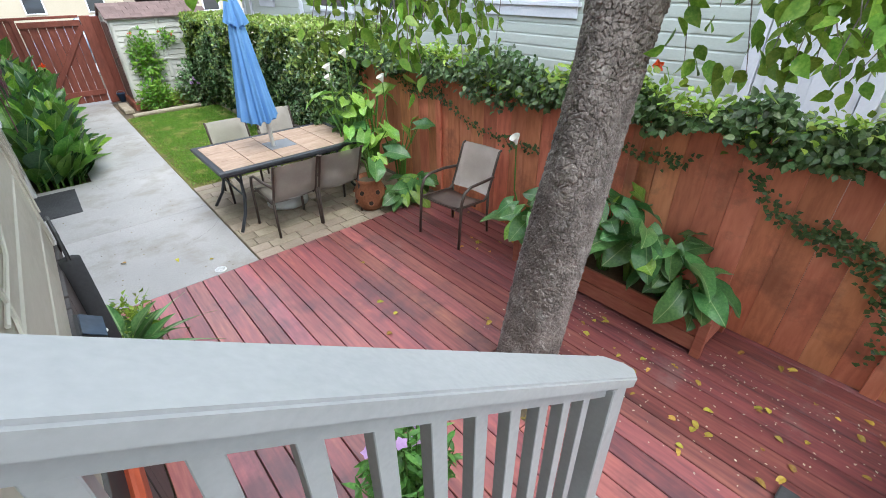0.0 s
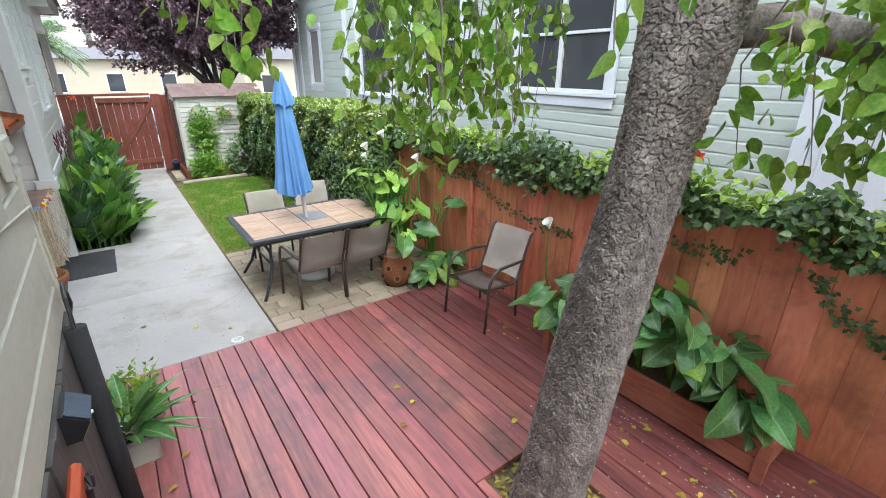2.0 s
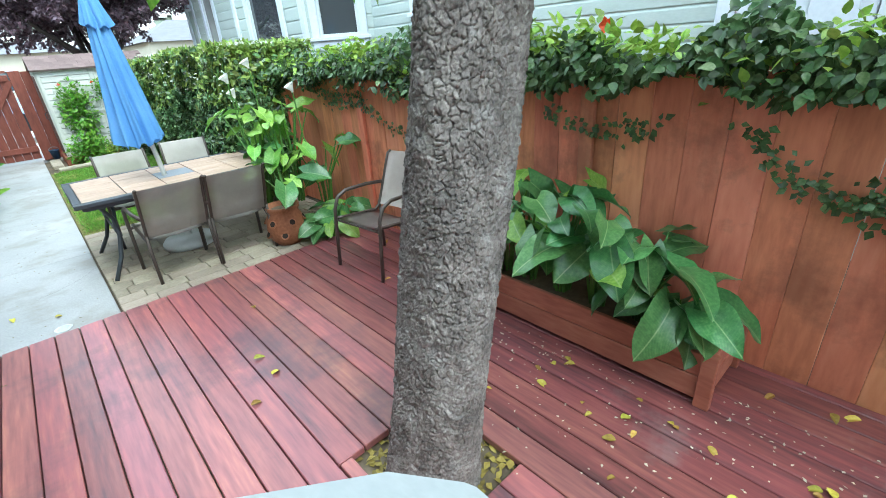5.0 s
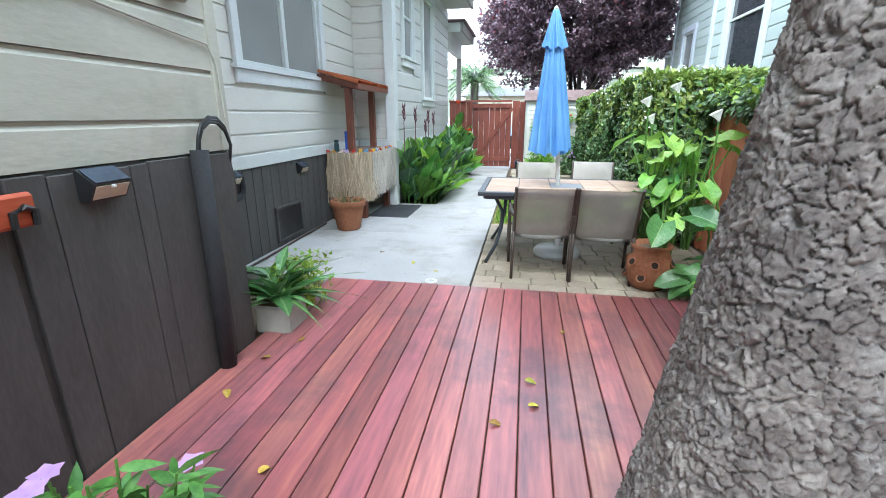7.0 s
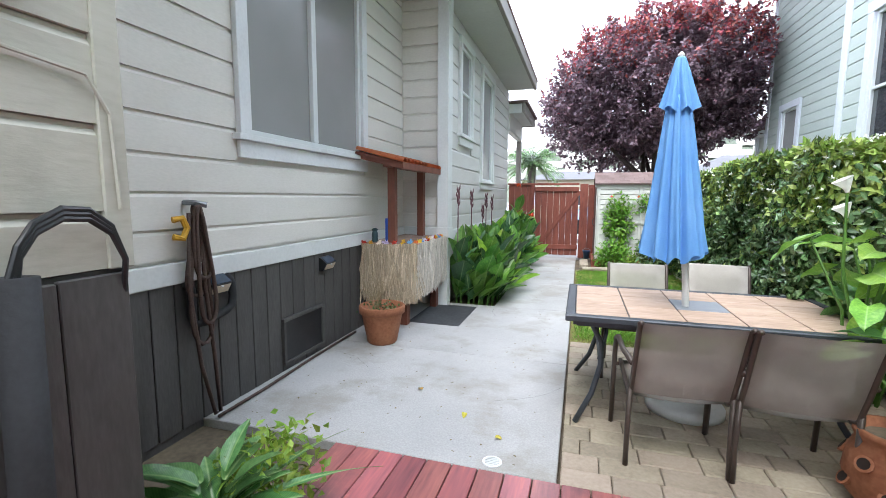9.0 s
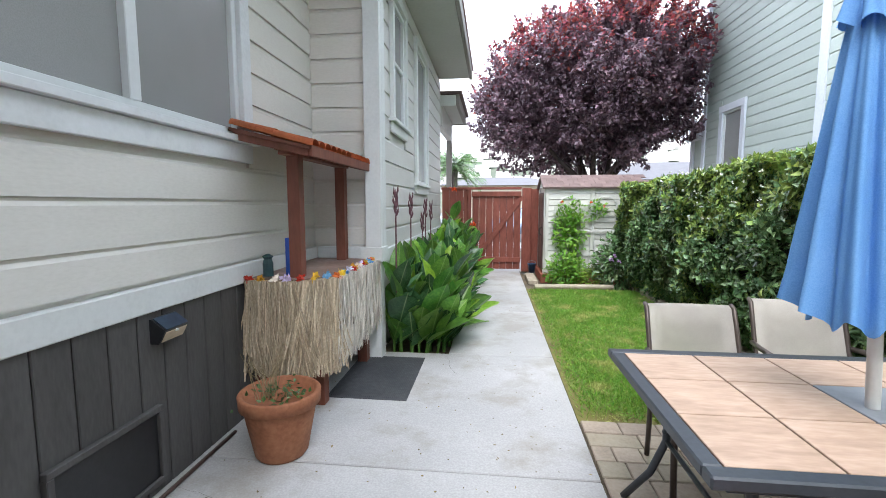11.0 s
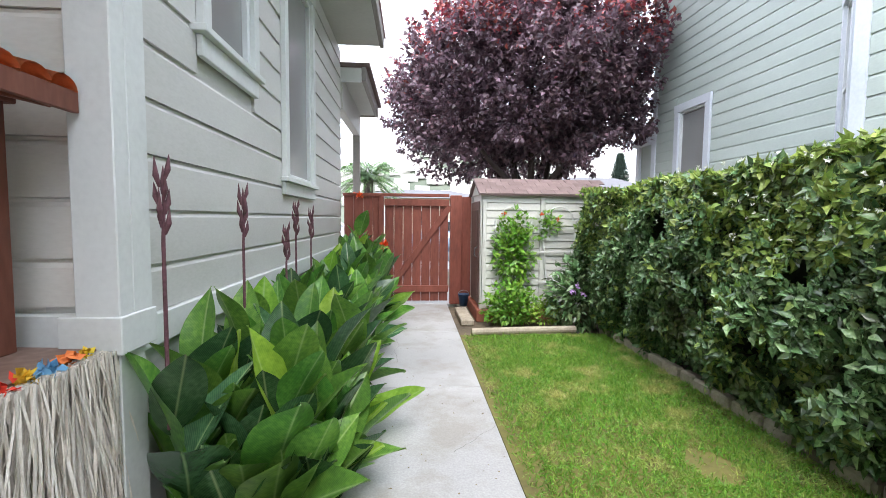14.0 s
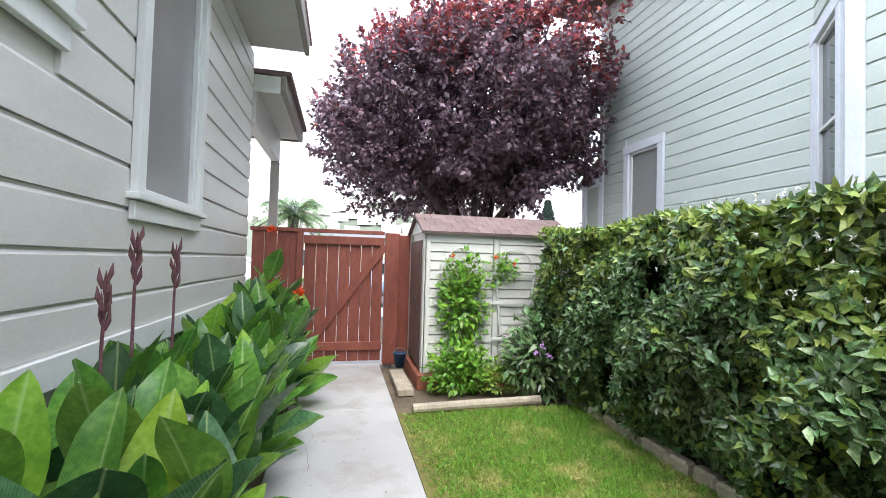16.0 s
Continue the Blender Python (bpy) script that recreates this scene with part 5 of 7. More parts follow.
# ---- patio furniture ----
M_metal = material("brown_powder_coat", ["4a413c", "574d47"], 0.4, 10, 60, 0.05, metal=0.3)
M_sling = material("taupe_mesh_sling", ["a49f97", "b0aaa1", "bab4ab"], 0.65, 8, 260, 0.2, through_light=0.08)
_n, _l = M_sling.node_tree.nodes, M_sling.node_tree.links
_open, _weave = _n.new("ShaderNodeBsdfTransparent"), _n.new("ShaderNodeMixShader")
_weave.inputs[0].default_value = 0.18
_l.new(_n["Material Output"].inputs["Surface"].links[0].from_socket, _weave.inputs[1])
_l.new(_open.outputs[0], _weave.inputs[2])
_l.new(_weave.outputs[0], _n["Material Output"].inputs["Surface"])
M_tframe = material("dark_grey_table_metal", ["3d4248", "4a5057"], 0.4, 10, 60, 0.05, metal=0.3)


def sheet(rows, thick=0.006):
    """A thin sheet through rows of points."""
    bm = bmesh.new()
    g = [[bm.verts.new(p) for p in r] for r in rows]
    for a, b in zip(g, g[1:]):
        for j in range(len(a) - 1):
            bm.faces.new((a[j], a[j + 1], b[j + 1], b[j]))
    bmesh.ops.solidify(bm, geom=bm.faces[:], thickness=thick)
    return bm


def patio_chair(m, label):
    """Sling chair that faces +y."""
    c = empty("patio_chair", (0, 0, 0), label, "chair", "patio chairs")
    w = 0.235
    side = [(0.27, 0.435), (0.2, 0.425), (0.0, 0.40), (-0.14, 0.385), (-0.19, 0.42), (-0.25, 0.56), (-0.32, 0.74), (-0.365, 0.845), (-0.40, 0.86)]
    part("seat", sheet([[(x, y, z - 0.018 * (1 - (x / w) ** 2)) for x in np.linspace(-w, w, 7)] for y, z in side[:4]]), M_sling, c, "woven taupe mesh seat", smooth=True)
    part("backrest", sheet([[(x, y - 0.02 * (1 - (x / w) ** 2), z) for x in np.linspace(-w, w, 7)] for y, z in side[4:]]), M_sling, c, "woven taupe mesh backrest", smooth=True)
    for s in (-1, 1):
        x = s * (w + 0.008)
        part("side_rail", tube([(x, y, z) for y, z in side], 0.0135, 8), M_metal, c, smooth=True)
        xa = s * (w + 0.045)
        part("arm", tube([(xa, 0.30, 0.0), (xa, 0.275, 0.3), (xa, 0.255, 0.5), (xa, 0.21, 0.595), (xa, 0.12, 0.63), (xa, -0.1, 0.625), (s * (w + 0.02), -0.27, 0.61)], 0.0155, 8), M_metal, c, smooth=True)
        part("leg", tube([(s * (w + 0.012), -0.2, 0.45), (s * (w + 0.016), -0.19, 0.2), (s * (w + 0.018), -0.2, 0.0)], 0.0145, 8), M_metal, c, smooth=True)
    part("stretcher", tube([(-w - 0.01, 0.0, 0.37), (w + 0.01, 0.0, 0.37)], 0.011, 8), M_metal, c)
    part("stretcher", tube([(-w - 0.04, 0.26, 0.41), (w + 0.04, 0.26, 0.41)], 0.011, 8), M_metal, c)
    c.matrix_world = m
    return c


ch = patio_chair(pose(2.53, 5.27, 0, 0, 0, 2), "brown metal patio chair with taupe mesh sling at the table")
copy_thing(ch, pose(3.06, 5.25, 0, 0, 0, -2))
copy_thing(ch, pose(2.50, 6.58, 0, 0, 0, 178))
copy_thing(ch, pose(3.16, 6.77, 0, 0, 0, 172))
cc = copy_thing(ch, pose(3.81, 3.875, 0.02, 0, 0, 96))
tagged(cc, "brown metal patio chair with taupe sling alone by the fence", "chair")

table = empty("patio_table", (2.79, 5.93, 0), "stone-tiled patio table with a dark metal frame", "table")
M_tile = material("tan_stone_tile", ["a08875", "b29884", "c0a896"], 0.6, 3, 12, 0.15, per="object", vary=0.05, stretch=(1, 4, 1))
M_slate = material("grey_centre_tile", ["7a7f86", "878c92"], 0.5, 4, 40, 0.1)
X0, X1, Y0, Y1 = -0.86, 0.86, -0.54, 0.54
for b in ((X0, X1, Y0, Y0 + 0.06), (X0, X1, Y1 - 0.06, Y1), (X0, X0 + 0.06, Y0 + 0.06, Y1 - 0.06), (X1 - 0.06, X1, Y0 + 0.06, Y1 - 0.06)):
    part("rim", box(*b, 0.695, 0.735, 0.006), M_tframe, table)
part("tray", box(X0 + 0.05, X1 - 0.05, Y0 + 0.05, Y1 - 0.05, 0.70, 0.722), M_tframe, table)
tw, td = (X1 - X0 - 0.12) / 5, (Y1 - Y0 - 0.12) / 3
for i in range(5):
    for j in range(3):
        a, b = X0 + 0.06 + i * tw, Y0 + 0.06 + j * td
        mid = i == 2 and j == 1
        part("tile", box(a + 0.004, a + tw - 0.004, b + 0.004, b + td - 0.004, 0.722, 0.733, 0.002), M_slate if mid else M_tile, table, "grey centre tile with the umbrella hole" if mid else "")
for sx in (-1, 1):
    for sy in (-1, 1):
        part("leg", tube([(sx * 0.80, sy * 0.46, 0.70), (sx * 0.70, sy * 0.40, 0.66), (sx * 0.63, sy * 0.35, 0.52), (sx * 0.63, sy * 0.35, 0.36), (sx * 0.68, sy * 0.39, 0.18), (sx * 0.78, sy * 0.46, 0.0)], 0.018, 8), M_tframe, table, smooth=True)
        part("strut", tube([(sx * 0.64, sy * 0.35, 0.40), (sx * 0.60, sy * 0.28, 0.56), (sx * 0.60, sy * 0.2, 0.70)], 0.014, 8), M_tframe, table, smooth=True)
    part("apron", box(sx * 0.8 - 0.012, sx * 0.8 + 0.012, -0.46, 0.46, 0.655, 0.695, 0.003), M_tframe, table)
    part("cross_bar", tube([(sx * 0.63, -0.35, 0.36), (sx * 0.63, 0.35, 0.36)], 0.011, 8), M_tframe, table)
for sy in (-1, 1):
    part("apron", box(-0.79, 0.79, sy * 0.47 - 0.012, sy * 0.47 + 0.012, 0.655, 0.695, 0.003), M_tframe, table)

M_blue = material("sky_blue_umbrella_cloth", ["5a92d0", "6aa2dc", "7cb0e4"], 0.75, 2.5, 200, 0.1, through_light=0.12)
M_pole = material("white_pole", ["c9cbc9", "d6d8d6"], 0.35, 5, 50, 0.03)
umb = empty("umbrella", (2.74, 5.90, 0.0), "closed sky-blue patio umbrella through the table", "umbrella")
part("pole", tube([(0, 0, 0.1), (-0.045, -0.01, 0.9), (-0.16, -0.045, 2.3)], 0.022, 12), M_pole, umb, smooth=True)


def furled(z0, z1, r0, r1, folds, seed, lift=0.0):
    """Hanging folds of cloth round the leaning pole, wide at the bottom."""
    r = random.Random(seed)
    ph = [r.uniform(0, 6.28) for _ in range(4)]
    bm = bmesh.new()
    seg, rows = 120, 26
    rings = []
    for i in range(rows + 1):
        t = i / rows
        ring = []
        for k in range(seg):
            a = 2 * math.pi * k / seg
            fold = math.sin(folds * a + ph[0] + 1.0 * math.sin(t * 2.2 + ph[1]))
            fold2 = math.sin((folds * 2 - 1) * a + ph[2] + t * 2)
            rad = r1 + (r0 - r1) * (1 - t) ** 0.85
            rad *= 1 + (0.21 * fold + 0.12 * fold2) * (0.3 + 0.7 * (1 - t))
            z = z0 + (z1 - z0) * t + (lift * (1 - t) ** 6) * (0.6 * fold + 0.7 * math.sin(a + ph[3]))
            off = max(0, z - 0.5) / 1.8
            ring.append(bm.verts.new((-0.12 - 0.045 * off + rad * math.cos(a), -0.03 - 0.015 * off + rad * math.sin(a), z)))
        rings.append(ring)
    for a, b in zip(rings, rings[1:]):
        for k in range(seg):
            bm.faces.new((a[k], a[(k + 1) % seg], b[(k + 1) % seg], b[k]))
    bm.faces.new(rings[-1])
    return bm


part("canopy", furled(1.09, 2.12, 0.172, 0.06, 10, 2, 0.045), M_blue, umb, "furled blue cloth in long folds", smooth=True)
part("vent_cap", furled(2.04, 2.36, 0.098, 0.026, 6, 5, 0.03), M_blue, umb, "small furled top tier of blue cloth", smooth=True)
part("finial", lathe([(0.018, 0.0), (0.022, 0.02), (0.008, 0.04)], 12, (-0.165, -0.046, 2.355)), M_pole, umb)
part("base", lathe([(0.25, 0.0), (0.25, 0.04), (0.22, 0.075), (0.05, 0.1), (0.035, 0.1), (0.035, 0.28)], 32), M_pole, umb, "round pale umbrella base", smooth=True)

# ---- tiki bar ----
M_barwood = material("red_brown_bar_wood", ["5c3326", "6f4031", "7d4d3d"], 0.55, 3, 20, 0.2, per="object", vary=0.08, stretch=(2, 2, 0.5))
M_bartop = material("worn_brown_counter", ["6b5349", "7d655a", "97847a"], 0.5, 3, 25, 0.1)
M_roof = material("orange_clay_tile", ["c2683e", "d67c4e", "e08e62"], 0.65, 6, 40, 0.2, per="object", vary=0.1)
bar = empty("tiki_bar", (0, 7.0, 0), "small tiki bar with a clay tile roof and raffia skirt", "bar")
bm = bmesh.new()
outline = [(-0.31, 0.02), (0.05, 0.02), (0.24, 0.2), (0.25, 1.20), (-0.31, 1.24)]
lo_, hi_ = [bm.verts.new((x, y, 0.925)) for x, y in outline], [bm.verts.new((x, y, 0.955)) for x, y in outline]
bm.faces.new(lo_[::-1])
bm.faces.new(hi_)
for i in range(5):
    bm.faces.new((lo_[i], lo_[(i + 1) % 5], hi_[(i + 1) % 5], hi_[i]))
part("counter", bm, M_bartop, bar, "worn brown counter top")
for x, y in ((0.0, 0.14), (-0.02, 1.12)):
    part("post", box(x - 0.042, x + 0.042, y - 0.042, y + 0.042, 0.955, 1.80, 0.004), M_barwood, bar)
for x, y in ((0.1, 0.24), (0.16, 1.13), (-0.26, 0.1), (-0.26, 1.16)):
    part("leg", box(x - 0.045, x + 0.045, y - 0.045, y + 0.045, 0.0, 0.925, 0.004), M_barwood, bar)
part("beam", box(-0.05, 0.03, 0.0, 1.2, 1.78, 1.83, 0.004), M_barwood, bar)
for y in (-0.06, 0.5, 1.12):
    part("rafter", obox((-0.06, y, 1.845), (0.52, 0.035, 0.06), (0, 13, 0), 0.004), M_barwood, bar)
rf = part("roof_board", obox((-0.05, 0.55, 1.87), (0.56, 1.3, 0.025), (0, 13, 0), 0.003), M_barwood, bar)
part("fascia", box(0.205, 0.225, -0.1, 1.2, 1.755, 1.825, 0.003), M_barwood, bar)
for k in range(12):
    y = -0.06 + k * 0.108
    for s in range(2):
        bm = bmesh.new()
        rows = []
        for i in range(2):
            x = -0.31 + s * 0.255 + i * 0.29
            z = 1.885 - (x + 0.05) * 0.231 + 0.008 * (1 - i) + 0.010 * (1 - s)
            rad = 0.05 + 0.006 * i
            rows.append([bm.verts.new((x, y + rad * math.cos(a), z + rad * 0.8 * math.sin(a))) for a in np.linspace(0, math.pi, 9)])
        for j in range(8):
            bm.faces.new((rows[0][j], rows[0][j + 1], rows[1][j + 1], rows[1][j]))
        bmesh.ops.solidify(bm, geom=bm.faces[:], thickness=0.009)
        part("roof_tile", bm, M_roof, bar, smooth=True)
# raffia skirt: hanging ribbons
M_raffiatan = material("tan_raffia", ["93826a", "b8a68c", "d8cab2"], 0.7, 4, 60, 0.1, per="island", vary=0.3)
M_raffia = material("pale_raffia", ["bdb2a2", "dcd4c8", "f0ece6"], 0.7, 4, 60, 0.1, per="island", vary=0.26)


def raffia(path, n, zt, zb, seed, mat, label):
    r = np.random.default_rng(seed)
    path = np.array(path)
    V, F = [], []
    for i in range(n):
        t = r.random() * (len(path) - 1)
        k = int(t)
        p = path[k] * (1 - (t - k)) + path[k + 1] * (t - k)
        tang = path[k + 1] - path[k]
        tang = tang / np.linalg.norm(tang)
        nor = np.array([tang[1], -tang[0]])
        off = r.uniform(0.0, 0.05)
        w = r.uniform(0.0022, 0.0058)
        zend = zb + r.uniform(-0.06, 0.14)
        tilt = r.normal() * 0.06 + 0.05 * math.sin(t * 9)
        b0 = len(V)
        m = 5
        for q in range(m + 1):
            s = q / m
            c = p + nor * (off + 0.02 * math.sin(3 * s + i)) + tang * (tilt * s + 0.01 * math.sin(5 * s + i * 1.7))
            tw = r.uniform(-0.5, 0.5)
            d = tang * w * math.cos(tw) + nor * w * math.sin(tw)
            z = zt + (zend - zt) * s
            V += [(c[0] - d[0], c[1] - d[1], z), (c[0] + d[0], c[1] + d[1], z)]
        for q in range(m):
            F.append((b0 + 2 * q, b0 + 2 * q + 1, b0 + 2 * q + 3, b0 + 2 * q + 2))
    me = bpy.data.meshes.new("raffia_skirt")
    me.from_pydata(V, [], F)
    return tagged(linked("raffia_skirt", me, mat, bar), label, kind="stuff")


raffia([(-0.30, 0.01), (0.05, 0.01), (0.245, 0.19)], 980, 0.95, 0.32, 1, M_raffiatan, "hanging tan raffia strands")
raffia([(0.245, 0.19), (0.255, 1.19)], 1500, 0.95, 0.36, 2, M_raffia, "hanging bleached raffia strands")
colours = ["c83a2a", "e0a83a", "e8d9c8", "c9b8d8", "d8402c", "e8c040", "78b4dc", "e07a3a", "f0d040", "5aa0d8", "d8d8e8"]
lei = [(-0.29, 0.0), (-0.2, -0.005), (-0.1, 0.0), (-0.02, 0.0), (0.07, 0.02), (0.14, 0.08), (0.2, 0.14), (0.25, 0.22)] + [(0.262, 0.22 + 0.075 * i) for i in range(1, 13)]
M_petals = [material("silk_petal", [c, c], 0.7, 20, 60, 0.05) for c in colours]
for i, (x, y) in enumerate(lei):
    nq = 26
    q = np.tile([x, y, 0.955], (nq, 1)) + rng.normal(size=(nq, 3)) * np.array([0.008, 0.016, 0.01])
    ll = rng.uniform(0.025, 0.04, nq)
    leaf_cloud("silk_flower", q, rand_dirs(rng, nq), rand_dirs(rng, nq), ll, ll * 0.4, M_petals[i % len(M_petals)], bar, "bright silk lei flower")
M_bluebox = material("blue_plastic", ["1f4fae", "2a5cc0"], 0.4, 8, 50, 0.03)
M_can = material("dark_teal_plastic", ["2c474c", "39565a"], 0.5, 8, 50, 0.05)
tagged(part("blue_carton", box(-0.12, -0.06, 7.20, 7.25, 0.957, 1.22, 0.003), M_bluebox), "tall narrow blue carton on the bar counter", "carton")
lan = empty("lantern", (-0.22, 7.14, 0.957), "small dark teal lantern on the bar counter", "lantern")
part("body", lathe([(0.035, 0), (0.035, 0.09), (0.026, 0.12), (0.038, 0.14), (0.012, 0.155)], 12), M_can, lan)

# door mat, pots by the wall
M_mat = material("black_ribbed_rubber", ["35373a", "424447", "505255"], 0.7, 3, 30, 0.3)
mat_ = empty("door_mat", (0.1, 7.33, 0), "dark grey ribbed rubber door mat", "mat")
part("base", box(0, 0.62, 0, 0.93, 0.001, 0.008, 0.002), M_mat, mat_)
for i in range(38):
    x = 0.03 + i * 0.0148
    part("rib", box(x, x + 0.008, 0.03, 0.90, 0.008, 0.0115), M_mat, mat_)
tp = empty("flower_pot", (0.12, 6.58, 0.0), "wide terracotta flower pot with a few weeds", "pot")
part("body", lathe([(0.135, 0.0), (0.15, 0.02), (0.205, 0.30), (0.205, 0.305), (0.228, 0.31), (0.232, 0.375), (0.222, 0.385), (0.205, 0.38), (0.195, 0.33)], 36), M_terra, tp, smooth=True)
part("soil", lathe([(0.198, 0.31), (0.198, 0.325)], 24), M_dirt, tp)
n = 90
Pw = np.stack([rng.normal(size=n) * 0.07 + 0.02, rng.normal(size=n) * 0.07, np.full(n, 0.33) + rng.random(n) * 0.07], 1)
weed = leaf_cloud("weed_tuft", Pw, rand_dirs(rng, n) + np.array([0, 0, 0.6]), rand_dirs(rng, n), rng.uniform(0.02, 0.05, n), rng.uniform(0.006, 0.012, n), M_ivy, tp, "low green weeds")
tagged(weed, kind="stuff")
dry = bmesh.new()
for i in range(22):
    a = rng.uniform(0, 6.28)
    b = Vector((-0.08 + rng.normal() * 0.03, rng.normal() * 0.03, 0.32))
    tube([b, b + Vector((0.05 * math.cos(a), 0.05 * math.sin(a), 0.15)), b + Vector((0.12 * math.cos(a), 0.12 * math.sin(a), rng.uniform(0.2, 0.38)))], [0.003, 0.002, 0.001], 4, dry)
M_dry = material("dry_twig", ["8a7a5c", "a09070"], 0.9, 10, 40, 0.1)
tagged(part("dry_stem_tuft", dry, M_dry, tp, "dry straw-coloured stems"), kind="stuff")

# white planter with strap leaves at the wing's corner
wp = empty("planter_tub", (0.72, 3.80, 0.0), "small pale grey planter with strap-leaved green plants", "planter")
part("tub", box(-0.12, 0.13, -0.13, 0.14, 0.0, 0.2, 0.015), M_case, wp)
part("soil", box(-0.1, 0.11, -0.11, 0.12, 0.19, 0.205), M_dirt, wp)
strap = broad_leaf(0.46, 0.036, "blade", 3, 0.85)
strap.materials.append(M_calla)
wide = broad_leaf(0.27, 0.105, "blade", 4, 0.3)
wide.materials.append(M_calla)
r = random.Random(9)
for i in range(44):
    a = r.uniform(0, 6.28)
    ob = new("leaf", wide if i % 3 else strap)
    ob.parent = wp
    ob.matrix_local = aim(Vector((0.05 * math.cos(a), 0.06 * math.sin(a), 0.2 + 0.2 * r.random() * (i % 3 > 0))), (math.cos(a), math.sin(a) + 0.2, r.uniform(0.1, 1.7)), (0, 0, 1), r.uniform(0.7, 1.15))
n = 420
Pw = np.array([0.02, 0.28, 0.25]) + np.clip(rng.normal(size=(n, 3)), -1.4, 1.4) * np.array([0.11, 0.14, 0.12])
Pw[:, 2] = np.abs(Pw[:, 2])
bushy = leaf_cloud("vinca_bush", Pw + np.array([0.72, 3.8, 0.0]), rand_dirs(rng, n) + np.array([0.3, 0, 0.3]), rand_dirs(rng, n) + np.array([0, 0, 0.7]), rng.uniform(0.05, 0.08, n), rng.uniform(0.012, 0.018, n), M_ivytop)
tagged(bushy, "small bushy green plant beside the white planter", "plant")

# vinca with mauve flowers beside the stairs
M_mauve = material("mauve_petal", ["b890c8", "cfaadb"], 0.5, 20, 60, 0.0, through_light=0.2)
M_vinca = material("vinca_leaf", ["3c7030", "5a9044", "7aae58"], 0.4, 4, 60, 0.05, per="island", vary=0.3, through_light=0.25)
vin = empty("flowering_plant", (1.55, 1.72, 0.02), "leafy green plant with mauve flowers beside the stairs", "plant")
stems = bmesh.new()
P, T, N, L, W = [], [], [], [], []
heads = []
for i in range(46):
    a, q = rng.uniform(0, 6.28), rng.random()
    e = Vector((0.30 * q * math.cos(a), 0.22 * q * math.sin(a), rng.uniform(0.45, 0.78)))
    tube([(0.05 * math.cos(a), 0.05 * math.sin(a), 0.0), (e.x * 0.6, e.y * 0.6, e.z * 0.55), e], [0.006, 0.005, 0.003], 4, stems)
    for j in range(22):
        t = rng.uniform(0.3, 1.0)
        P.append((e.x * t, e.y * t, e.z * t))
        T.append(rng.normal(size=3) * np.array([1, 1, 0.5]) + np.array([0, 0, 0.25]))
        N.append(rng.normal(size=3) * 0.4 + np.array([0, 0, 1]))
        s = rng.uniform(0.05, 0.10)
        L.append(s)
        W.append(s * 0.16)
    if i < 8:
        heads.append(np.array(e))
tagged(part("stem_mass", stems, M_stem, vin), kind="stuff")
leaf_cloud("leaves", P, T, N, L, W, M_vinca, vin, rounded=True)
for h in heads:
    a = np.arange(5) * 2 * math.pi / 5
    tt = np.stack([np.cos(a), np.sin(a), np.full(5, 0.25)], 1)
    leaf_cloud("flower", np.tile(h + np.array([0, 0, 0.02]), (5, 1)), tt, np.tile([0, 0, 1.0], (5, 1)), np.full(5, 0.035), np.full(5, 0.016), M_mauve, vin, "mauve five-petalled flower", fold=0.05, droop=0.1, rounded=True)

# ---- stairs and white rail ----
stairs = empty("stairs", (0, 0, 0), "white painted wooden stairs down from the porch landing", "stairs", kind="structure")
M_step = material("grey_painted_step", ["8f8f8a", "9c9c97"], 0.6, 3, 30, 0.1)
LZ, NR = 0.95, 5
rise, run = LZ / NR, 0.27
part("landing", box(XW0 + 0.04, 0.98, -0.9, 1.06, LZ - 0.04, LZ, 0.004), M_step, stairs)
for k in range(1, NR):
    z = LZ - k * rise
    part("tread", box(0.98 + (k - 1) * run, 0.98 + k * run + 0.02, -0.2, 1.04, z - 0.035, z, 0.004), M_step, stairs)
    part("riser", box(0.98 + (k - 1) * run - 0.005, 0.98 + (k - 1) * run + 0.012, -0.2, 1.04, z, z + rise - 0.036, 0.002), M_step, stairs)
M_rail = material("worn_white_rail_paint", ["969b9d", "9fa3a5", "a6aaac"], 0.45, 3, 60, 0.08, wear=("83878a", 5.0, 0.28, 0.6))
rail = empty("stair_rail", (0, 1.11, 0), "white painted sloping stair rail with square balusters", "railing", kind="structure")
pA, pB = Vector((0.66, 0, 2.241)), Vector((2.09, 0, 1.262))
d = pB - pA
ang = math.degrees(math.atan2(-d.z, d.x))
def rail_z(x):
    return pA.z + (x - pA.x) * d.z / d.x
mid = (pA + pB) / 2
hl = d.length / 2
cap = [(-hl, -0.066), (hl - 0.10, -0.066), (hl - 0.012, -0.028), (hl, -0.015), (hl, 0.015), (hl - 0.012, 0.028), (hl - 0.10, 0.066), (-hl, 0.066)]
bm = bmesh.new()
lo_, hi_ = [bm.verts.new((x, y, -0.04)) for x, y in cap], [bm.verts.new((x, y, 0.0)) for x, y in cap]
bm.faces.new(lo_[::-1])
bm.faces.new(hi_)
for i in range(8):
    bm.faces.new((lo_[i], lo_[(i + 1) % 8], hi_[(i + 1) % 8], hi_[i]))
bmesh.ops.bevel(bm, geom=bm.edges[:], offset=0.006, segments=2, affect="EDGES")
bmesh.ops.transform(bm, matrix=pose(mid.x, 0, mid.z, 0, ang, 0), verts=bm.verts)
part("cap_rail", bm, M_rail, rail)
part("upper_rail", obox((mid.x, 0, mid.z - 0.078), (d.length - 0.04, 0.04, 0.075), (0, ang, 0), 0.003), M_rail, rail)
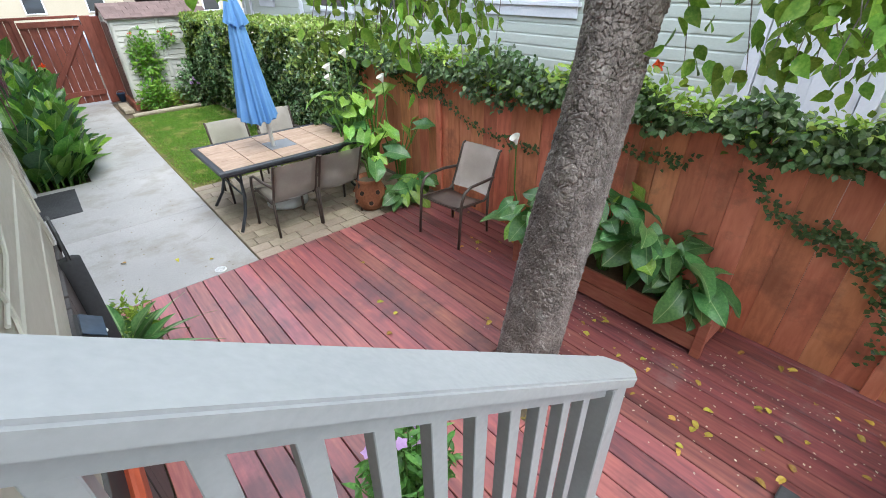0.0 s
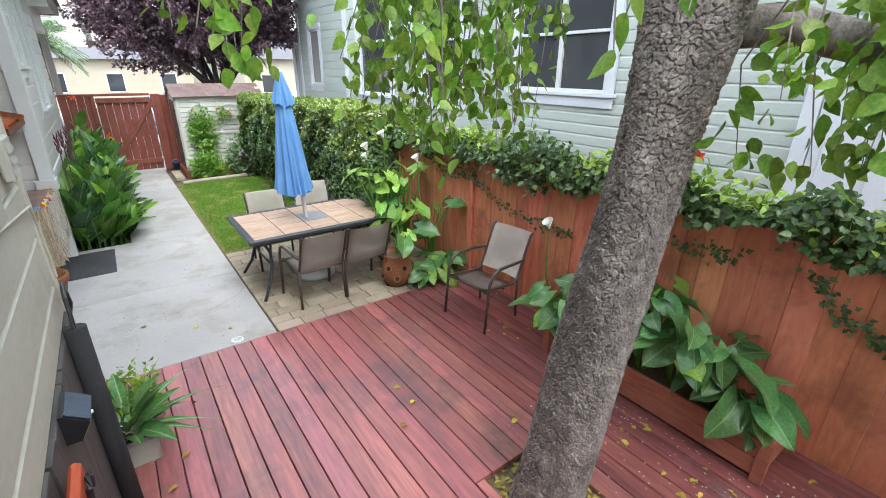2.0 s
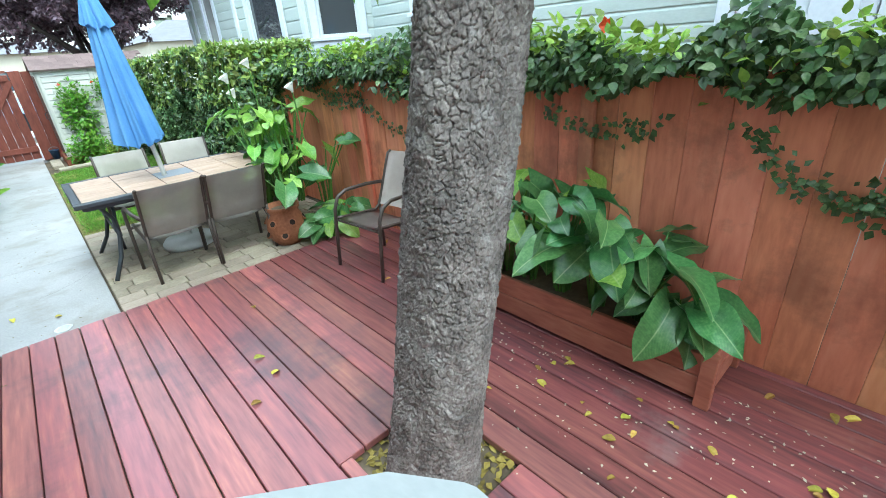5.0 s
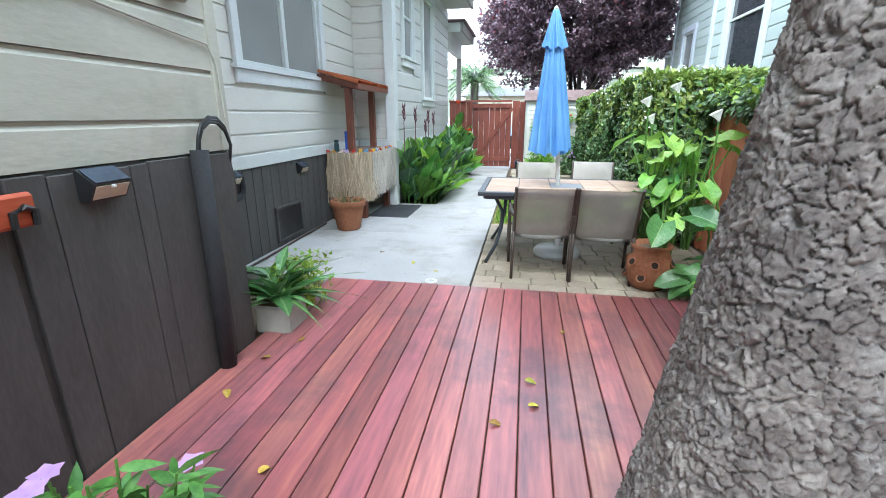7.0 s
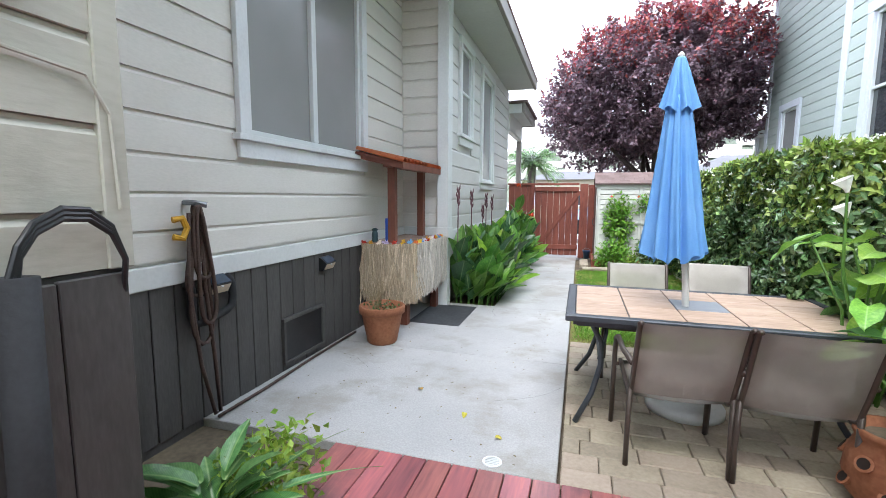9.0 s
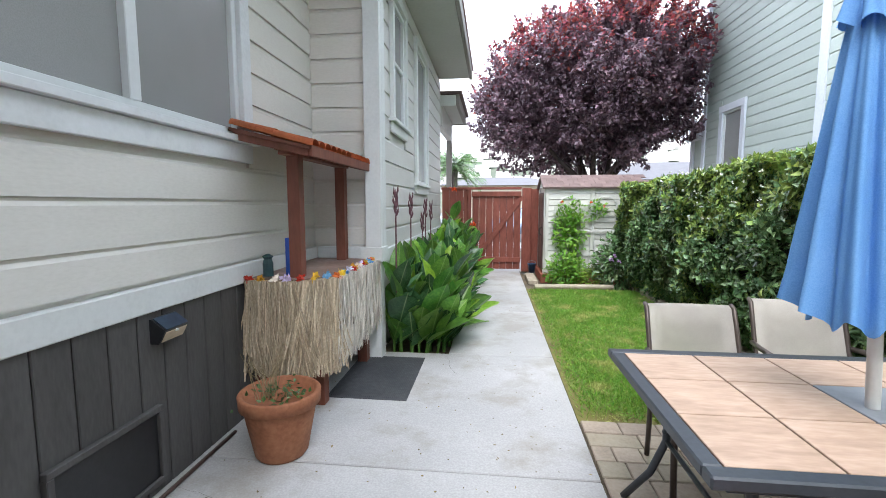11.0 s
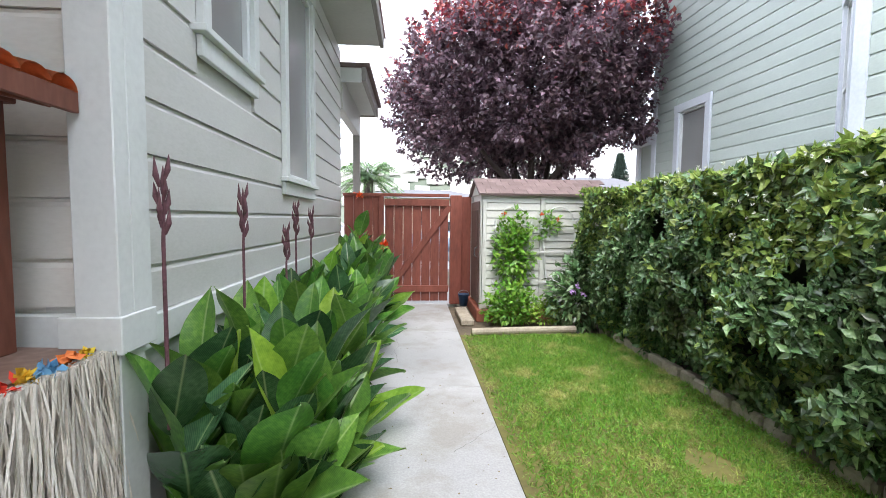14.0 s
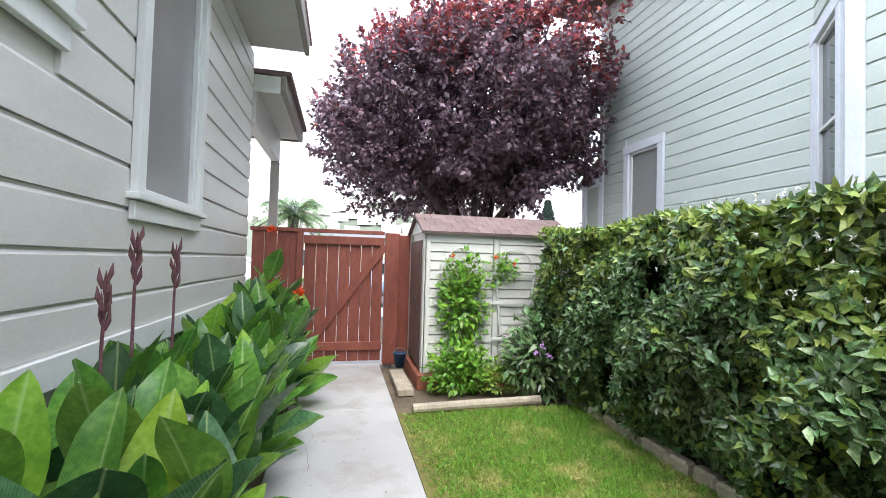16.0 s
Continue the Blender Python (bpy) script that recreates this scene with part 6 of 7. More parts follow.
part("lower_rail", obox((mid.x, 0, mid.z - 0.80), (d.length - 0.1, 0.04, 0.08), (0, ang, 0), 0.003), M_rail, rail)
x = 0.78
while x < 1.88:
    part("baluster", box(x - 0.019, x + 0.019, -0.019, 0.019, rail_z(x) - 0.80, rail_z(x) - 0.06, 0.002), M_rail, rail)
    x += 0.112
part("newel_post", box(1.905, 1.995, -0.045, 0.045, 0.02, rail_z(1.95) - 0.045, 0.004), M_rail, rail)
part("stringer", obox((mid.x, 0.0, mid.z - 0.93), (d.length, 0.045, 0.19), (0, ang, 0), 0.003), M_rail, rail)

# ---- things on the porch wing ----
M_black = material("black_plastic", ["1c1d1f", "28292b"], 0.4, 8, 50, 0.05)
M_panel = material("solar_glass", ["39424f", "465261"], 0.12, 4, 40, 0.0)
M_led = material("pale_led_strip", ["b8a890", "ccbca4"], 0.35, 30, 90, 0.05)


def solar_light(name, m, label):
    s = empty(name, (0, 0, 0), label, "wall lamp", "solar lamps")
    bm = bmesh.new()
    prof = [(0.0, -0.06), (0.045, -0.06), (0.085, 0.01), (0.01, 0.065), (0.0, 0.065)]
    e0, e1 = [bm.verts.new((x, -0.085, z)) for x, z in prof], [bm.verts.new((x, 0.085, z)) for x, z in prof]
    bm.faces.new(e0)
    bm.faces.new(e1[::-1])
    for i in range(5):
        bm.faces.new((e0[i], e0[(i + 1) % 5], e1[(i + 1) % 5], e1[i]))
    part("housing", bm, M_black, s)
    part("solar_panel", obox((0.052, 0, 0.0405), (0.085, 0.155, 0.004), (0, 36.5, 0)), M_panel, s, "blue-grey solar panel")
    part("led_panel", obox((0.067, 0, -0.026), (0.003, 0.15, 0.06), (0, 30, 0)), M_led, s, "pale led panel")
    part("sensor", lathe([(0.012, 0), (0.012, 0.008), (0.005, 0.012)], 10, (0.078, 0, -0.01)), M_white, s)
    s.matrix_world = m
    return s


s1 = solar_light("solar_lamp", pose(XW0 + 0.035, 2.70, 1.17), "black solar wall lamp on the dark skirting")
s2 = copy_thing(s1, pose(XW1 + 0.03, 6.25, 0.83))
s3 = copy_thing(s1, pose(XW1 + 0.03, 4.90, 0.875))
M_foam = material("black_pipe_foam", ["232426", "303134"], 0.85, 9, 60, 0.3)
foam = empty("insulated_pipe", (XW1 + 0.07, 4.85, 0.0), "black foam-wrapped pipe looped round the lamp", "pipe")
part("pipe", tube([(-0.09, -0.17, 0.90), (-0.02, -0.17, 0.92), (0.0, -0.16, 0.88), (0.0, -0.165, 0.72), (0.0, -0.15, 0.655), (0.0, -0.06, 0.655), (0.0, 0.12, 0.69), (0.0, 0.17, 0.715), (0.0, 0.18, 0.78), (0.0, 0.175, 0.87), (-0.02, 0.16, 0.915), (-0.09, 0.15, 0.92)], 0.027, 12), M_foam, foam, smooth=True)
pipe = empty("drain_pipe", (XW0 + 0.075, 3.26, 0), "dark foam-wrapped pipe standing against the skirting", "pipe")
part("pipe", tube([(0, -0.02, 0.02), (0, -0.005, 0.6), (0, 0.01, 1.262)], 0.046, 16), M_foam, pipe, smooth=True)
cab = bmesh.new()
for o in (0.0, 0.022, 0.044):
    tube([(0.0, 0.01 - o * 0.4, 1.25), (0.0, 0.02, 1.31 + o * 0.6), (-0.005, 0.06, 1.365 + o * 0.6), (-0.01, 0.13, 1.40 + o * 0.6), (-0.015, 0.20, 1.395 + o * 0.6), (-0.02, 0.265, 1.35 + o * 0.5), (-0.02, 0.30, 1.27), (-0.05, 0.31, 1.16)], 0.009, 8, cab)
part("cable_loop", cab, M_black, pipe, "looped black cables")
wire = bmesh.new()
tube([(XW0 + 0.03, 1.9, 2.12 - 0.36), (XW0 + 0.03, 2.3, 1.76), (XW0 + 0.03, 2.75, 1.88), (XW0 + 0.032, 3.2, 1.83), (XW0 + 0.035, 3.5, 1.80), (XW0 + 0.035, 3.56, 1.7), (XW0 + 0.036, 3.57, 1.42)], 0.006, 5, wire)
tube([(XW0 + 0.03, 1.83, 1.35), (XW0 + 0.032, 1.86, 1.6), (XW0 + 0.03, 2.0, 1.72), (XW0 + 0.03, 2.02, 1.8)], 0.006, 5, wire)
tagged(part("wall_wire", wire, M_taupe0), "painted thin wire stapled along the siding", "cable")
vb = empty("vent_cover", (XW0 + 0.03, 3.28, 2.05), "pale square louvred vent cover on the siding", "vent")
part("frame", box(0, 0.035, -0.085, 0.085, -0.085, 0.085, 0.008), M_case, vb)
for i in range(3):
    part("louvre", obox((0.036, 0, -0.045 + i * 0.045), (0.006, 0.13, 0.042), (0, -12, 0)), M_case, vb)
arm = empty("red_board_arm", (XW0 + 0.06, 2.085, 1.128), "red stained board with a black iron hook on the skirting", "gate part")
M_redboard = material("bright_red_stain", ["9a3f24", "b04e30", "bc5c3c"], 0.55, 3, 20, 0.2, stretch=(3, 0.6, 3))
part("board", box(0, 0.035, -0.45, 0.33, -0.055, 0.06, 0.012), M_redboard, arm)
part("bracket", tube([(0.04, 0.24, -0.05), (0.045, 0.24, 0.0), (0.045, 0.28, 0.015), (0.045, 0.31, 0.0), (0.04, 0.31, -0.05)], 0.012, 6), M_black, arm)
M_steel = material("galvanised_steel", ["7c7f82", "92969a"], 0.35, 10, 60, 0.1, metal=0.8)
part("latch", tube([(0.01, 0.05, -0.05), (0.02, 0.06, -0.1), (0.02, 0.1, -0.14), (0.02, 0.12, -0.2)], 0.012, 8), M_steel, arm, "galvanised latch")
hose = empty("garden_hose", (XW1 + 0.04, 4.74, 0.0), "coiled brown hose hung from a tap on the wall", "hose")
M_hose = material("brown_ribbed_hose", ["3f2f29", "54413a"], 0.6, 60, 120, 0.5)
hb = bmesh.new()
for k, (low, wide) in enumerate(((1.08, 0.035), (0.84, 0.075), (1.05, 0.03), (0.53, 0.07), (0.95, 0.05), (0.66, 0.055))):
    loop = []
    for t in np.linspace(0, 2 * math.pi, 26):
        q = (1 - math.cos(t)) / 2
        loop.append((0.035 + 0.012 * k, wide * math.sin(t + 0.25 * math.sin(2 * t)) * (0.4 + q) + 0.02 * math.sin(3 * q + k), 1.40 + (low - 1.40) * q))
    tube(loop, 0.0135, 8, hb)
tube([(0.06, -0.06, 1.36), (0.07, -0.10, 0.9), (0.08, -0.05, 0.4), (0.09, 0.03, 0.05), (0.09, 0.07, 0.05), (0.08, 0.06, 0.4), (0.07, 0.02, 0.9), (0.06, 0.03, 1.3)], 0.0135, 8, hb)
tube([(0.09, 0.05, 0.02), (0.09, 0.5, 0.02), (0.06, 1.2, 0.02), (0.05, 2.0, 0.02)], 0.011, 6, hb)
part("coil", hb, M_hose, hose, smooth=True)
M_yellow = material("yellow_plastic", ["c9992a", "dbae3c"], 0.45, 8, 40, 0.03)
part("nozzle", tube([(0.04, -0.16, 1.32), (0.06, -0.11, 1.33), (0.06, -0.08, 1.27), (0.06, -0.11, 1.21), (0.04, -0.16, 1.22)], 0.02, 8), M_yellow, hose, "yellow nozzle handle")
part("hook", tube([(-0.04, -0.02, 1.42), (0.05, -0.01, 1.42), (0.10, 0.04, 1.405)], 0.018, 8), M_steel, hose, "metal tap hook")
fv = empty("foundation_vent", (XW1 + 0.03, 5.89, 0.255), "dark grey framed foundation vent screen", "vent")
for b in ((-0.3, 0.3, 0.17, 0.2), (-0.3, 0.3, -0.2, -0.17), (-0.3, -0.27, -0.17, 0.17), (0.27, 0.3, -0.17, 0.17)):
    part("frame", box(0, 0.03, *b, 0.003), M_skirt, fv)
part("screen", box(0, 0.012, -0.27, 0.27, -0.17, 0.17), M_black, fv)
drain = empty("floor_drain", (1.58, 4.86, 0.0), "small round white drain grate in the concrete", "drain")
part("ring", lathe([(0.055, 0.001), (0.055, 0.006), (0.042, 0.006), (0.042, 0.001)], 20), M_white, drain)
for i in range(5):
    part("slot_bar", box(-0.04, 0.04, -0.034 + i * 0.015, -0.026 + i * 0.015, 0.001, 0.005), M_white, drain)

# covered grill and stepping stone at the deck's end
gr = empty("covered_grill", (3.37, -0.38, -0.04), "barbecue grill under a crumpled black cover", "grill")
M_cover = material("black_vinyl_cover", ["2c2d30", "3a3b3e", "515255"], 0.4, 5, 16, 0.5, bumpdist=0.04)
bm = bmesh.new()
AA, TT_ = np.meshgrid(np.arange(90) / 90, np.arange(30) / 29)
crease = 1 - np.abs(vnoise(AA * 9 + TT_ * 3, TT_ * 5 + 3, 9, 61)) * 1.6
crease2 = 1 - np.abs(vnoise(AA * 18 - TT_ * 5, TT_ * 9 + 3, 18, 62)) * 1.6
rows = []
for i in range(30):
    t = i / 29
    ring = []
    for k in range(90):
        a = 2 * math.pi * k / 90
        sq = 1 / max(abs(math.cos(a)) ** 1.2 + abs(math.sin(a)) ** 1.2, 0.3) ** 0.55
        prof = 1.0 if t < 0.55 else math.cos((t - 0.55) / 0.45 * math.pi / 2) ** 0.55 + 0.001
        wr = 1 + 0.05 * math.sin(5 * a + 6 * t) + 0.035 * math.sin(3 * a + 17 * t) * math.sin(9 * a) + 0.03 * abs(math.sin(6 * a + 5 * t + 2 * math.sin(4 * t))) + 0.04 * math.sin(11 * a - 9 * t + 1) + 0.06 * (1 - t) * math.sin(8 * a) + 0.10 * crease[i, k] ** 3 + 0.05 * crease2[i, k] ** 3 - 0.06
        ring.append(bm.verts.new((0.46 * sq * prof * wr * math.cos(a), 0.33 * sq * prof * wr * math.sin(a), 0.03 + 1.02 * t + 0.02 * math.sin(7 * a + 3 * t))))
    rows.append(ring)
for a, b in zip(rows, rows[1:]):
    for k in range(90):
        bm.faces.new((a[k], a[(k + 1) % 90], b[(k + 1) % 90], b[k]))
bm.faces.new(rows[-1])
bm.faces.new(rows[0][::-1])
part("cover", bm, M_cover, gr, smooth=True)
part("base_board", box(-0.55, -0.5, -0.4, 0.4, 0.0, 0.12, 0.005), M_white, gr)
ss = empty("step_stone", (3.02, 0.42, 0.021), "dark square stepping stone with a scroll relief", "stepping stone")
part("slab", box(-0.15, 0.15, -0.15, 0.15, 0, 0.03, 0.006), M_mat, ss)
for i in range(3):
    part("ring", lathe([(0.03 + i * 0.035, 0.0295), (0.035 + i * 0.035, 0.031), (0.042 + i * 0.035, 0.031), (0.046 + i * 0.035, 0.0295)], 24), M_mat, ss)

# trellis, vine and shrubs by the shed
M_pail = material("dark_blue_plastic", ["1c3550", "28486a"], 0.4, 8, 40, 0.05)
M_trel = material("white_trellis", ["c8cac6", "d4d6d2"], 0.5, 5, 40, 0.05)
for cx in (2.78, 3.45):
    tr = empty("trellis", (cx, 12.86, 0.1), "white fan trellis against the shed", "trellis", "trellises")
    for sx in (-1, 1):
        part("upright", tube([(sx * 0.13, 0, 0), (sx * 0.26, 0, 1.3)], 0.016, 6), M_trel, tr)
    for z, w in ((0.42, 0.30), (0.85, 0.34), (1.2, 0.30)):
        part("bar", box(-w, w, -0.025, -0.005, z - 0.016, z + 0.016, 0.003), M_trel, tr)
    part("arch", tube([(0.2 * math.cos(a), 0, 1.3 + 0.2 * math.sin(a)) for a in np.linspace(0, math.pi, 12)], 0.01, 6), M_trel, tr)


def shrub(name, centre, size, n, ll, mat, label, rot=0.35, w=0.3):
    p = rng.normal(size=(n, 3)) * np.array(size) * 0.5
    p = p[np.linalg.norm(p / np.array(size), axis=1) < 1.05] + np.array(centre)
    p[:, 2] = np.maximum(p[:, 2], 0.03)
    out_ = p - np.array(centre) + np.array([0, 0, 0.1])
    t = out_ / np.linalg.norm(out_, axis=1, keepdims=True) + rng.normal(size=p.shape) * 0.6
    nn = rng.normal(size=p.shape) * 0.4 + np.array([0, -0.4, 0.9])
    l_ = rng.uniform(0.7, 1.2, len(p)) * ll
    return tagged(leaf_cloud(name, p, t, nn, l_, l_ * w, mat), label, "plant")


M_vineleaf = material("climbing_vine_leaf", ["4c8028", "6c9c36", "94b850"], 0.38, 2, 60, 0.05, per="island", vary=0.35, hue=0.02, through_light=0.3)
vine = shrub("climbing_vine", (2.78, 12.78, 0.95), (0.30, 0.08, 0.62), 950, 0.085, M_vineleaf, "bright green climbing vine on the trellis")
vine2 = shrub("climbing_vine", (3.25, 12.8, 1.35), (0.24, 0.06, 0.2), 150, 0.075, M_vineleaf, "thin green vine tendrils on the shed")
shrub("low_shrub", (2.72, 12.62, 0.22), (0.40, 0.2, 0.34), 1500, 0.075, M_vineleaf, "low yellow-green shrub in front of the shed")
shrub("low_shrub", (3.15, 12.5, 0.16), (0.26, 0.18, 0.2), 800, 0.05, M_ivytop, "low yellow-green shrub in the flower bed")
shrub("rhododendron_shrub", (3.62, 12.35, 0.42), (0.46, 0.32, 0.55), 1500, 0.13, M_hedge, "broad-leaved dark shrub with pale lilac flowers", w=0.2)
for fx, fy, fz in ((3.35, 12.0, 0.52), (3.42, 12.02, 0.58), (3.47, 11.98, 0.5)):
    q = np.tile([fx, fy, fz], (18, 1)) + rng.normal(size=(18, 3)) * 0.015
    tagged(leaf_cloud("lilac_flower", q, rand_dirs(rng, 18), rand_dirs(rng, 18), np.full(18, 0.03), np.full(18, 0.012), M_mauve), "small pale lilac flower cluster on the shrub", "flower")
for fx, fy, fz in ((2.62, 12.7, 1.5), (3.15, 12.72, 1.5), (3.4, 12.78, 1.42)):
    q = np.tile([fx, fy, fz], (14, 1)) + rng.normal(size=(14, 3)) * 0.01
    tagged(leaf_cloud("red_flower", q, rand_dirs(rng, 14), rand_dirs(rng, 14), np.full(14, 0.03), np.full(14, 0.012), M_orange), "small red flower on the vine", "flower")

pail = empty("garden_pail", (2.17, 13.62, 0.03), "small dark blue plastic pail beside the gate post", "pail")
part("body", lathe([(0.06, 0.0), (0.085, 0.17), (0.092, 0.175), (0.092, 0.19), (0.08, 0.19), (0.058, 0.02)], 20), M_pail, pail, smooth=True)
part("handle", tube([(0.088 * math.cos(a), 0.0, 0.18 + 0.07 * math.sin(a)) for a in np.linspace(0, math.pi, 10)], 0.005, 6), M_steel, pail, "thin wire handle")

# ---- beyond the gate: street, houses, hills ----
M_asph = material("asphalt", ["3c3c3e", "48484a"], 0.85, 2, 40, 0.3)
tagged(part("road", box(-60, 60, 21.0, 29.0, -0.055, -0.04), M_asph), "grey asphalt street beyond the gate", "road", kind="structure")
tagged(part("pavement_street", box(-60, 60, 18.8, 20.9, -0.058, 0.04, 0.01), M_conc), "pale concrete street pavement", "pavement", kind="structure")
M_cream = material("cream_stucco", ["b4ac98", "c0b8a6"], 0.8, 1, 20, 0.15)
M_whitewall = material("white_stucco", ["cfcdc6", "dad8d2"], 0.8, 1, 20, 0.15)
M_slateroof = material("grey_roof", ["5c5c60", "6c6c70"], 0.8, 3, 30, 0.2)


def far_house(x, y, w, dpt, h, mat, label, rh=1.4, z0=-0.06):
    hs = empty("house", (x, y, z0), label, "house")
    part("wall", box(-w / 2, w / 2, 0, dpt, 0, h), mat, hs)
    bm = bmesh.new()
    o = 0.4
    v = [bm.verts.new(p) for p in ((-w / 2 - o, -o, h), (w / 2 + o, -o, h), (w / 2 + o, dpt + o, h), (-w / 2 - o, dpt + o, h), (-w / 4, dpt / 2, h + rh), (w / 4, dpt / 2, h + rh))]
    for f_ in ((0, 1, 5, 4), (1, 2, 5), (2, 3, 4, 5), (3, 0, 4), (0, 3, 2, 1)):
        bm.faces.new([v[i] for i in f_])
    part("roof", bm, M_slateroof, hs)
    nwin = max(2, int(w / 2.4))
    for fl in range(max(1, int(h / 2.7))):
        for i in range(nwin):
            cx = -w / 2 + (i + 0.5) * w / nwin
            wn_ = part("window", box(cx - 0.5, cx + 0.5, -0.06, 0.0, 0.9 + fl * 2.7, 2.1 + fl * 2.7, 0.01), M_nwhite, hs)
            part("pane", box(cx - 0.42, cx + 0.42, -0.07, -0.06, 0.98 + fl * 2.7, 2.02 + fl * 2.7), M_glass, wn_)
    return hs


far_house(-15.0, 36, 11, 8, 5.6, M_whitewall, "white two-storey house across the street")
far_house(2.0, 38, 9, 8, 2.9, M_cream, "cream single-storey house across the street", rh=0.8)
far_house(13.2, 33, 9, 8, 3.0, M_cream, "yellow house with a grey hip roof across the street")
far_house(28, 37, 10, 8, 5.4, M_whitewall, "pale house across the street")
far_house(-24, 40, 12, 8, 5.6, M_cream, "cream house further along the street")


def parked_car(x, y, mat, label):
    c = empty("parked_car", (x, y, -0.04), label, "car", "parked cars")
    bm = bmesh.new()
    prof = [(-2.1, 0.35), (-2.1, 0.75), (-1.75, 0.95), (-1.1, 1.0), (-0.55, 1.42), (0.75, 1.45), (1.45, 1.0), (2.0, 0.9), (2.12, 0.6), (2.1, 0.35)]
    e0, e1 = [bm.verts.new((px_, -0.8, pz_)) for px_, pz_ in prof], [bm.verts.new((px_, 0.8, pz_)) for px_, pz_ in prof]
    bm.faces.new(e0)
    bm.faces.new(e1[::-1])
    for i in range(len(prof)):
        bm.faces.new((e0[i], e0[(i + 1) % len(prof)], e1[(i + 1) % len(prof)], e1[i]))
    bmesh.ops.bevel(bm, geom=bm.edges[:], offset=0.06, segments=2, affect="EDGES")
    part("body", bm, mat, c, smooth=True)
    for xa, xb in ((-0.75, 0.0), (0.08, 0.85)):
        part("side_window", box(xa, xb, -0.815, -0.79, 1.05, 1.36, 0.01), M_glass, c)
    for wx in (-1.35, 1.35):
        for wy in (-0.78, 0.78):
            bm = lathe([(0.32, -0.1), (0.32, 0.1)], 20)
            bmesh.ops.transform(bm, matrix=pose(wx, wy, 0.32, 90, 0, 0), verts=bm.verts)
            part("wheel", bm, M_black, c)


M_carw = material("silver_car_paint", ["b4bac0", "c0c6cc"], 0.25, 2, 40, 0.0, metal=0.3)
M_carb = material("pale_blue_car_paint", ["8fa4b8", "9db1c3"], 0.25, 2, 40, 0.0, metal=0.3)
parked_car(-2.2, 22.3, M_carw, "silver parked car at the street kerb")
parked_car(3.2, 22.3, M_carb, "pale blue parked car at the street kerb")
parked_car(9.0, 22.3, M_carw, "silver parked car beyond the shed")

M_hill = material("grassy_hill", ["566052", "646c5e", "727668"], 0.95, 0.05, 0.6, 0.0)
bm = bmesh.new()
hx, hy = 60, 8
g = []
for j in range(hy + 1):
    row = []
    for i in range(hx + 1):
        x = -260 + 520 * i / hx
        y = 120 + 160 * j / hy
        t = j / hy
        z = (27 + 8 * math.sin(x * 0.021 + 1) + 5 * math.sin(x * 0.05)) * math.sin(min(1, t * 1.3) * math.pi / 2) - 0.5
        row.append(bm.verts.new((x, y, z)))
    g.append(row)
for j in range(hy):
    for i in range(hx):
        bm.faces.new((g[j][i], g[j][i + 1], g[j + 1][i + 1], g[j + 1][i]))
tagged(part("hill", bm, M_hill, smooth=True), "hazy green hillside behind the town", "hill", kind="structure")
hv = bmesh.new()
for i in range(420):
    x, t = rng.uniform(-120, 160), rng.uniform(0.05, 0.55)
    y = 120 + 160 * t
    z = (27 + 8 * math.sin(x * 0.021 + 1) + 5 * math.sin(x * 0.05)) * math.sin(min(1, t * 1.3) * math.pi / 2) - 0.8
    s = rng.uniform(1.6, 3.2)
    box(x - s, x + s, y - 2, y + 2, z, z + rng.uniform(2.0, 4.2), bm=hv)
tagged(part("hillside_houses", hv, M_whitewall), "scattered pale houses on the hillside", "houses", kind="stuff")

# palm and conifer in the distance
palm = empty("palm_tree", (-1.2, 32, 0), "green palm tree across the street", "tree")
part("trunk", tube([(0, 0, 0), (0.1, 0, 1.9), (0.1, 0, 3.7)], [0.3, 0.25, 0.28], 10), M_plumbark, palm)
P, T, N, L, W = [], [], [], [], []
for i in range(85):
    a, e = rng.uniform(0, 6.28), rng.uniform(-0.5, 1.2)
    for s in np.linspace(0.2, 1.9, 26):
        p = np.array([0.1 + s * math.cos(a) * math.cos(e), s * math.sin(a) * math.cos(e), 3.75 + s * math.sin(e) - 0.22 * s * s])
        for sd in (-1, 1):
            P.append(p)
            T.append([-sd * math.sin(a) + 0.6 * math.cos(a), sd * math.cos(a) + 0.6 * math.sin(a), -0.35])
            N.append([0, 0, 1])
            L.append(0.42)
            W.append(0.018)
leaf_cloud("fronds", P, T, N, L, W, M_hedge, palm)
M_conifer = material("dark_conifer_needles", ["24382c", "33493a"], 0.7, 3, 40, 0.0, per="island", vary=0.3)
con = empty("conifer", (21, 48, 0), "dark pointed conifer in the distance", "tree")
part("trunk", tube([(0, 0, 0), (0, 0, 7.5)], [0.2, 0.04], 8), M_plumbark, con)
n = 5000
t = rng.random(n)
a = rng.uniform(0, 6.28, n)
rr = 1.7 * (1 - t) * rng.uniform(0.3, 1, n)
q = np.stack([rr * np.cos(a), rr * np.sin(a), 2.2 + 5.6 * t], 1)
leaf_cloud("needles", q, np.stack([np.cos(a), np.sin(a), np.full(n, -0.1)], 1), np.tile([0, 0, 1.0], (n, 1)), np.full(n, 0.4), np.full(n, 0.06), M_conifer, con)

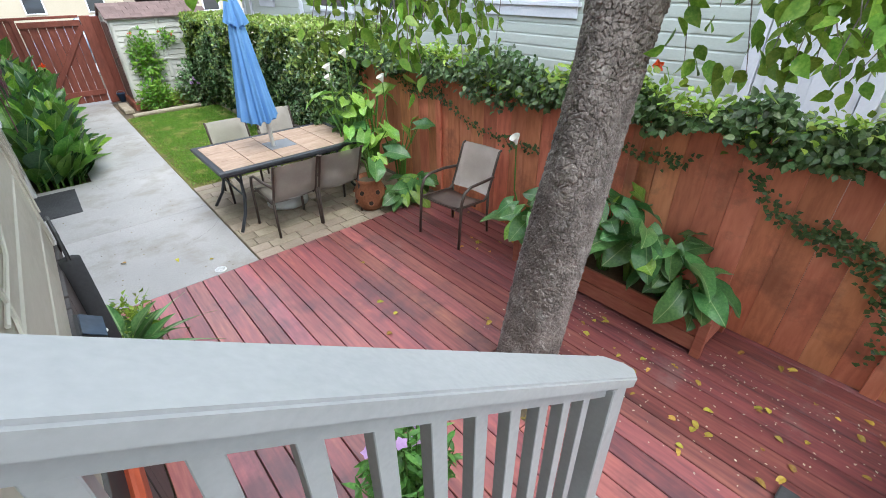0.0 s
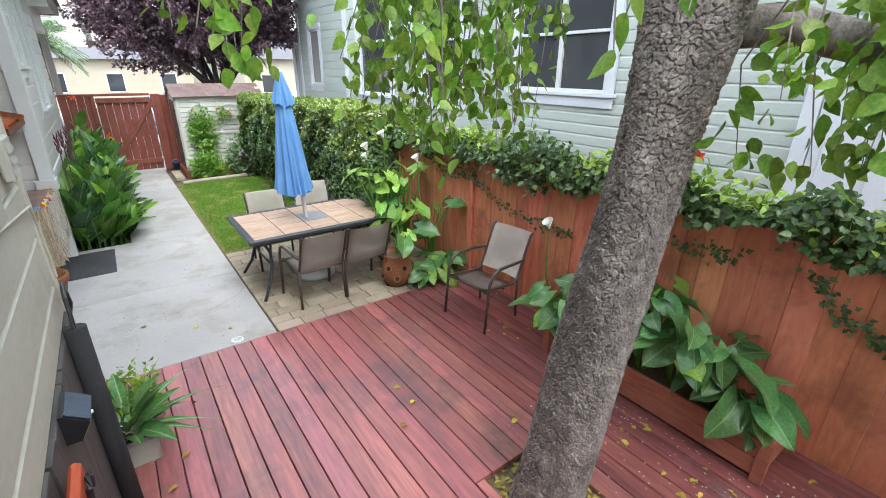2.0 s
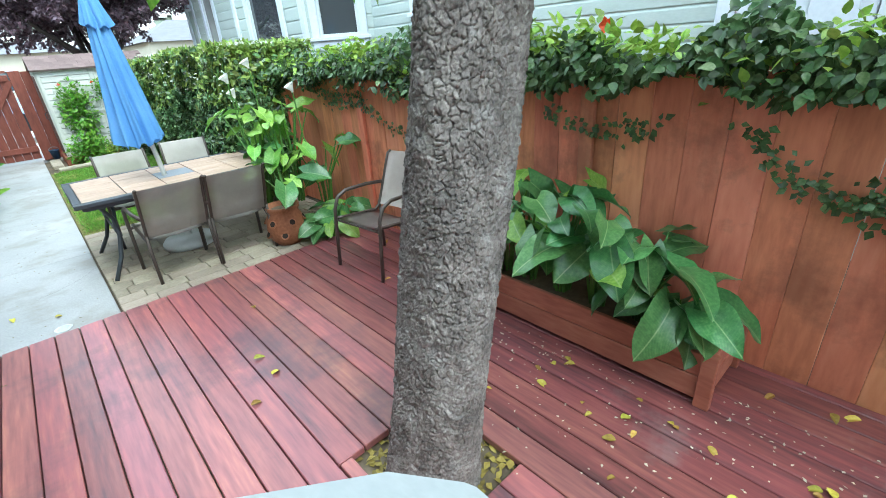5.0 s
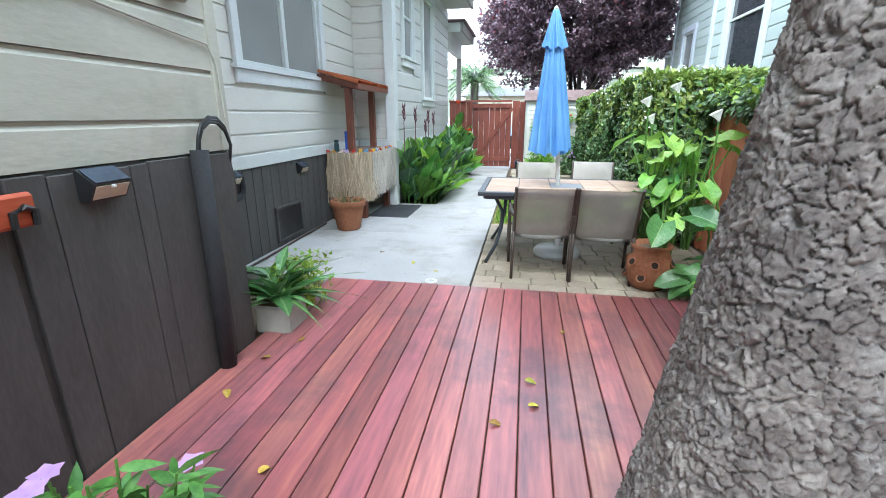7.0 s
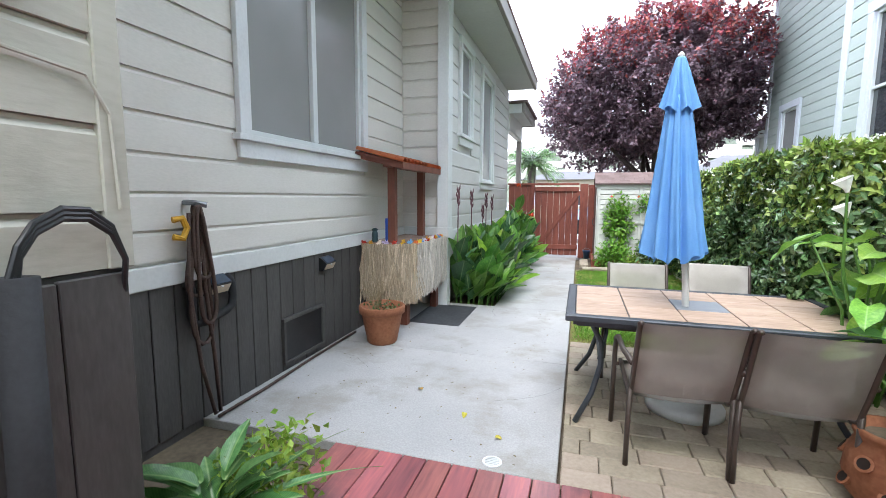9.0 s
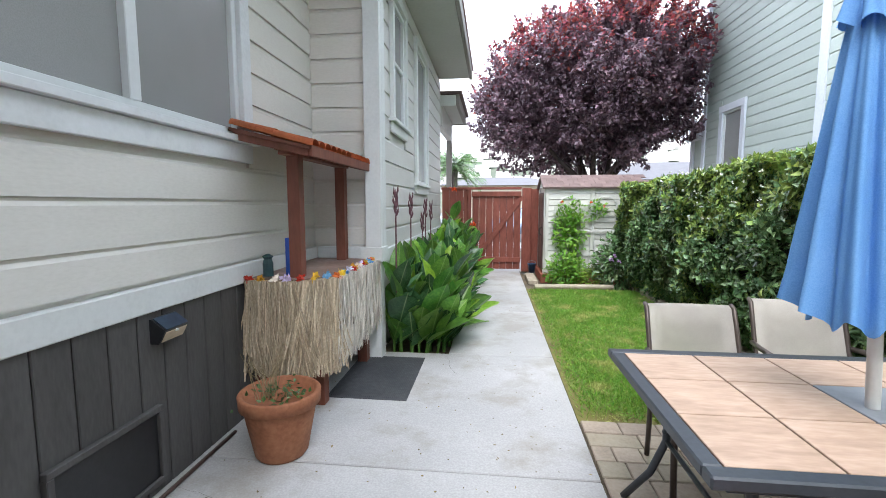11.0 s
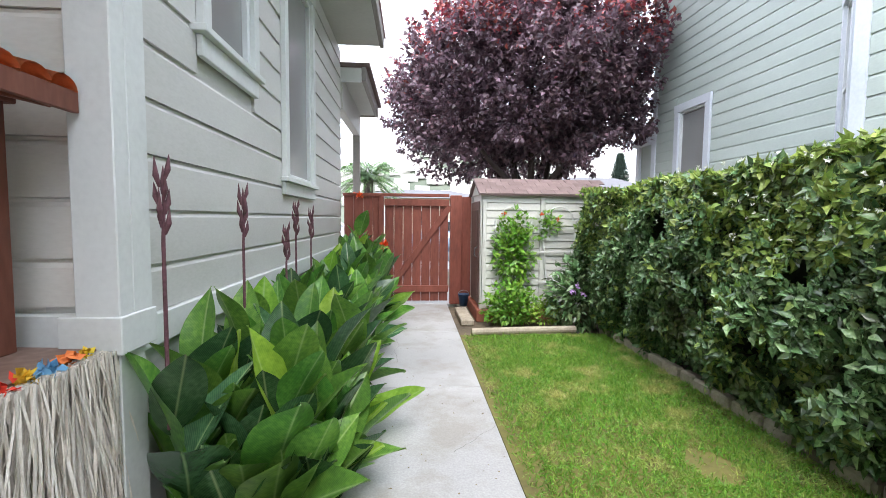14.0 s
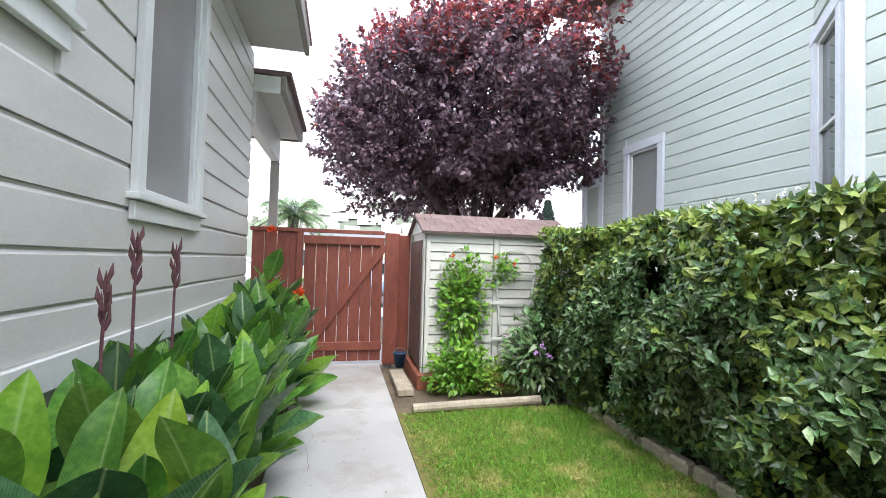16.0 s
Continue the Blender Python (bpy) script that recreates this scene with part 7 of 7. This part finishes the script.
# ---- deck boards, pavers ----
M_deck = material("red_deck_board", ["6e4c52", "8f585a", "a56462", "bb7a6c"], 0.3, 0.9, 9, 0.15, per="object", vary=0.21, hue=0.012, stretch=(5, 0.45, 4), wear=("5c484e", 1.3, 0.52, 0.65))
# less faded stain by the fence, with the tree's shade put into the colour
M_deckdark = material("shaded_deck_board", ["4c3034", "6a3e40", "84494a", "945a54"], 0.34, 0.9, 9, 0.2, per="object", vary=0.16, hue=0.01, stretch=(5, 0.45, 4), wear=("8e7c7a", 2.4, 0.4, 0.45))
deck = tagged(part("deck", box(0.66, 4.33, 0.05, 4.755, -0.1, -0.035), M_dirt), "red stained wooden deck of long boards", "deck", kind="structure")
pitch = 0.1437
nb = 27
for k in range(nb):
    x0 = 2.102 + (k - 10) * pitch
    x1 = min(x0 + pitch - 0.0065, 4.315)
    x0 = max(x0, 0.665)
    spans = [(0.06, 4.75)]
    if x0 > 2.38 and x0 < 2.96:
        spans = [(0.06, 1.74), (2.32, 4.75)]
    if x1 - x0 < 0.03:
        continue
    for a, b in spans:
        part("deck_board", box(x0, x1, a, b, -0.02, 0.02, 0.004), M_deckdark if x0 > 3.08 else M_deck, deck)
part("deck_board", box(2.393, 2.455, 1.745, 2.315, -0.02, 0.019, 0.004), M_deck, deck)
# pavers in a running pattern
pad = tagged(empty("paver_pad", (0, 0, 0)), "tan concrete pavers under the patio table", "paving", kind="structure")
rp = random.Random(21)
y = 4.775
while y < 7.13:
    dpt = rp.choice((0.16, 0.16, 0.24, 0.16))
    x = 1.945 - rp.choice((0.0, 0.06, 0.12))
    while x < 4.26:
        wd = rp.choice((0.16, 0.24, 0.24, 0.32))
        x0, x1 = max(x, 1.945), min(x + wd, 4.27)
        if x1 - x0 > 0.04:
            part("paver", obox(((x0 + x1) / 2, y + dpt / 2, -0.03 + rp.uniform(-0.002, 0.002)), (x1 - x0 - 0.005, dpt - 0.005, 0.06), (rp.uniform(-0.4, 0.4), rp.uniform(-0.4, 0.4), rp.uniform(-0.5, 0.5)), 0.006), M_paver, pad)
        x += wd
    y += dpt
# fallen leaves
M_fallen = material("yellowed_fallen_leaf", ["8a7a2c", "b09a3c", "c8b858"], 0.6, 8, 60, 0.1, per="object", vary=0.35, hue=0.04)
def fallen(x, y, z, s):
    a = rp.uniform(0, 6.28)
    me = fallen_meshes[rp.randrange(4)]
    ob = new("fallen_leaf", me)
    ob.matrix_world = pose(x, y, z, rp.uniform(-8, 8), rp.uniform(-8, 8), math.degrees(a)) @ Matrix.Scale(s, 4)
    tagged(ob, "curled yellow-green fallen leaf lying on the ground", "leaf", "fallen leaves")
fallen_meshes = []
for s in range(4):
    me = broad_leaf(0.065, 0.04, "blade", 20 + s)
    me.materials.append(M_fallen)
    fallen_meshes.append(me)
for x, y in ((2.416, 3.37), (2.435, 3.14), (2.25, 2.98), (2.66, 3.97), (1.35, 2.5), (0.85, 3.0), (0.9, 3.35), (1.0, 3.6), (1.95, 2.3), (1.55, 1.95)):
    fallen(x, y, 0.032, 1.0)
for i in range(70):
    x, y = rp.uniform(2.9, 4.2), rp.uniform(0.15, 2.6) if i % 3 else rp.uniform(0.2, 1.4)
    if abs(x - 2.8) < 0.35 and abs(y - 2.0) < 0.4:
        continue
    if x > 3.75 and y > 1.2:
        continue
    fallen(x, y, 0.032, rp.uniform(0.5, 1.1))
for i in range(16):
    fallen(rp.uniform(3.6, 4.2), rp.uniform(2.9, 4.4) if i % 2 else rp.uniform(3.2, 3.6), 0.032, rp.uniform(0.5, 1.0))
for x, y in ((0.9, 5.6), (1.3, 5.35), (1.55, 5.1)):
    fallen(x, y, 0.012, 0.9)
Pq = np.stack([np.concatenate([rng.uniform(3.3, 4.3, 400), rng.uniform(2.46, 3.0, 300)]), np.concatenate([rng.uniform(-1.0, 0.04, 400), rng.uniform(1.74, 2.31, 300)]), np.full(700, -0.02)], 1)
lit = leaf_cloud("leaf_litter", Pq, rand_dirs(rng, 700) * np.array([1, 1, 0.3]), np.tile([0.1, 0.1, 1.0], (700, 1)), rng.uniform(0.03, 0.06, 700), rng.uniform(0.01, 0.02, 700), material("dry_litter", ["6b5a2c", "90803c", "a89a58"], 0.7, 8, 60, 0.1, per="island", vary=0.4))
tagged(lit, "dry brown leaf litter on bare soil", "leaf litter", kind="stuff")

# pale petals and dust specks on the boards, small leaf bits on the concrete
M_petal = material("pale_fallen_petal", ["b9b29c", "d2ccba"], 0.7, 8, 60, 0.05, per="island", vary=0.3)
npt = 420
Pq = np.stack([np.clip(4.0 - np.abs(rng.normal(size=npt)) * 0.5, 2.9, 4.28), rng.uniform(0.1, 2.6, npt), np.full(npt, 0.022)], 1)
Pq = Pq[~((Pq[:, 0] > 3.78) & (Pq[:, 1] > 1.25))]
npt = len(Pq)
tagged(leaf_cloud("petal_litter", Pq, rand_dirs(rng, npt) * np.array([1, 1, 0.15]), np.tile([0.1, 0.1, 1.0], (npt, 1)), rng.uniform(0.008, 0.024, npt), rng.uniform(0.003, 0.008, npt), M_petal, droop=0.05), "tiny pale petals and leaf bits scattered on the deck", "petals", kind="stuff")
npt = 260
Pq = np.stack([rng.uniform(-0.2, 1.9, npt), np.concatenate([rng.uniform(4.85, 8.3, 180), rng.uniform(8.5, 13.5, 80)]), np.full(npt, 0.003)], 1)
Pq[180:, 0] = rng.uniform(0.98, 1.9, 80)
tagged(leaf_cloud("leaf_bits", Pq, rand_dirs(rng, npt) * np.array([1, 1, 0.15]), np.tile([0.1, 0.1, 1.0], (npt, 1)), rng.uniform(0.008, 0.03, npt), rng.uniform(0.003, 0.008, npt), material("dry_leaf_bit", ["5e5034", "86764c"], 0.8, 8, 60, 0.05, per="island", vary=0.4), droop=0.05), "dry leaf bits scattered on the concrete path", "leaf litter", kind="stuff")
# hairline cracks in the concrete
M_crack = material("crack_shadow", ["5c5a56", "6c6a66"], 0.95, 20, 80, 0.1)
for cx, cy, ang, ln in ((1.45, 5.6, 20, 0.9), (1.05, 7.9, 105, 0.7), (1.6, 9.2, 60, 0.5), (1.2, 10.9, 95, 0.9), (1.5, 11.7, 40, 0.45), (0.3, 5.9, 150, 0.7)):
    bm = bmesh.new()
    d_, pts = radians(ang), [Vector((cx, cy, 0.0012))]
    for i in range(12):
        d_ += rp.uniform(-0.35, 0.35)
        pts.append(pts[-1] + Vector((math.cos(d_), math.sin(d_), 0)) * ln / 12)
    prev = None
    for i, p in enumerate(pts):
        w = 0.0016 * (1 - 0.7 * i / 12)
        q = Vector((-math.sin(d_), math.cos(d_), 0)) * w
        pair = (bm.verts.new(p - q), bm.verts.new(p + q))
        if prev:
            bm.faces.new((prev[0], pair[0], pair[1], prev[1]))
        prev = pair
    part("crack", bm, M_crack, pavement)
